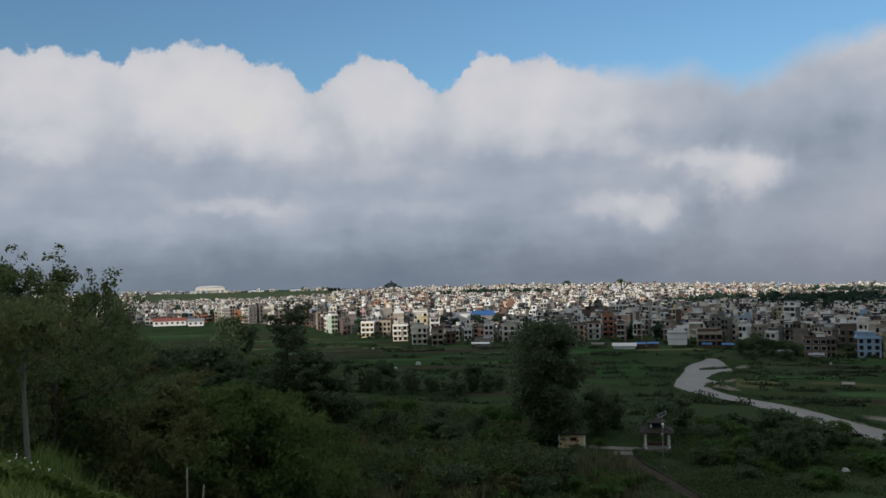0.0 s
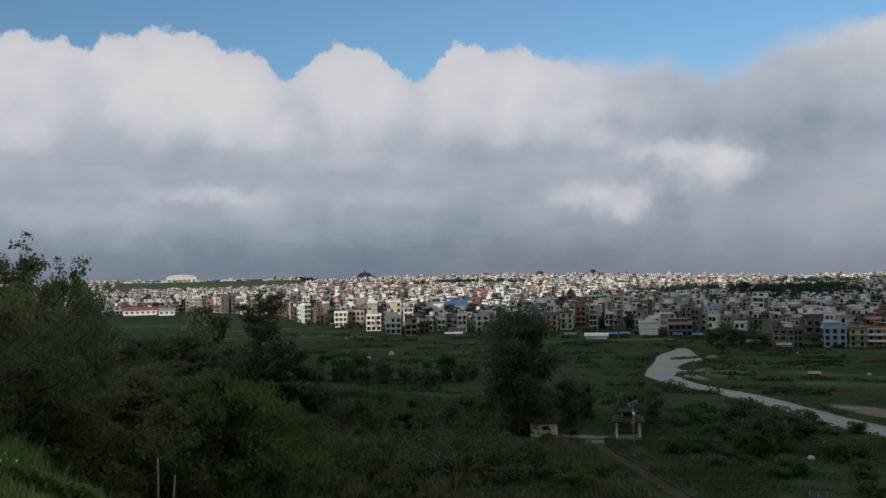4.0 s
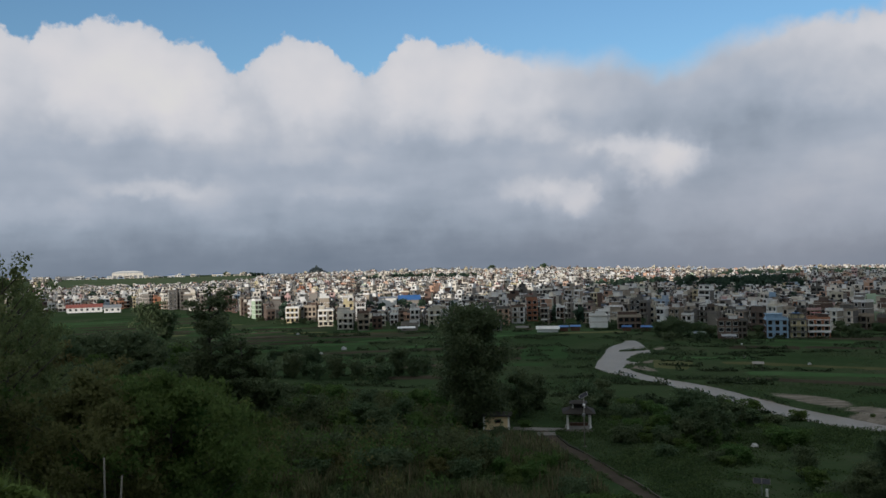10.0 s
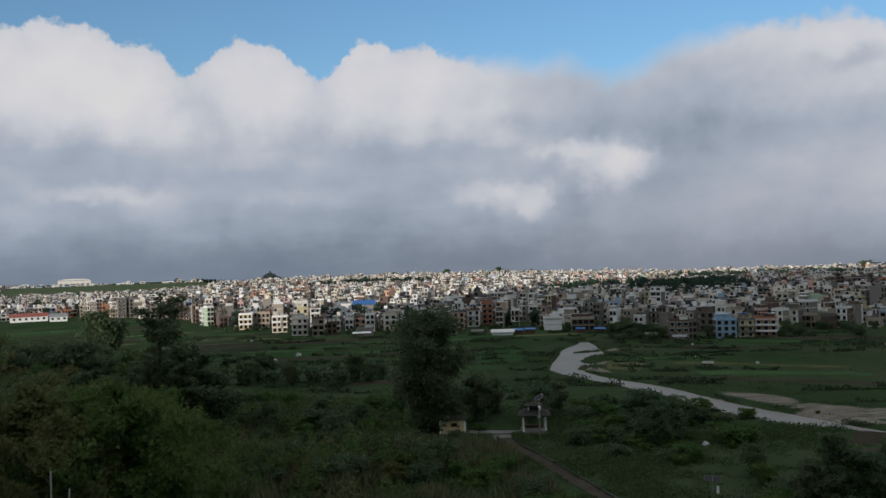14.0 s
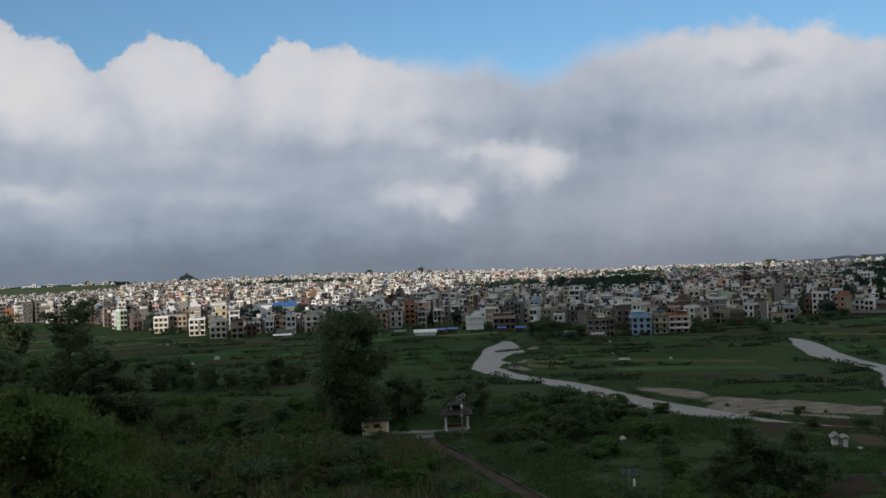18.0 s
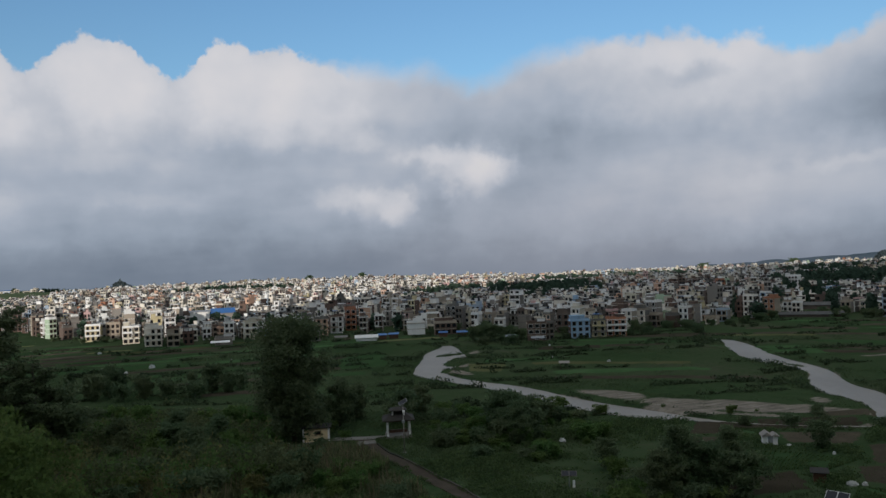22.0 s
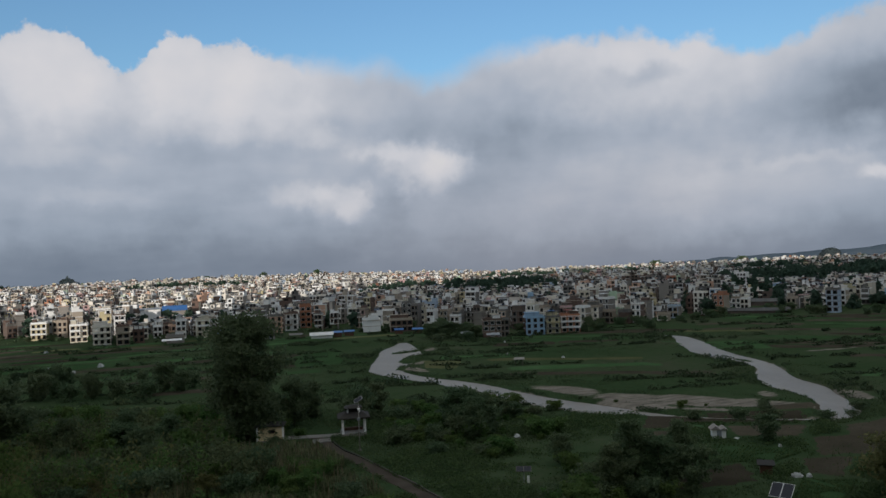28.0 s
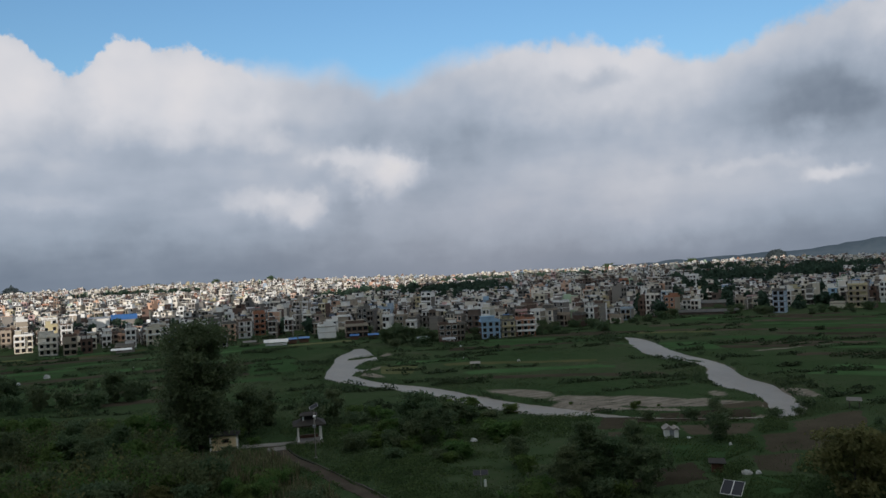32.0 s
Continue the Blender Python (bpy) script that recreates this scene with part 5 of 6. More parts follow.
# ---- fields, sand bars and paths ----
PLOTS = (
    ("soil", (83.5, 101.5), (98.0, 94.5), (92.0, 88.5), (77.5, 95.5)),
    ("soil", (96.5, 100.5), (107.5, 97.0), (101.5, 93.5), (92.5, 98.5)),
    ("soil", (79.5, 92.5), (90.5, 87.0), (84.0, 82.0), (76.5, 86.5)),
    ("green", (76.5, 97.0), (82.0, 94.0), (73.5, 88.0), (68.5, 90.5)),
    ("soil", (68.0, 96.0), (75.5, 91.5), (67.5, 87.5), (61.5, 91.0)),
    ("soil", (84.0, 81.0), (95.0, 79.0), (86.0, 70.0), (77.5, 73.5)),
    ("soil", (100.5, 214.0), (117.0, 205.0), (113.0, 199.0), (96.0, 207.5)),
    ("soil", (118.0, 207.0), (134.0, 197.0), (130.5, 192.5), (114.0, 201.5)),
    ("green", (139.0, 186.0), (158.0, 170.0), (150.0, 152.0), (138.0, 166.0)),
    ("soil", (93.4, 84.2), (110.3, 84.6), (100.0, 75.6), (86.8, 77.0)),
    ("soil", (74.6, 104.5), (86.1, 98.6), (77.5, 93.2), (68.2, 97.1)),
    ("green", (69.5, 86.0), (79.8, 76.2), (71.3, 73.6), (62.9, 78.0)),
    ("soil", (58.9, 76.2), (68.1, 75.9), (63.7, 68.5), (53.4, 70.3)),
    ("soil", (75.5, 74.0), (81.4, 71.4), (73.1, 65.8), (70.4, 68.3)),
    ("green", (68.5, 67.3), (73.4, 63.9), (64.3, 58.2), (60.3, 60.9)),
    ("pale", (68.7, 188.7), (77.5, 184.1), (70.9, 171.5), (64.0, 176.0)),
    ("green", (42.4, 226.8), (58.0, 231.0), (51.3, 199.4), (37.0, 198.6)),
    ("green", (16.8, 113.6), (23.2, 111.6), (23.1, 104.2), (15.9, 102.8)),
)
CROPS = {"soil": (FIELD_SOIL, "bare brown tilled plot", "field"), "green": (FIELD_GREEN, "plot of fresh green crop", "field"), "pale": (FIELD_PALE, "plot of pale ripening crop", "field")}
for crop, *corners in PLOTS:
    mat, label, category = CROPS[crop]
    sheet("field_plot", corners, mat, label, category, lift=0.12 if crop != "soil" else 0.06, rag=0.35)


def build_fields():
    """Strips of terraced field between the river and the town, with weedy banks left between them."""
    rnd = scatter(71)
    for row in range(40):
        r = 150 + row * 7.5 + (row % 3) * 1.5
        az = -22.0 + rnd.uniform(0, 3)
        while az < 57:
            span = rnd.uniform(16, 46)
            wide = math.degrees(span / r)
            a0, a1 = az + 0.25, az + wide
            az += wide
            edge = min(np.interp(a0, FRONT_AZ, FRONT_R), np.interp(a1, FRONT_AZ, FRONT_R)) - 9
            deep = rnd.uniform(3.8, 6.6)
            if r + deep > edge or rnd.random() < 0.30:
                continue
            skew = rnd.uniform(-2.5, 2.5)
            at = lambda a, q: (q * math.sin(radians(a)), q * math.cos(radians(a)))
            corners = [at(a0, r - skew), at(a1, r + skew), at(a1, r + deep + skew), at(a0, r + deep - skew)]
            probe = [(corners[0][0] * (1 - u) + corners[1][0] * u, corners[0][1] * (1 - u) + corners[1][1] * u) for u in (0, 0.2, 0.4, 0.6, 0.8, 1)] + [(corners[3][0] * (1 - u) + corners[2][0] * u, corners[3][1] * (1 - u) + corners[2][1] * u) for u in (0, 0.2, 0.4, 0.6, 0.8, 1)]
            if min(river_gap([p[0] for p in probe], [p[1] for p in probe])) < 4 or (a0 < -6 and r < 215) or (a0 < -12 and r < 250) or (a1 > 7 and a0 < 40 and r < 170):
                continue
            crop = rnd.choices(["green", "pale", "soil"], [7, 1.0, 4.5])[0]
            mat, label, category = CROPS[crop]
            sheet("field_plot", corners, mat, label, category, lift=0.14, cells=7, rag=0.3)


build_fields()
sheet("pasture", [(-470, 930), (-95, 930), (-105, 1165), (-500, 1140)], PASTURE, "pale green pasture on the far rise", "field", lift=1.2, cells=30, rag=4)
FIELD_MAP = np.zeros((420, 420), dtype=bool)  # one cell a metre, x from -100, y from 0
for ob_ in [o for o in scene.objects if o.name.split(".")[0] == "field_plot"]:
    co = np.array([v.co for v in ob_.data.vertices])
    side = int(round(math.sqrt(len(co))))
    grid = co.reshape(side, side, 3)[:, :, :2]
    fine_u = np.linspace(0, side - 1.001, 70)
    iu = fine_u.astype(int)
    fu = (fine_u - iu)[:, None]
    rows_ = grid[iu] * (1 - fu[..., None]) + grid[iu + 1] * fu[..., None]
    cells_ = rows_[:, iu] * (1 - fu.T[..., None]) + rows_[:, iu + 1] * fu.T[..., None]
    px_, py_ = (cells_[..., 0] + 100).astype(int).ravel(), cells_[..., 1].astype(int).ravel()
    ok_ = (px_ >= 0) & (px_ < 420) & (py_ >= 0) & (py_ < 420)
    FIELD_MAP[px_[ok_], py_[ok_]] = True


def tilled(x, y):
    """Whether a place lies on a plot or a sand bar."""
    i, j = np.clip((np.asarray(x) + 100).astype(int), 0, 419), np.clip(np.asarray(y).astype(int), 0, 419)
    return FIELD_MAP[i, j]


def ribbon(name, points, width, mat, label, category, lift=0.04, thick=0.0, shift=0.0):
    """A strip along a line over the ground; with thick it is a low wall."""
    line = spline([(*p, 0) for p in points], 6)[:, :2]
    s = Shape()
    for i, p in enumerate(line):
        d = line[min(i + 1, len(line) - 1)] - line[max(i - 1, 0)]
        n = np.array((-d[1], d[0])) / (np.hypot(*d) + 1e-9)
        p = p + n * shift
        for k in (-1, 1):
            q = p + n * k * width / 2
            s.v += [(q[0], q[1], ground_z(*q) + lift + thick), (q[0], q[1], ground_z(*q) - 0.3)]
    for i in range(len(line) - 1):
        o = 4 * i
        for a, b, c, d in ((0, 4, 6, 2), (1, 0, 2, 3), (0, 1, 5, 4), (2, 6, 7, 3)):
            if (a, b) != (1, 0):
                s.f.append((o + a, o + b, o + c, o + d))
                s.s.append(0)
    n = 4 * (len(line) - 1)
    s.f += [(0, 2, 3, 1), (n, n + 1, n + 3, n + 2)]
    s.s += [0, 0]
    return tagged(new(name, s.mesh(name, mat)), label, category, kind="structure")


LANE = ((24.9, 117.6), (25.4, 112.5), (25.8, 106.5), (26.6, 102), (27.2, 98.5), (27.9, 92.5), (29.0, 85), (29.8, 76))
DIRT = material("trodden_dirt", [(0.034, 0.027, 0.019, 1), (0.054, 0.043, 0.031, 1), (0.076, 0.062, 0.046, 1)], 0.3, 0.95, bump=0.03, fine=4, spec=0.1)
MUDWALL = material("weathered_mud_wall", [(0.04, 0.036, 0.028, 1), (0.065, 0.057, 0.045, 1), (0.09, 0.08, 0.066, 1)], 0.6, 0.95, bump=0.02, fine=5)
ribbon("dirt_lane", LANE, 1.9, DIRT, "trodden dirt lane running down past the lamp", "lane", 0.05)
ribbon("footpath", ((21.2, 119.2), (24.0, 118.2), (27.0, 117.2), (29.4, 116.6)), 2.3, PATH, "pale concrete footpath between hut and pavilion", "path", 0.09)
ribbon("footpath", ((23.9, 114.4), (26.6, 114.0)), 2.4, PATH, "pale concrete slab where the paths meet", "path", 0.12)
DARK_STONE = material("dark_stone", [(0.016, 0.018, 0.010, 1), (0.026, 0.027, 0.017, 1), (0.04, 0.039, 0.028, 1)], 0.8, 0.95, bump=0.02, fine=6)
ribbon("lane_wall", LANE[1:4], 0.25, DARK_STONE, "low dark stone wall beside the lane", "wall", 0.05, 0.14, shift=1.15)
ribbon("lane_wall", LANE[3:], 0.16, MUDWALL, "low concrete edging wall beside the lane", "wall", 0.05, 0.14, shift=1.12)


# ---- hut, pavilion, lamp and panels ----
def roof_hip(w, d, z, rise, over, top=0.25, t=0.1):
    """A hipped roof with some thickness at its eaves."""
    s = Shape()
    a, b = w / 2 + over, d / 2 + over
    s.box(-a, -b, z, a, b, z + t)
    n = len(s.v)
    s.v += [(-a, -b, z + t), (a, -b, z + t), (a, b, z + t), (-a, b, z + t), (-w * top, -d * top * 0.4, z + rise), (w * top, -d * top * 0.4, z + rise), (w * top, d * top * 0.4, z + rise), (-w * top, d * top * 0.4, z + rise)]
    s.f += [tuple(n + i for i in q) for q in BOX_FACES[1:]]
    s.s += [0] * 5
    return s


ROOF_DARK = material("dark_weathered_roof", [(0.018, 0.016, 0.014, 1), (0.032, 0.028, 0.024, 1), (0.046, 0.040, 0.035, 1)], 0.8, 0.9, fine=6)
HUT_WALL = paint("cream_plaster", 212, 188, 148)


def build_hut():
    x, y = 18.9, 119.6
    ob = thing("hut", x, y, ground_z(x, y), -14, "small cream plastered hut with a dark overhanging roof", "hut")
    part("plinth", Shape().box(-2.0, -1.55, -0.3, 2.0, 1.55, 0.15), CONCRETE, ob)
    part("wall", Shape().box(-1.85, -1.4, 0.15, 1.85, 1.4, 2.2), HUT_WALL, ob)
    for sx in (-1, 1):
        part("corner_post", Shape().box(sx * 1.85 - 0.13, -1.45, 0.15, sx * 1.85 + 0.13, -1.27, 2.2), WHITE, ob)
    part("roof", roof_hip(3.7, 2.8, 2.2, 0.4, 0.36), ROOF_DARK, ob, "dark weathered roof")
    part("window", window_mesh(0.9, 0.55, FRAME_WOOD), None, ob, at=(0.25, -1.4, 1.2))
    part("door", Shape().box(-0.03, -0.45, 0.15, 0.04, 0.45, 2.05), FRAME_WOOD, ob, at=(1.85, 0.2, 0))


def build_pavilion():
    x, y = 30.8, 116.6
    ob = thing("pavilion", x, y, ground_z(x, y), -12, "open resting pavilion with white posts and two-tiered dark roof", "pavilion")
    part("plinth", Shape().box(-2.0, -1.8, -0.3, 2.0, 1.8, 0.42, taper=0.04), WALLS[3], ob, "pale stone plinth")
    post = Shape().box(-0.11, -0.11, 0.42, 0.11, 0.11, 2.55).box(-0.16, -0.16, 0.42, 0.16, 0.16, 0.58).mesh("post", WHITE)
    for sx in (-1, 1):
        for sy in (-1, 1):
            part("post", post, None, ob, at=(sx * 1.65, sy * 1.45, 0))
    part("bench", Shape().box(-1.4, 0.9, 0.42, 1.4, 1.3, 0.85), FRAME_WOOD, ob)
    part("beam", Shape().box(-1.9, -1.7, 2.55, 1.9, 1.7, 2.72), FRAME_WOOD, ob)
    part("roof", roof_hip(3.9, 3.5, 2.72, 0.85, 0.45), ROOF_DARK, ob, "dark lower roof")
    # solid box; the shade of the open lantern is its colour
    lantern = part("lantern", Shape().box(-0.85, -0.7, 3.35, 0.85, 0.7, 4.0), DARK, ob, "small upper storey, a solid box coloured dark for its shaded opening")
    for sx in (-1, 1):
        part("lantern_post", Shape().box(sx * 0.85 - 0.12, -0.82, 3.35, sx * 0.85 + 0.12, -0.7, 4.05), WHITE, lantern)
    part("top_roof", roof_hip(1.9, 1.6, 4.0, 0.45, 0.35), ROOF_DARK, ob, "small dark upper roof")


def tilted(w, d, tilt, z, mats, thick=0.06, split=1):
    """A framed panel, its lower edge towards -y; split: modules side by side."""
    s = Shape()
    s.box(-w / 2, -d / 2, 0, w / 2, d / 2, thick)
    for k in range(split):
        a, b = -w / 2 + w * k / split + 0.05, -w / 2 + w * (k + 1) / split - 0.05
        s.box(a, -d / 2 + 0.05, thick, b, d / 2 - 0.05, thick + 0.012, 1)
    m = pose(0, 0, z, tilt, 0, 0)
    s.v = [tuple(m @ Vector(v)) for v in s.v]
    return s


def build_lamp():
    x, y = 28.7, 105.8
    ob = thing("street_lamp", x, y, ground_z(x, y), -16, "tall solar street lamp on a pale pole", "street lamp")
    part("base_plate", Shape().box(-0.25, -0.25, -0.1, 0.25, 0.25, 0.12), CONCRETE, ob)
    part("pole", Shape().tube([(0, 0, 0.1), (0, 0, 3.5), (0, 0, 6.9)], [0.085, 0.075, 0.065], 10), WALLS[3], ob, shaded=True)
    part("arm", Shape().tube([(0, 0, 5.7), (0.05, -0.35, 5.85), (0.05, -0.6, 5.85)], [0.03, 0.03, 0.03], 6), METAL, ob)
    part("lamp_head", Shape().box(-0.14, -0.95, 5.72, 0.24, -0.35, 5.92, taper=0.03), WHITE, ob, "white lamp head")
    part("battery_box", Shape().box(-0.24, -0.24, 4.15, 0.18, 0.14, 4.5), TIN_GREY, ob)
    panel = tilted(1.25, 0.75, 34, 6.95, None)
    panel.v = [tuple(pose(0, 0, 0, 0, -28, 0).to_3x3() @ Vector((v[0], v[1], v[2] - 6.95)) + Vector((0, 0, 6.98))) for v in panel.v]
    part("solar_panel", panel, [METAL, PANEL], ob, "tilted solar panel")


def build_panel(x, y, turn, w, d, tilt, high, split, label, box_too=False):
    ob = thing("solar_panel", x, y, ground_z(x, y), turn, label, "solar panel")
    part("post", Shape().tube([(0, 0, -0.2), (0, 0, high)], [0.06, 0.06], 8), METAL, ob)
    part("rail", Shape().box(-w / 2, -0.05, high - 0.08, w / 2, 0.05, high - 0.01), METAL, ob)
    part("panel", tilted(w, d, tilt, high, None, split=split), [CONCRETE if box_too else FRAME_WHITE, PANEL], ob, "dark solar cells in a pale frame")
    part("strut", Shape().tube([(0, 0, high * 0.35), (0, -d * 0.32, high - math.sin(radians(tilt)) * d * 0.3)], [0.03, 0.03], 6), METAL, ob)
    if box_too:
        part("pump_box", Shape().box(0.35, -0.25, -0.1, 0.65, 0.05, 0.75, taper=0.02), WHITE, ob, "white control box")


SHEETING = material("grey_white_sheeting", [(0.26, 0.26, 0.25, 1), (0.40, 0.40, 0.38, 1), (0.5, 0.5, 0.48, 1)], 1.5, 0.6, bump=0.05, fine=6)


def heap(x, y, w, h, seed, label="white covered heap in the field", mat=None):
    """A lumpy covered heap."""
    rnd, s, n, m = scatter(seed), Shape(), 12, 5
    for j in range(m + 1):
        u = j / m
        for i in range(n):
            a = 2 * math.pi * i / n
            q = w / 2 * math.cos(u * math.pi / 2) ** 0.7 * rnd.uniform(0.8, 1.15) + 0.02
            s.v.append((q * math.cos(a), q * 0.7 * math.sin(a), -0.1 + (h + 0.1) * math.sin(u * math.pi / 2) * rnd.uniform(0.9, 1.1)))
    for j in range(m):
        for i in range(n):
            s.f.append((j * n + i, j * n + (i + 1) % n, (j + 1) * n + (i + 1) % n, (j + 1) * n + i))
            s.s.append(0)
    s.f.append(tuple(m * n + i for i in range(n)))
    s.s.append(0)
    ob = new("covered_bale", s.mesh("covered_bale", mat or SHEETING))
    ob.matrix_basis = pose(x, y, ground_z(x, y), 0, 0, seed * 31 % 360)
    return tagged(ob, label, "bale")


def shelter(x, y, turn, w, d, h, roof, label, walls=False):
    """A field shelter: posts under a sloping sheet roof, with or without boarding."""
    ob = thing("field_shelter", x, y, ground_z(x, y), turn, label, "shelter")
    pole = shared(("pole", h), lambda: Shape().tube([(0, 0, -0.2), (0, 0, h)], [0.06, 0.05], 6).mesh("post", BARK))
    for sx in (-1, 1):
        for sy in (-1, 1):
            part("post", pole, None, ob, at=(sx * (w / 2 - 0.1), sy * (d / 2 - 0.1), 0))
    if walls:
        part("boarding", Shape().box(-w / 2, -d / 2, 0, w / 2, d / 2, h * 0.95), FRAME_WOOD, ob)
    s = Shape().box(-w / 2 - 0.3, -d / 2 - 0.3, 0, w / 2 + 0.3, d / 2 + 0.3, 0.07)
    m = pose(0, 0, h + 0.12, 7, 0, 0)
    s.v = [tuple(m @ Vector(v)) for v in s.v]
    part("roof", s, roof, ob)


def build_white_hut():
    x, y = 74.2, 87.2
    ob = thing("hut", x, y, ground_z(x, y), -32, "small white hut with low twin gables in the fields", "hut")
    part("wall", Shape().box(-0.9, -0.8, -0.2, 0.9, 0.8, 1.2), WHITE, ob)
    s = Shape()
    for cx, hw, rise in ((-0.45, 0.72, 0.55), (0.62, 0.52, 0.32)):
        n = len(s.v)
        s.v += [(cx - hw, -1.05, 1.2), (cx + hw, -1.05, 1.2), (cx, -1.05, 1.2 + rise), (cx - hw, 1.05, 1.2), (cx + hw, 1.05, 1.2), (cx, 1.05, 1.2 + rise)]
        s.f += [(n, n + 1, n + 2), (n + 5, n + 4, n + 3), (n + 1, n + 4, n + 5, n + 2), (n, n + 2, n + 5, n + 3), (n, n + 3, n + 4, n + 1)]
        s.s += [0] * 5
    part("roof", s, WALLS[3], ob, "pale grey sheet roof with two gables")
    part("door", Shape().box(-0.3, -0.89, 0, 0.3, -0.82, 1.2), TIN_GREY, ob)


build_hut()
build_pavilion()
build_lamp()
build_panel(41.2, 81.2, -27, 1.75, 0.8, 32, 1.5, 2, "solar panel on a post above the shrubs", True)
build_panel(60.8, 62.4, -62, 2.2, 1.9, 34, 1.1, 2, "two-module solar panel on a post in the field")
build_white_hut()
shelter(84.3, 166.2, -26, 1.9, 1.5, 1.5, WALLS[3], "small open field shelter under a grey roof")
shelter(109.6, 85.8, -50, 1.6, 1.3, 1.2, CONCRETE, "low field shelter under a grey roof")
shelter(66.8, 70.8, -40, 1.3, 1.1, 1.05, ROOF_DARK, "low dark boarded shed in the field", True)
shelter(97.2, 227, -10, 3.2, 2.4, 2.2, TIN_GREY, "lean-to shed of grey sheets by the trees")
shelter(104, 222, -20, 3.6, 2.4, 1.8, TIN_GREY, "low sheet-roofed shed by the houses")
for i, (x, y, w, h) in enumerate(((68.7, 68.2, 2.2, 0.9), (69.9, 67.6, 1.3, 0.7), (77.2, 79.2, 1.0, 0.6), (75.6, 85.2, 1.6, 0.3), (50.7, 101.5, 2.0, 0.9), (99.6, 172.2, 1.9, 1.2), (-21, 237, 1.4, 1.5), (-7.9, 234.5, 3.4, 1.9),
                                  (-14, 224.5, 2.4, 1.2), (-26.1, 289.5, 4.0, 1.3), (13.5, 236, 1.1, 1.8), (11.7, 193.6, 3.4, 0.9), (2.7, 179, 2.6, 1.3), (92, 188, 1.6, 0.8), (-11, 262, 1.6, 1.0), (104, 214, 1.8, 0.9))):
    heap(x, y, w * (0.62 if y < 120 else 0.5), h * 0.5, 40 + i)
for i, (x, y, w) in enumerate(((13, 288, 6), (29, 283, 4), (53, 274, 4), (67, 270.5, 2.8), (71.5, 272, 3.2), (88, 266, 2.8), (94, 263, 3.4))):
    blue_ = i in (3, 4, 5, 6)
    shelter(x, y, facing(x, y), w, 2.6, 1.5, TIN_BLUE if blue_ else (WHITE, CONCRETE, CONCRETE)[i], "low shed under bright blue sheets by the town" if blue_ else "long low sheet-roofed shed at the town's edge", walls=blue_)


# ---- low growth ----
def build_valley_shrubs():
    rnd = scatter(81)
    for k in range(620):
        az, r = rnd.uniform(9, 57), rnd.uniform(76, 140)
        x, y = r * math.sin(radians(az)), r * math.cos(radians(az))
        if river_gap(x, y)[0] < 1.0 or (23.5 < x < 30 and y > 74) or math.hypot(x - 30.8, y - 116.6) < 4.5 or (abs(az - 14.9) < 2.4 and r > 92) or (abs(az - 26.9) < 1.7 and r < 94) or math.hypot(x - 50.7, y - 101.5) < 3 or math.hypot(x - 19, y - 121) < 4:
            continue
        open_field = az > 30 and (az > 37 or r > 105)
        if open_field and rnd.random() < 0.72:
            continue
        if tilled(x, y) or cloudy(x, y, 14, 6) < (-0.35 if not open_field else 0.2):
            continue
        tall = rnd.uniform(0.8, 2.4) if not open_field else rnd.uniform(0.5, 1.3)
        plant(rnd.choice(["bush", "bush", "bush_dark"]), x, y, tall, rnd.uniform(0, 360), rnd.uniform(0.9, 1.5), "leafy green shrub on the valley floor", "valley shrubs", sink=0.15)
    for x, y in ((79, 98), (84.5, 94.5), (88, 91.5), (95, 88.2), (99, 87), (106, 92), (92, 97), (94, 99.5)):
        plant("bush_dark", x, y, rnd.uniform(1.0, 1.9), x * 50, 1.3, "dark low bush along the river bank", "bank bushes", sink=0.15)
    for k in range(150):
        az = rnd.uniform(-9, 56)
        r = np.interp(az, FRONT_AZ, FRONT_R) + 4 - rnd.uniform(0, 1) ** 2 * 22
        x, y = r * math.sin(radians(az)), r * math.cos(radians(az))
        plant("bush_dark", x, y, rnd.uniform(0.9, 2.2 if az < 19 else 3.4), rnd.uniform(0, 360), 1.2, "dark bush at the edge of the town", "town edge bushes", sink=0.15)


build_valley_shrubs()


def tufts(name, x, y, tall, wide, mat, rn, label):
    """Short leaning spikes of grass, one triangle each."""
    n = len(x)
    a = rn.uniform(0, 2 * math.pi, n)
    side = np.stack([np.cos(a), np.sin(a), np.zeros(n)], -1) * wide / 2
    foot = np.stack([x, y, land(x, y) - 0.03], -1)
    tip = foot + np.stack([rn.normal(size=n) * 0.3 * tall, rn.normal(size=n) * 0.3 * tall, tall], -1)
    v = np.stack([foot - side, foot + side, tip], 1).reshape(-1, 3)
    me = bpy.data.meshes.new(name)
    me.vertices.add(3 * n), me.loops.add(3 * n), me.polygons.add(n)
    me.vertices.foreach_set("co", v.ravel())
    me.loops.foreach_set("vertex_index", np.arange(3 * n, dtype=np.int32))
    me.polygons.foreach_set("loop_start", np.arange(0, 3 * n, 3, dtype=np.int32))
    me.materials.append(mat)
    me.update(calc_edges=True)
    return tagged(new(name, me), label, "grass", kind="stuff")


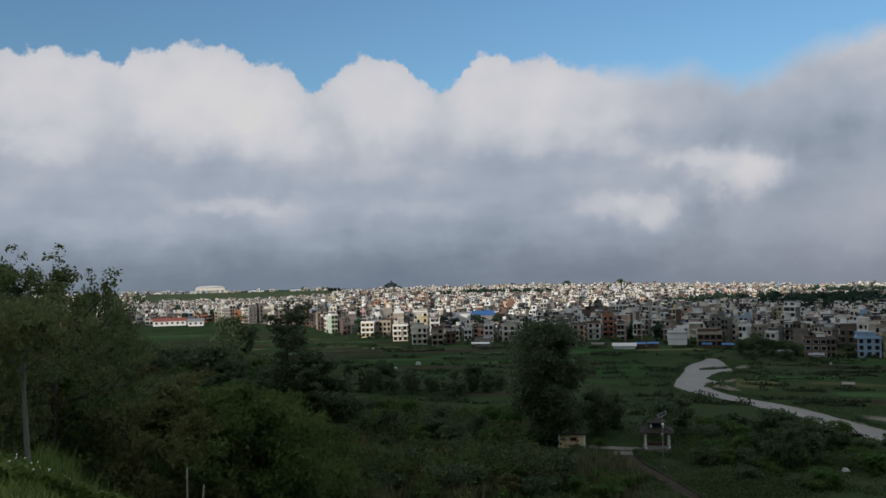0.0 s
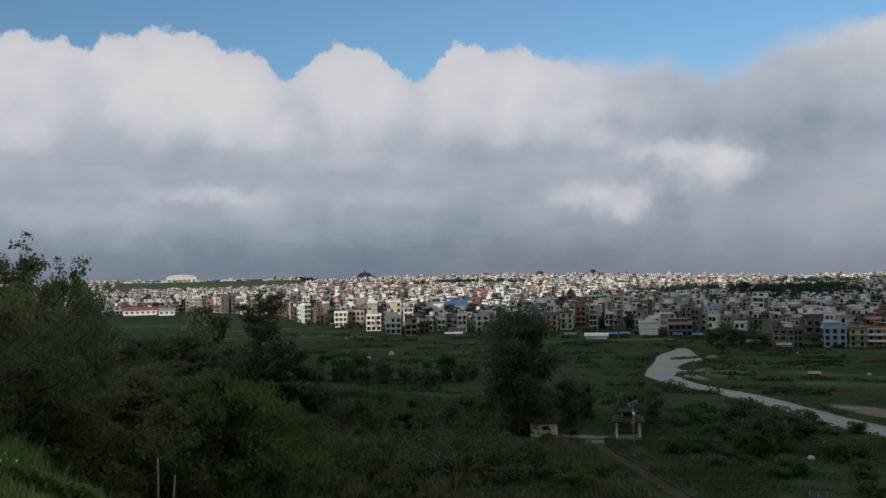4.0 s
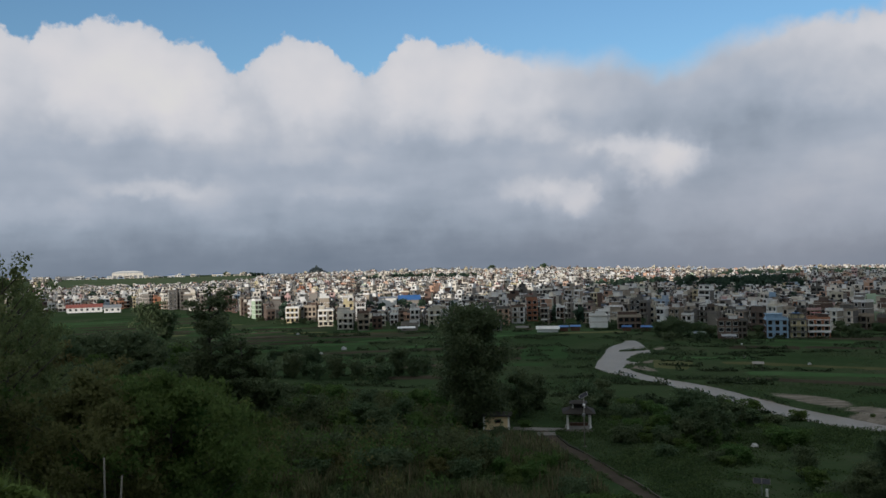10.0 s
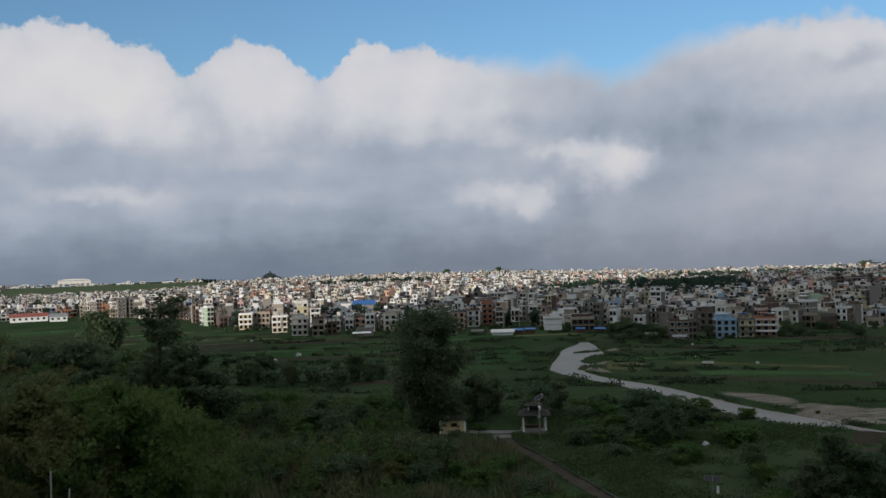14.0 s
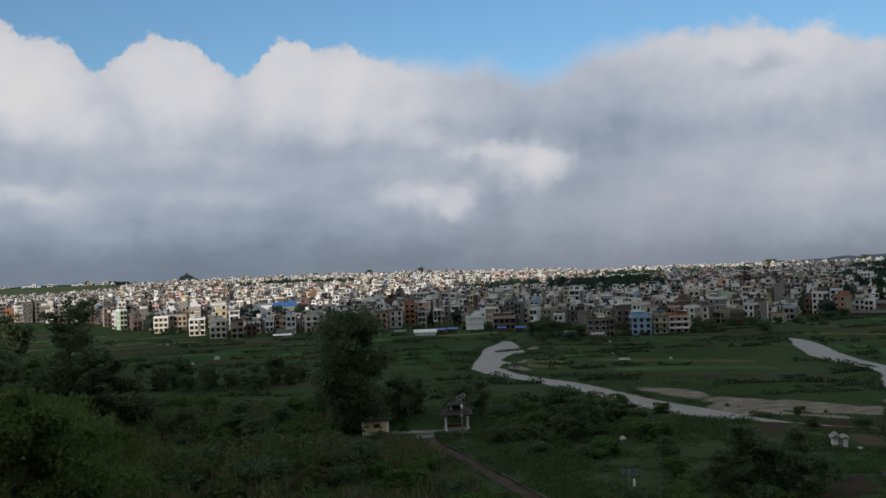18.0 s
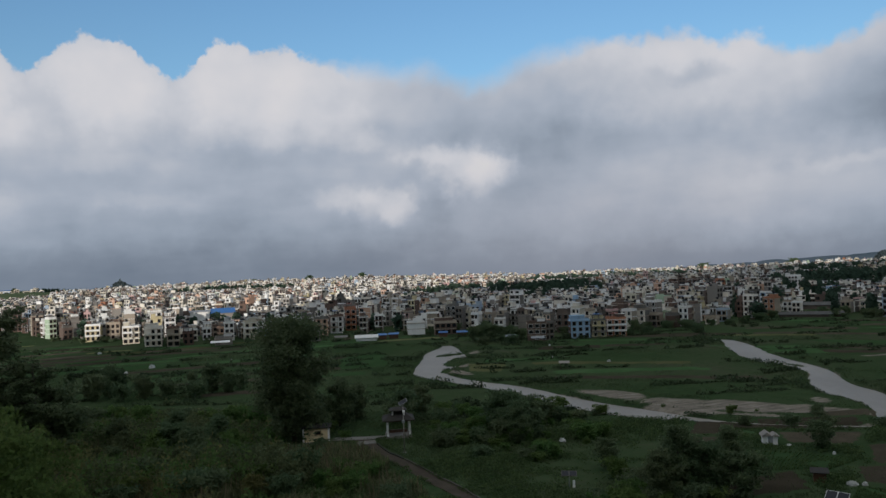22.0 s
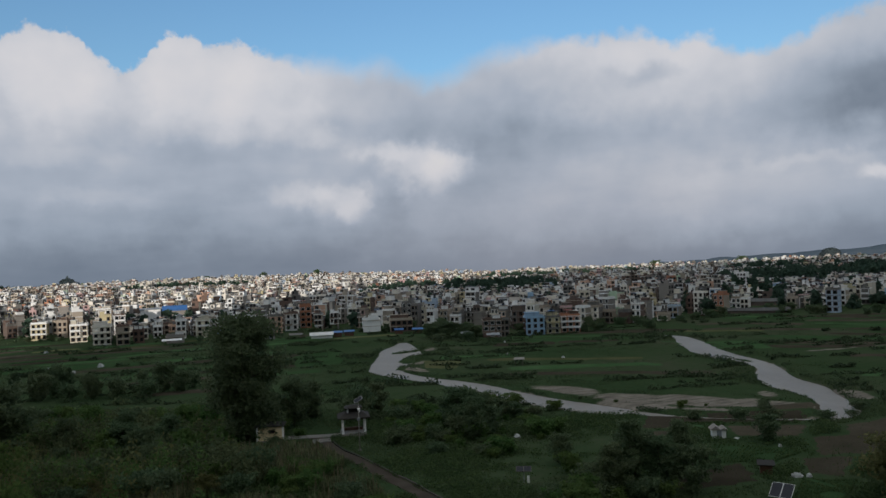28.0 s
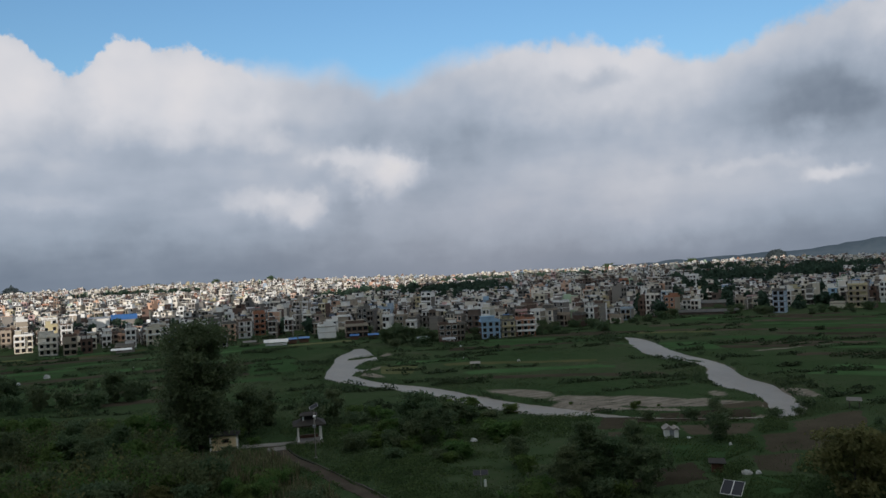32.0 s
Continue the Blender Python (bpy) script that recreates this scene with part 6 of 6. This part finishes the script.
def build_grass():
    """Weeds and rough grass over the valley floor, thicker in patches, on the banks between plots and along the river."""
    rn = np.random.RandomState(5)
    n = 800000
    az, r = np.radians(rn.uniform(-9, 57, n)), 78 + 190 * rn.uniform(0, 1, n) ** 1.4
    az[:60000], r[:60000] = np.radians(rn.uniform(-22, -6, 60000)), rn.uniform(190, 430, 60000)
    x, y = r * np.sin(az), r * np.cos(az)
    gap = river_gap(x, y)
    growth = cloudy(x, y, 19, 3) + 0.8 * cloudy(x, y, 6, 8) + 0.5 * cloudy(x, y, 2.2, 5) + rn.uniform(-0.6, 0.6, n) + 0.5 * (gap < 5)
    keep = (growth > 0.15) & (gap > 0.8) & (~tilled(x, y) | (rn.uniform(0, 1, n) < 0.1)) & (bare_earth(x, y) + rn.uniform(-0.2, 0.2, n) < 0.4) & ~((x > 24) & (x < 29.3) & (y < 119) & (np.abs(x - np.interp(y, (76, 99, 119), (29.8, 27.2, 24.8))) < 0.75))
    x, y, growth = x[keep], y[keep], growth[keep]
    tufts("rough_grass", x, y, rn.uniform(0.12, 0.42, len(x)) * np.clip(0.55 + 0.5 * growth, 0.4, 1.7), 0.11, GRASS, rn, "rough green grass and weeds over the valley floor")
    n = 260000
    az, r = np.radians(rn.uniform(6, 58, n)), rn.uniform(74, 128, n)
    x, y = r * np.sin(az), r * np.cos(az)
    growth = cloudy(x, y, 9, 4) + 0.7 * cloudy(x, y, 3, 6) + 0.4 * cloudy(x, y, 1.2, 9)
    keep = (growth + rn.uniform(-0.7, 0.5, n) > -0.25) & (river_gap(x, y) > 0.8) & ~tilled(x, y) & (bare_earth(x, y) < 0.3) & (np.abs(x - np.interp(y, (76, 99, 119), (29.8, 27.2, 24.8))) > 0.7)
    keep &= ~((np.abs(x - 30.8) < 2.2) & (np.abs(y - 116.6) < 2.2)) & ~((x < 30) & (y > 115.8))
    x, y, growth = x[keep], y[keep], growth[keep]
    z = land(x, y) + rn.uniform(0.0, 0.75, len(x)) * np.clip(0.35 + growth, 0.1, 1.3)
    tagged(new("weeds", leaf_mesh("weeds", np.stack([x, y, z], -1), 0.155, WEED, rn)), "lush low weeds over the near valley floor", "weeds", kind="stuff")
    # hedges and weedy banks along the plots
    pts, hedge_rnd = [], scatter(77)
    for k in range(190):
        az0, r0 = hedge_rnd.uniform(-8, 56), hedge_rnd.uniform(128, 320)
        if r0 > np.interp(az0, FRONT_AZ, FRONT_R) - 5:
            continue
        long, m = hedge_rnd.uniform(5, 24), 420
        u = rn.uniform(-0.5, 0.5, m)
        hx, hy = r0 * math.sin(radians(az0)) + u * long, r0 * math.cos(radians(az0)) + u * long * hedge_rnd.uniform(-0.5, 0.1) + rn.normal(size=m) * 0.45
        ok = (river_gap(hx, hy) > 1.5) & (cloudy(hx, hy, 3.0, k) > -0.45) & (bare_earth(hx, hy) < 0.0) & ~((hx > 76) & (hx < 112) & (hy < 118))
        hz = land(hx, hy) + rn.uniform(0, 1, m) * np.clip(0.7 + 0.7 * cloudy(hx, hy, 2.2, k + 1), 0.1, 1.5)
        pts.append(np.stack([hx, hy, hz], -1)[ok])
    tagged(new("hedge_growth", leaf_mesh("hedge_growth", np.concatenate(pts), 0.34, HEDGE, rn)), "dark hedges and weedy banks between the plots", "hedges", kind="stuff")
    # dark hedgy growth along the water
    line = RIVER_LINE
    k = rn.randint(0, len(line), 26000)
    side = rn.choice((-1, 1), 26000) * (line[k, 2] + 1.2 + np.abs(rn.normal(size=26000)) * 1.3)
    a = rn.uniform(0, 6.28, 26000)
    x, y = line[k, 0] + side * np.cos(a), line[k, 1] + side * np.sin(a)
    gap = river_gap(x, y)
    keep = (gap > 0.9) & (gap < 3.5) & (cloudy(x, y, 7, 2) + 0.6 * cloudy(x, y, 2.5, 4) > 0.25) & ~tilled(x, y)
    x, y, a = x[keep], y[keep], a[keep]
    z = land(x, y) + rn.uniform(0, 0.8, len(x)) * np.clip(0.5 + cloudy(x, y, 5, 7), 0.1, 1.2)
    tagged(new("bank_growth", leaf_mesh("bank_growth", np.stack([x, y, z], -1), 0.24, HEDGE, rn)), "dark weeds and low growth along the river bank", "weeds", kind="stuff")


build_grass()


def blades(name, x, y, tall, wide, mat, rn, label, category, lean=0.35):
    """Tapering blades that stand and bend, one mesh of stuff."""
    n = len(x)
    z = land(x, y)
    a = rn.uniform(0, 2 * math.pi, n)
    side = np.stack([np.cos(a), np.sin(a), np.zeros(n)], -1) * (wide * rn.uniform(0.6, 1.3, n))[:, None] / 2
    way = np.stack([np.sin(a), -np.cos(a), np.zeros(n)], -1) * (tall * lean * rn.uniform(0.2, 1.4, n))[:, None]
    foot = np.stack([x, y, z - 0.03], -1)
    h = np.stack([np.zeros(n), np.zeros(n), tall], -1)
    v = np.stack([foot - side, foot + side, foot + 0.55 * h + 0.35 * way + 0.8 * side, foot + 0.55 * h + 0.35 * way - 0.8 * side, foot + h * rn.uniform(0.8, 1.0, n)[:, None] + way], 1).reshape(-1, 3)
    me = bpy.data.meshes.new(name)
    me.vertices.add(5 * n), me.loops.add(7 * n), me.polygons.add(2 * n)
    me.vertices.foreach_set("co", v.ravel())
    base = np.arange(n)[:, None] * 5
    me.loops.foreach_set("vertex_index", (base + np.array((0, 1, 2, 3, 3, 2, 4))).ravel().astype(np.int32))
    starts = np.arange(n)[:, None] * 7 + np.array((0, 4))
    me.polygons.foreach_set("loop_start", starts.ravel().astype(np.int32))
    me.materials.append(mat)
    me.update(calc_edges=True)
    return tagged(new(name, me), label, category, kind="stuff")


TASSEL = material("dry_maize_stalks", [(0.10, 0.085, 0.045, 1), (0.20, 0.17, 0.10, 1)], 0.3, 0.9, random_value=0.4, island=True)
PETAL = material("white_petals", [(0.55, 0.54, 0.44, 1), (0.72, 0.71, 0.62, 1)], 3.0, 0.8)


def build_near_slope():
    """Tall grass and white flowers on the near spur, posts of an old fence."""
    rn = np.random.RandomState(6)
    n = 26000
    az, r = np.radians(-36 + 17.5 * np.sqrt(rn.uniform(0, 1, n)) * rn.uniform(0.75, 1.0, n) ** 0.5 - rn.exponential(0.6, n)), 7 + 40 * rn.uniform(0, 1, n) ** 1.4
    x, y = r * np.sin(az), r * np.cos(az)
    blades("tall_grass", x, y, rn.uniform(0.06, 0.26, n) * (1 + 0.5 * wave(x, y, 4, 2.0)), 0.034 + 0 * x, NEAR_GRASS, rn, "tall bright grass on the near slope", "grass")
    n = 2600
    az, r = np.radians(-20.3 - 7.0 * rn.uniform(0, 1, n) ** 0.8), 15 + 9 * rn.uniform(0, 1, n)
    x, y = r * np.sin(az), r * np.cos(az)
    blades("tall_grass", x, y, rn.uniform(0.35, 1.0, n), 0.026 + 0 * x, NEAR_GRASS, rn, "long feathery grass on the near slope", "grass")
    n = 44000  # broad weed leaves among the grass
    az, r = np.radians(-36 + 14.5 * np.sqrt(rn.uniform(0, 1, n))), 8 + 26 * rn.uniform(0, 1, n) ** 1.3
    x, y = r * np.sin(az), r * np.cos(az)
    keep = cloudy(x, y, 1.6, 3) + 0.5 * cloudy(x, y, 0.6, 5) > -0.1
    x, y = x[keep], y[keep]
    z = land(x, y) + rn.uniform(0.02, 0.3, len(x)) * np.clip(0.7 + 0.6 * cloudy(x, y, 1.2, 8), 0.2, 1.2)
    tagged(new("slope_weeds", leaf_mesh("slope_weeds", np.stack([x, y, z], -1), 0.075, NEAR_GRASS, rn)), "leafy weeds among the grass of the near slope", "weeds", kind="stuff")
    n = 260
    az, r = np.radians(rn.uniform(-32, -22.0, n)), rn.uniform(11, 22, n)
    x, y = r * np.sin(az), r * np.cos(az)
    z = land(x, y) + rn.uniform(0.08, 0.30, n)
    s = Shape()
    for a, b, c in zip(x, y, z):
        m = len(s.v)
        s.v += [(a + 0.019 * math.cos(k * 1.2566), b + 0.019 * math.sin(k * 1.2566), c + 0.01 * (k % 2)) for k in range(5)] + [(a, b, c - 0.03), (a + 0.006, b, c - 0.34)]
        s.f += [tuple(m + k for k in range(5))] + [(m + k, m + 5, m + (k + 1) % 5) for k in range(5)] + [(m + 5, m + 6, m)]
        s.s += [0] * 6 + [1]
    tagged(new("white_flowers", s.mesh("white_flowers", [PETAL, GRASS])), "small white flowers among the grass", "flowers", kind="stuff")
    for x, y, tall, lean in ((-8.08, 24.7, 0.0, 2), (-7.62, 24.6, -0.75, 10)):
        z = ground_z(x, y)
        top = 20.28 + tall * 0.7
        ob = new("fence_post", Shape().tube([(0, 0, -0.3), (0.02, 0, (top - z) * 0.6), (math.sin(radians(lean)) * 0.6, 0, top - z)], [0.036, 0.033, 0.026], 8).mesh("fence_post", BARK_PALE, True))
        ob.matrix_basis = pose(x, y, z)
        tagged(ob, "weathered grey wooden fence post in the grass", "post", "fence posts")


build_near_slope()


def build_maize():
    """Standing maize at the foot of the slope, patchy, with dry tassels over it."""
    rnd = scatter(91)
    rn = np.random.RandomState(92)
    xs, ys = [], []
    for k in range(17000):
        x, y = rnd.uniform(-34, 25), rnd.uniform(80, 134)
        if abs(x - np.interp(y, (82, 96, 108), (29.4, 27.5, 25.8))) < 2.2 or (y > 116 - 0.16 * abs(x) and x > 8) or y > 134 - 0.3 * abs(x) or math.hypot(x - 14.4, y - 118) < 6 or float(cloudy(x, y, 5, 9) + 0.6 * cloudy(x, y, 1.8, 4)) < -0.25:
            continue
        xs.append(x), ys.append(y)
    x, y = np.array(xs), np.array(ys)
    n = len(x)
    tall = 1.75 + 0.55 * cloudy(x, y, 4, 1) + 0.3 * cloudy(x, y, 1.4, 6) + rn.uniform(-0.35, 0.35, n)
    blades("maize", np.repeat(x, 8) + rn.normal(size=8 * n) * 0.10, np.repeat(y, 8) + rn.normal(size=8 * n) * 0.10, np.repeat(tall, 8) * rn.uniform(0.3, 1.0, 8 * n), np.full(8 * n, 0.16), CORN, rn, "standing maize with drying leaves at the foot of the slope", "crop", 0.38)
    pick = rn.uniform(0, 1, n) < 0.45
    x, y, tall = x[pick], y[pick], tall[pick]
    blades("maize_tassels", x, y, tall * 1.16, np.full(len(x), 0.10), TASSEL, rn, "dry pale maize stalks and tassels", "crop", 0.12)
    for k in range(34):  # bushes standing in the crop
        x, y = rnd.uniform(-30, 20), rnd.uniform(92, 116)
        if math.hypot(x - 19, y - 114) > 10:
            plant(rnd.choice(["bush", "bush_dark", "bush_dark", "olive"]), x, y, rnd.uniform(1.8, 3.6), rnd.uniform(0, 360), rnd.uniform(0.9, 1.4), "leafy bush growing among the maize", "bushes in the maize", sink=0.15)


build_maize()


def build_brush():
    """Thick brush that fills the lower slope between the trees."""
    rnd, rn = scatter(55), np.random.RandomState(56)
    pts = {0: [], 1: [], 2: []}
    for k in range(3300):
        az, r = rnd.uniform(-29, 8.5), rnd.uniform(84, 176) if rnd.random() < 0.85 else rnd.uniform(165, 205)
        x, y = r * math.sin(radians(az)), r * math.cos(radians(az))
        line = np.interp(az, (-31, -24, -22, -20.5, -18, -14, -12.5, -9, -7.5, 0, 5, 7.5, 9), (-3.0, -4.2, -4.6, -5.0, -5.4, -5.8, -6.8, -7.6, -8.6, -9.0, -9.6, -11.2, -12.5))
        thick = float(cloudy(x, y, 8, 3) + 0.6 * cloudy(x, y, 3, 5))
        if r > 165:
            line, thick = line + 1.0, thick - 0.55
        room = 26 + r * math.tan(radians(line)) - ground_z(x, y)
        tall = min(room * rnd.uniform(0.5, 1.0), (3.4 + 3.2 * thick) * rnd.uniform(0.7, 1.3), 6.5)
        if tall < 0.7 or thick < -0.45 or (x > 13 and y > 108) or (y < 97 - 0.1 * abs(x) and az > -8 and rnd.random() < 0.85) or (y < 130 and az > -10 and rnd.random() < 0.45) or abs(x - np.interp(y, (76, 99, 119), (29.8, 27.2, 24.8))) < 2.5:
            continue
        n = int(24 + 32 * tall)
        p = rn.normal(size=(n, 3)) * np.array((0.55 + 0.12 * tall, 0.55 + 0.12 * tall, 0)) + np.array((x, y, ground_z(x, y)))
        p[:, 2] += tall * rn.uniform(0.05, 1.0, n) * np.exp(-0.25 * ((p[:, 0] - x) ** 2 + (p[:, 1] - y) ** 2))
        tone = float(cloudy(x, y, 11, 6)) + rnd.uniform(-0.45, 0.45)
        pts[0 if tone < 0.25 else 1 if tone < 0.6 else 2].append(p)
    for k, mat, label in ((0, LEAF_BRUSH, "dark brush filling the lower slope"), (1, LEAF_MID, "green brush filling the lower slope"), (2, LEAF_BROWN, "olive dry brush on the lower slope")):
        tagged(new("brush", leaf_mesh("brush", np.concatenate(pts[k]), 0.27, mat, rn)), label, "brush", kind="stuff")


build_brush()

plant("forked", -16.1, 31.0, 8.4, 120, 0.9)


def build_far_hills():
    """Hills far beyond the town, with distance haze put into their colour."""
    s = Shape()
    rows = 7
    azs = np.linspace(30, 75, 91)
    for az in azs:
        top = np.interp(az, (30, 38, 44, 49, 52, 54, 58, 64, 75), (-1.2, -0.85, -0.62, -0.35, -0.12, 0.12, 0.3, 0.5, 0.9)) + 0.07 * float(cloudy(az, 3, 1.3, 2)) + 0.05 * float(cloudy(az, 9, 0.4, 4))
        for k in range(rows):
            r = 3300 + 60 * k
            z = -70 + (26 + 3660 * math.tan(radians(top)) + 70) * math.sin(k / (rows - 1) * math.pi / 2)
            s.v.append((r * math.sin(radians(az)), r * math.cos(radians(az)), z))
    for i in range(len(azs) - 1):
        for k in range(rows - 1):
            o = i * rows + k
            s.f.append((o, o + rows, o + rows + 1, o + 1))
            s.s.append(0)
    # blue-grey distance haze is mixed into this base colour
    hazy = material("haze_tinted_hills", [(0.066, 0.090, 0.112, 1), (0.084, 0.108, 0.130, 1), (0.104, 0.126, 0.146, 1)], 0.004, 1.0, fine=0.03, spec=0.0)
    tagged(new("backdrop", s.mesh("backdrop", hazy, True)), "blue-grey hills beyond the town, haze painted into their colour", "hills", kind="structure")


build_far_hills()


def build_knoll(az, r, top, wide, temple):
    """A wooded knoll on the skyline, with haze put into its colour."""
    x, y = r * math.sin(radians(az)), r * math.cos(radians(az))
    # haze painted as a grey-blue base colour for knoll, trees and temple
    hazy = material("haze_tinted_woods", [(0.036, 0.048, 0.050, 1), (0.050, 0.063, 0.065, 1), (0.065, 0.078, 0.08, 1)], 0.05, 1.0, fine=0.3, spec=0.0)
    s = Shape().tube([(0, 0, -10), (0, 0, top * 0.66), (1, 0, top * 0.92), (0.5, 0, top)], [wide, wide * 0.42, wide * 0.21, wide * 0.11] if temple else [wide * 1.3, wide * 0.68, wide * 0.42, wide * 0.14], 14)
    rn = random.Random(int(r))
    s.v = [(a * rn.uniform(0.88, 1.12), b, c + rn.uniform(-0.4, 0.4)) for a, b, c in s.v]
    ob = new("knoll", s.mesh("knoll", hazy, True))
    ob.matrix_basis = pose(x, y, 0)
    tagged(ob, "wooded knoll rising beyond the town, haze painted into its colour", "knoll", kind="structure")
    tops = np.random.RandomState(int(r) + 1)  # uneven tree tops over it
    u, a = tops.uniform(0.25, 1.0, 90), tops.uniform(0, 6.28, 90)
    reach = np.interp(u, (0.25, 0.66, 0.92, 1.0), (wide, wide * 0.42, wide * 0.21, wide * 0.05) if temple else (wide, wide * 0.68, wide * 0.42, wide * 0.1))
    heads = np.stack([x + reach * np.cos(a), y + reach * np.sin(a), u * top - 0.4], -1)
    tagged(new("knoll_trees", leaf_mesh("knoll_trees", (heads[:, None] + tops.normal(size=(90, 14, 3)) * np.array((1.3, 1.3, 0.8))).reshape(-1, 3), 1.5, hazy, tops)), "dark haze-tinted trees covering the knoll", "trees", kind="stuff")
    if temple:
        tower = thing("hill_temple", x, y, top - 0.3, 0, "small dark tiered temple on top of the knoll", "temple")
        for k, (a, z) in enumerate(((3.0, 0), (2.2, 1.9), (1.2, 3.6))):
            part("tier", Shape().box(-a, -a, z, a, a, z + 1.7, taper=0.9), hazy, tower)


build_knoll(-3.75, 1500, 16.5, 26, True)
build_knoll(47.83, 1330, 18.0, 18, False)


def build_crops():
    """Low crop standing on the nearer plots."""
    rn = np.random.RandomState(44)
    xs, ys = [], []
    for crop, *corners in PLOTS:
        c = np.array(corners, float)
        if crop == "soil" or np.hypot(*c.mean(0)) > 125:
            continue
        u, v = rn.uniform(0.02, 0.98, (2, 5000))
        u = np.round(u * 24) / 24 + rn.normal(size=5000) * 0.006
        p = ((c[0] * (1 - u)[:, None] + c[1] * u[:, None]).T * (1 - v) + (c[3] * (1 - u)[:, None] + c[2] * u[:, None]).T * v).T
        p = p[cloudy(p[:, 0], p[:, 1], 2.5, 5) > -0.4]
        xs.append(p[:, 0]), ys.append(p[:, 1])
    x, y = np.concatenate(xs), np.concatenate(ys)
    blades("crop_rows", x, y, rn.uniform(0.2, 0.45, len(x)), np.full(len(x), 0.10), WEED, rn, "low green crop in rows on the plots", "crop", 0.5)


build_crops()


# ---- set the plan to metres ----
for ob_ in list(scene.objects):
    if ob_.parent is None and ob_.type in ("MESH", "EMPTY"):
        ob_.matrix_basis = Matrix.Scale(SCALE, 4) @ ob_.matrix_basis
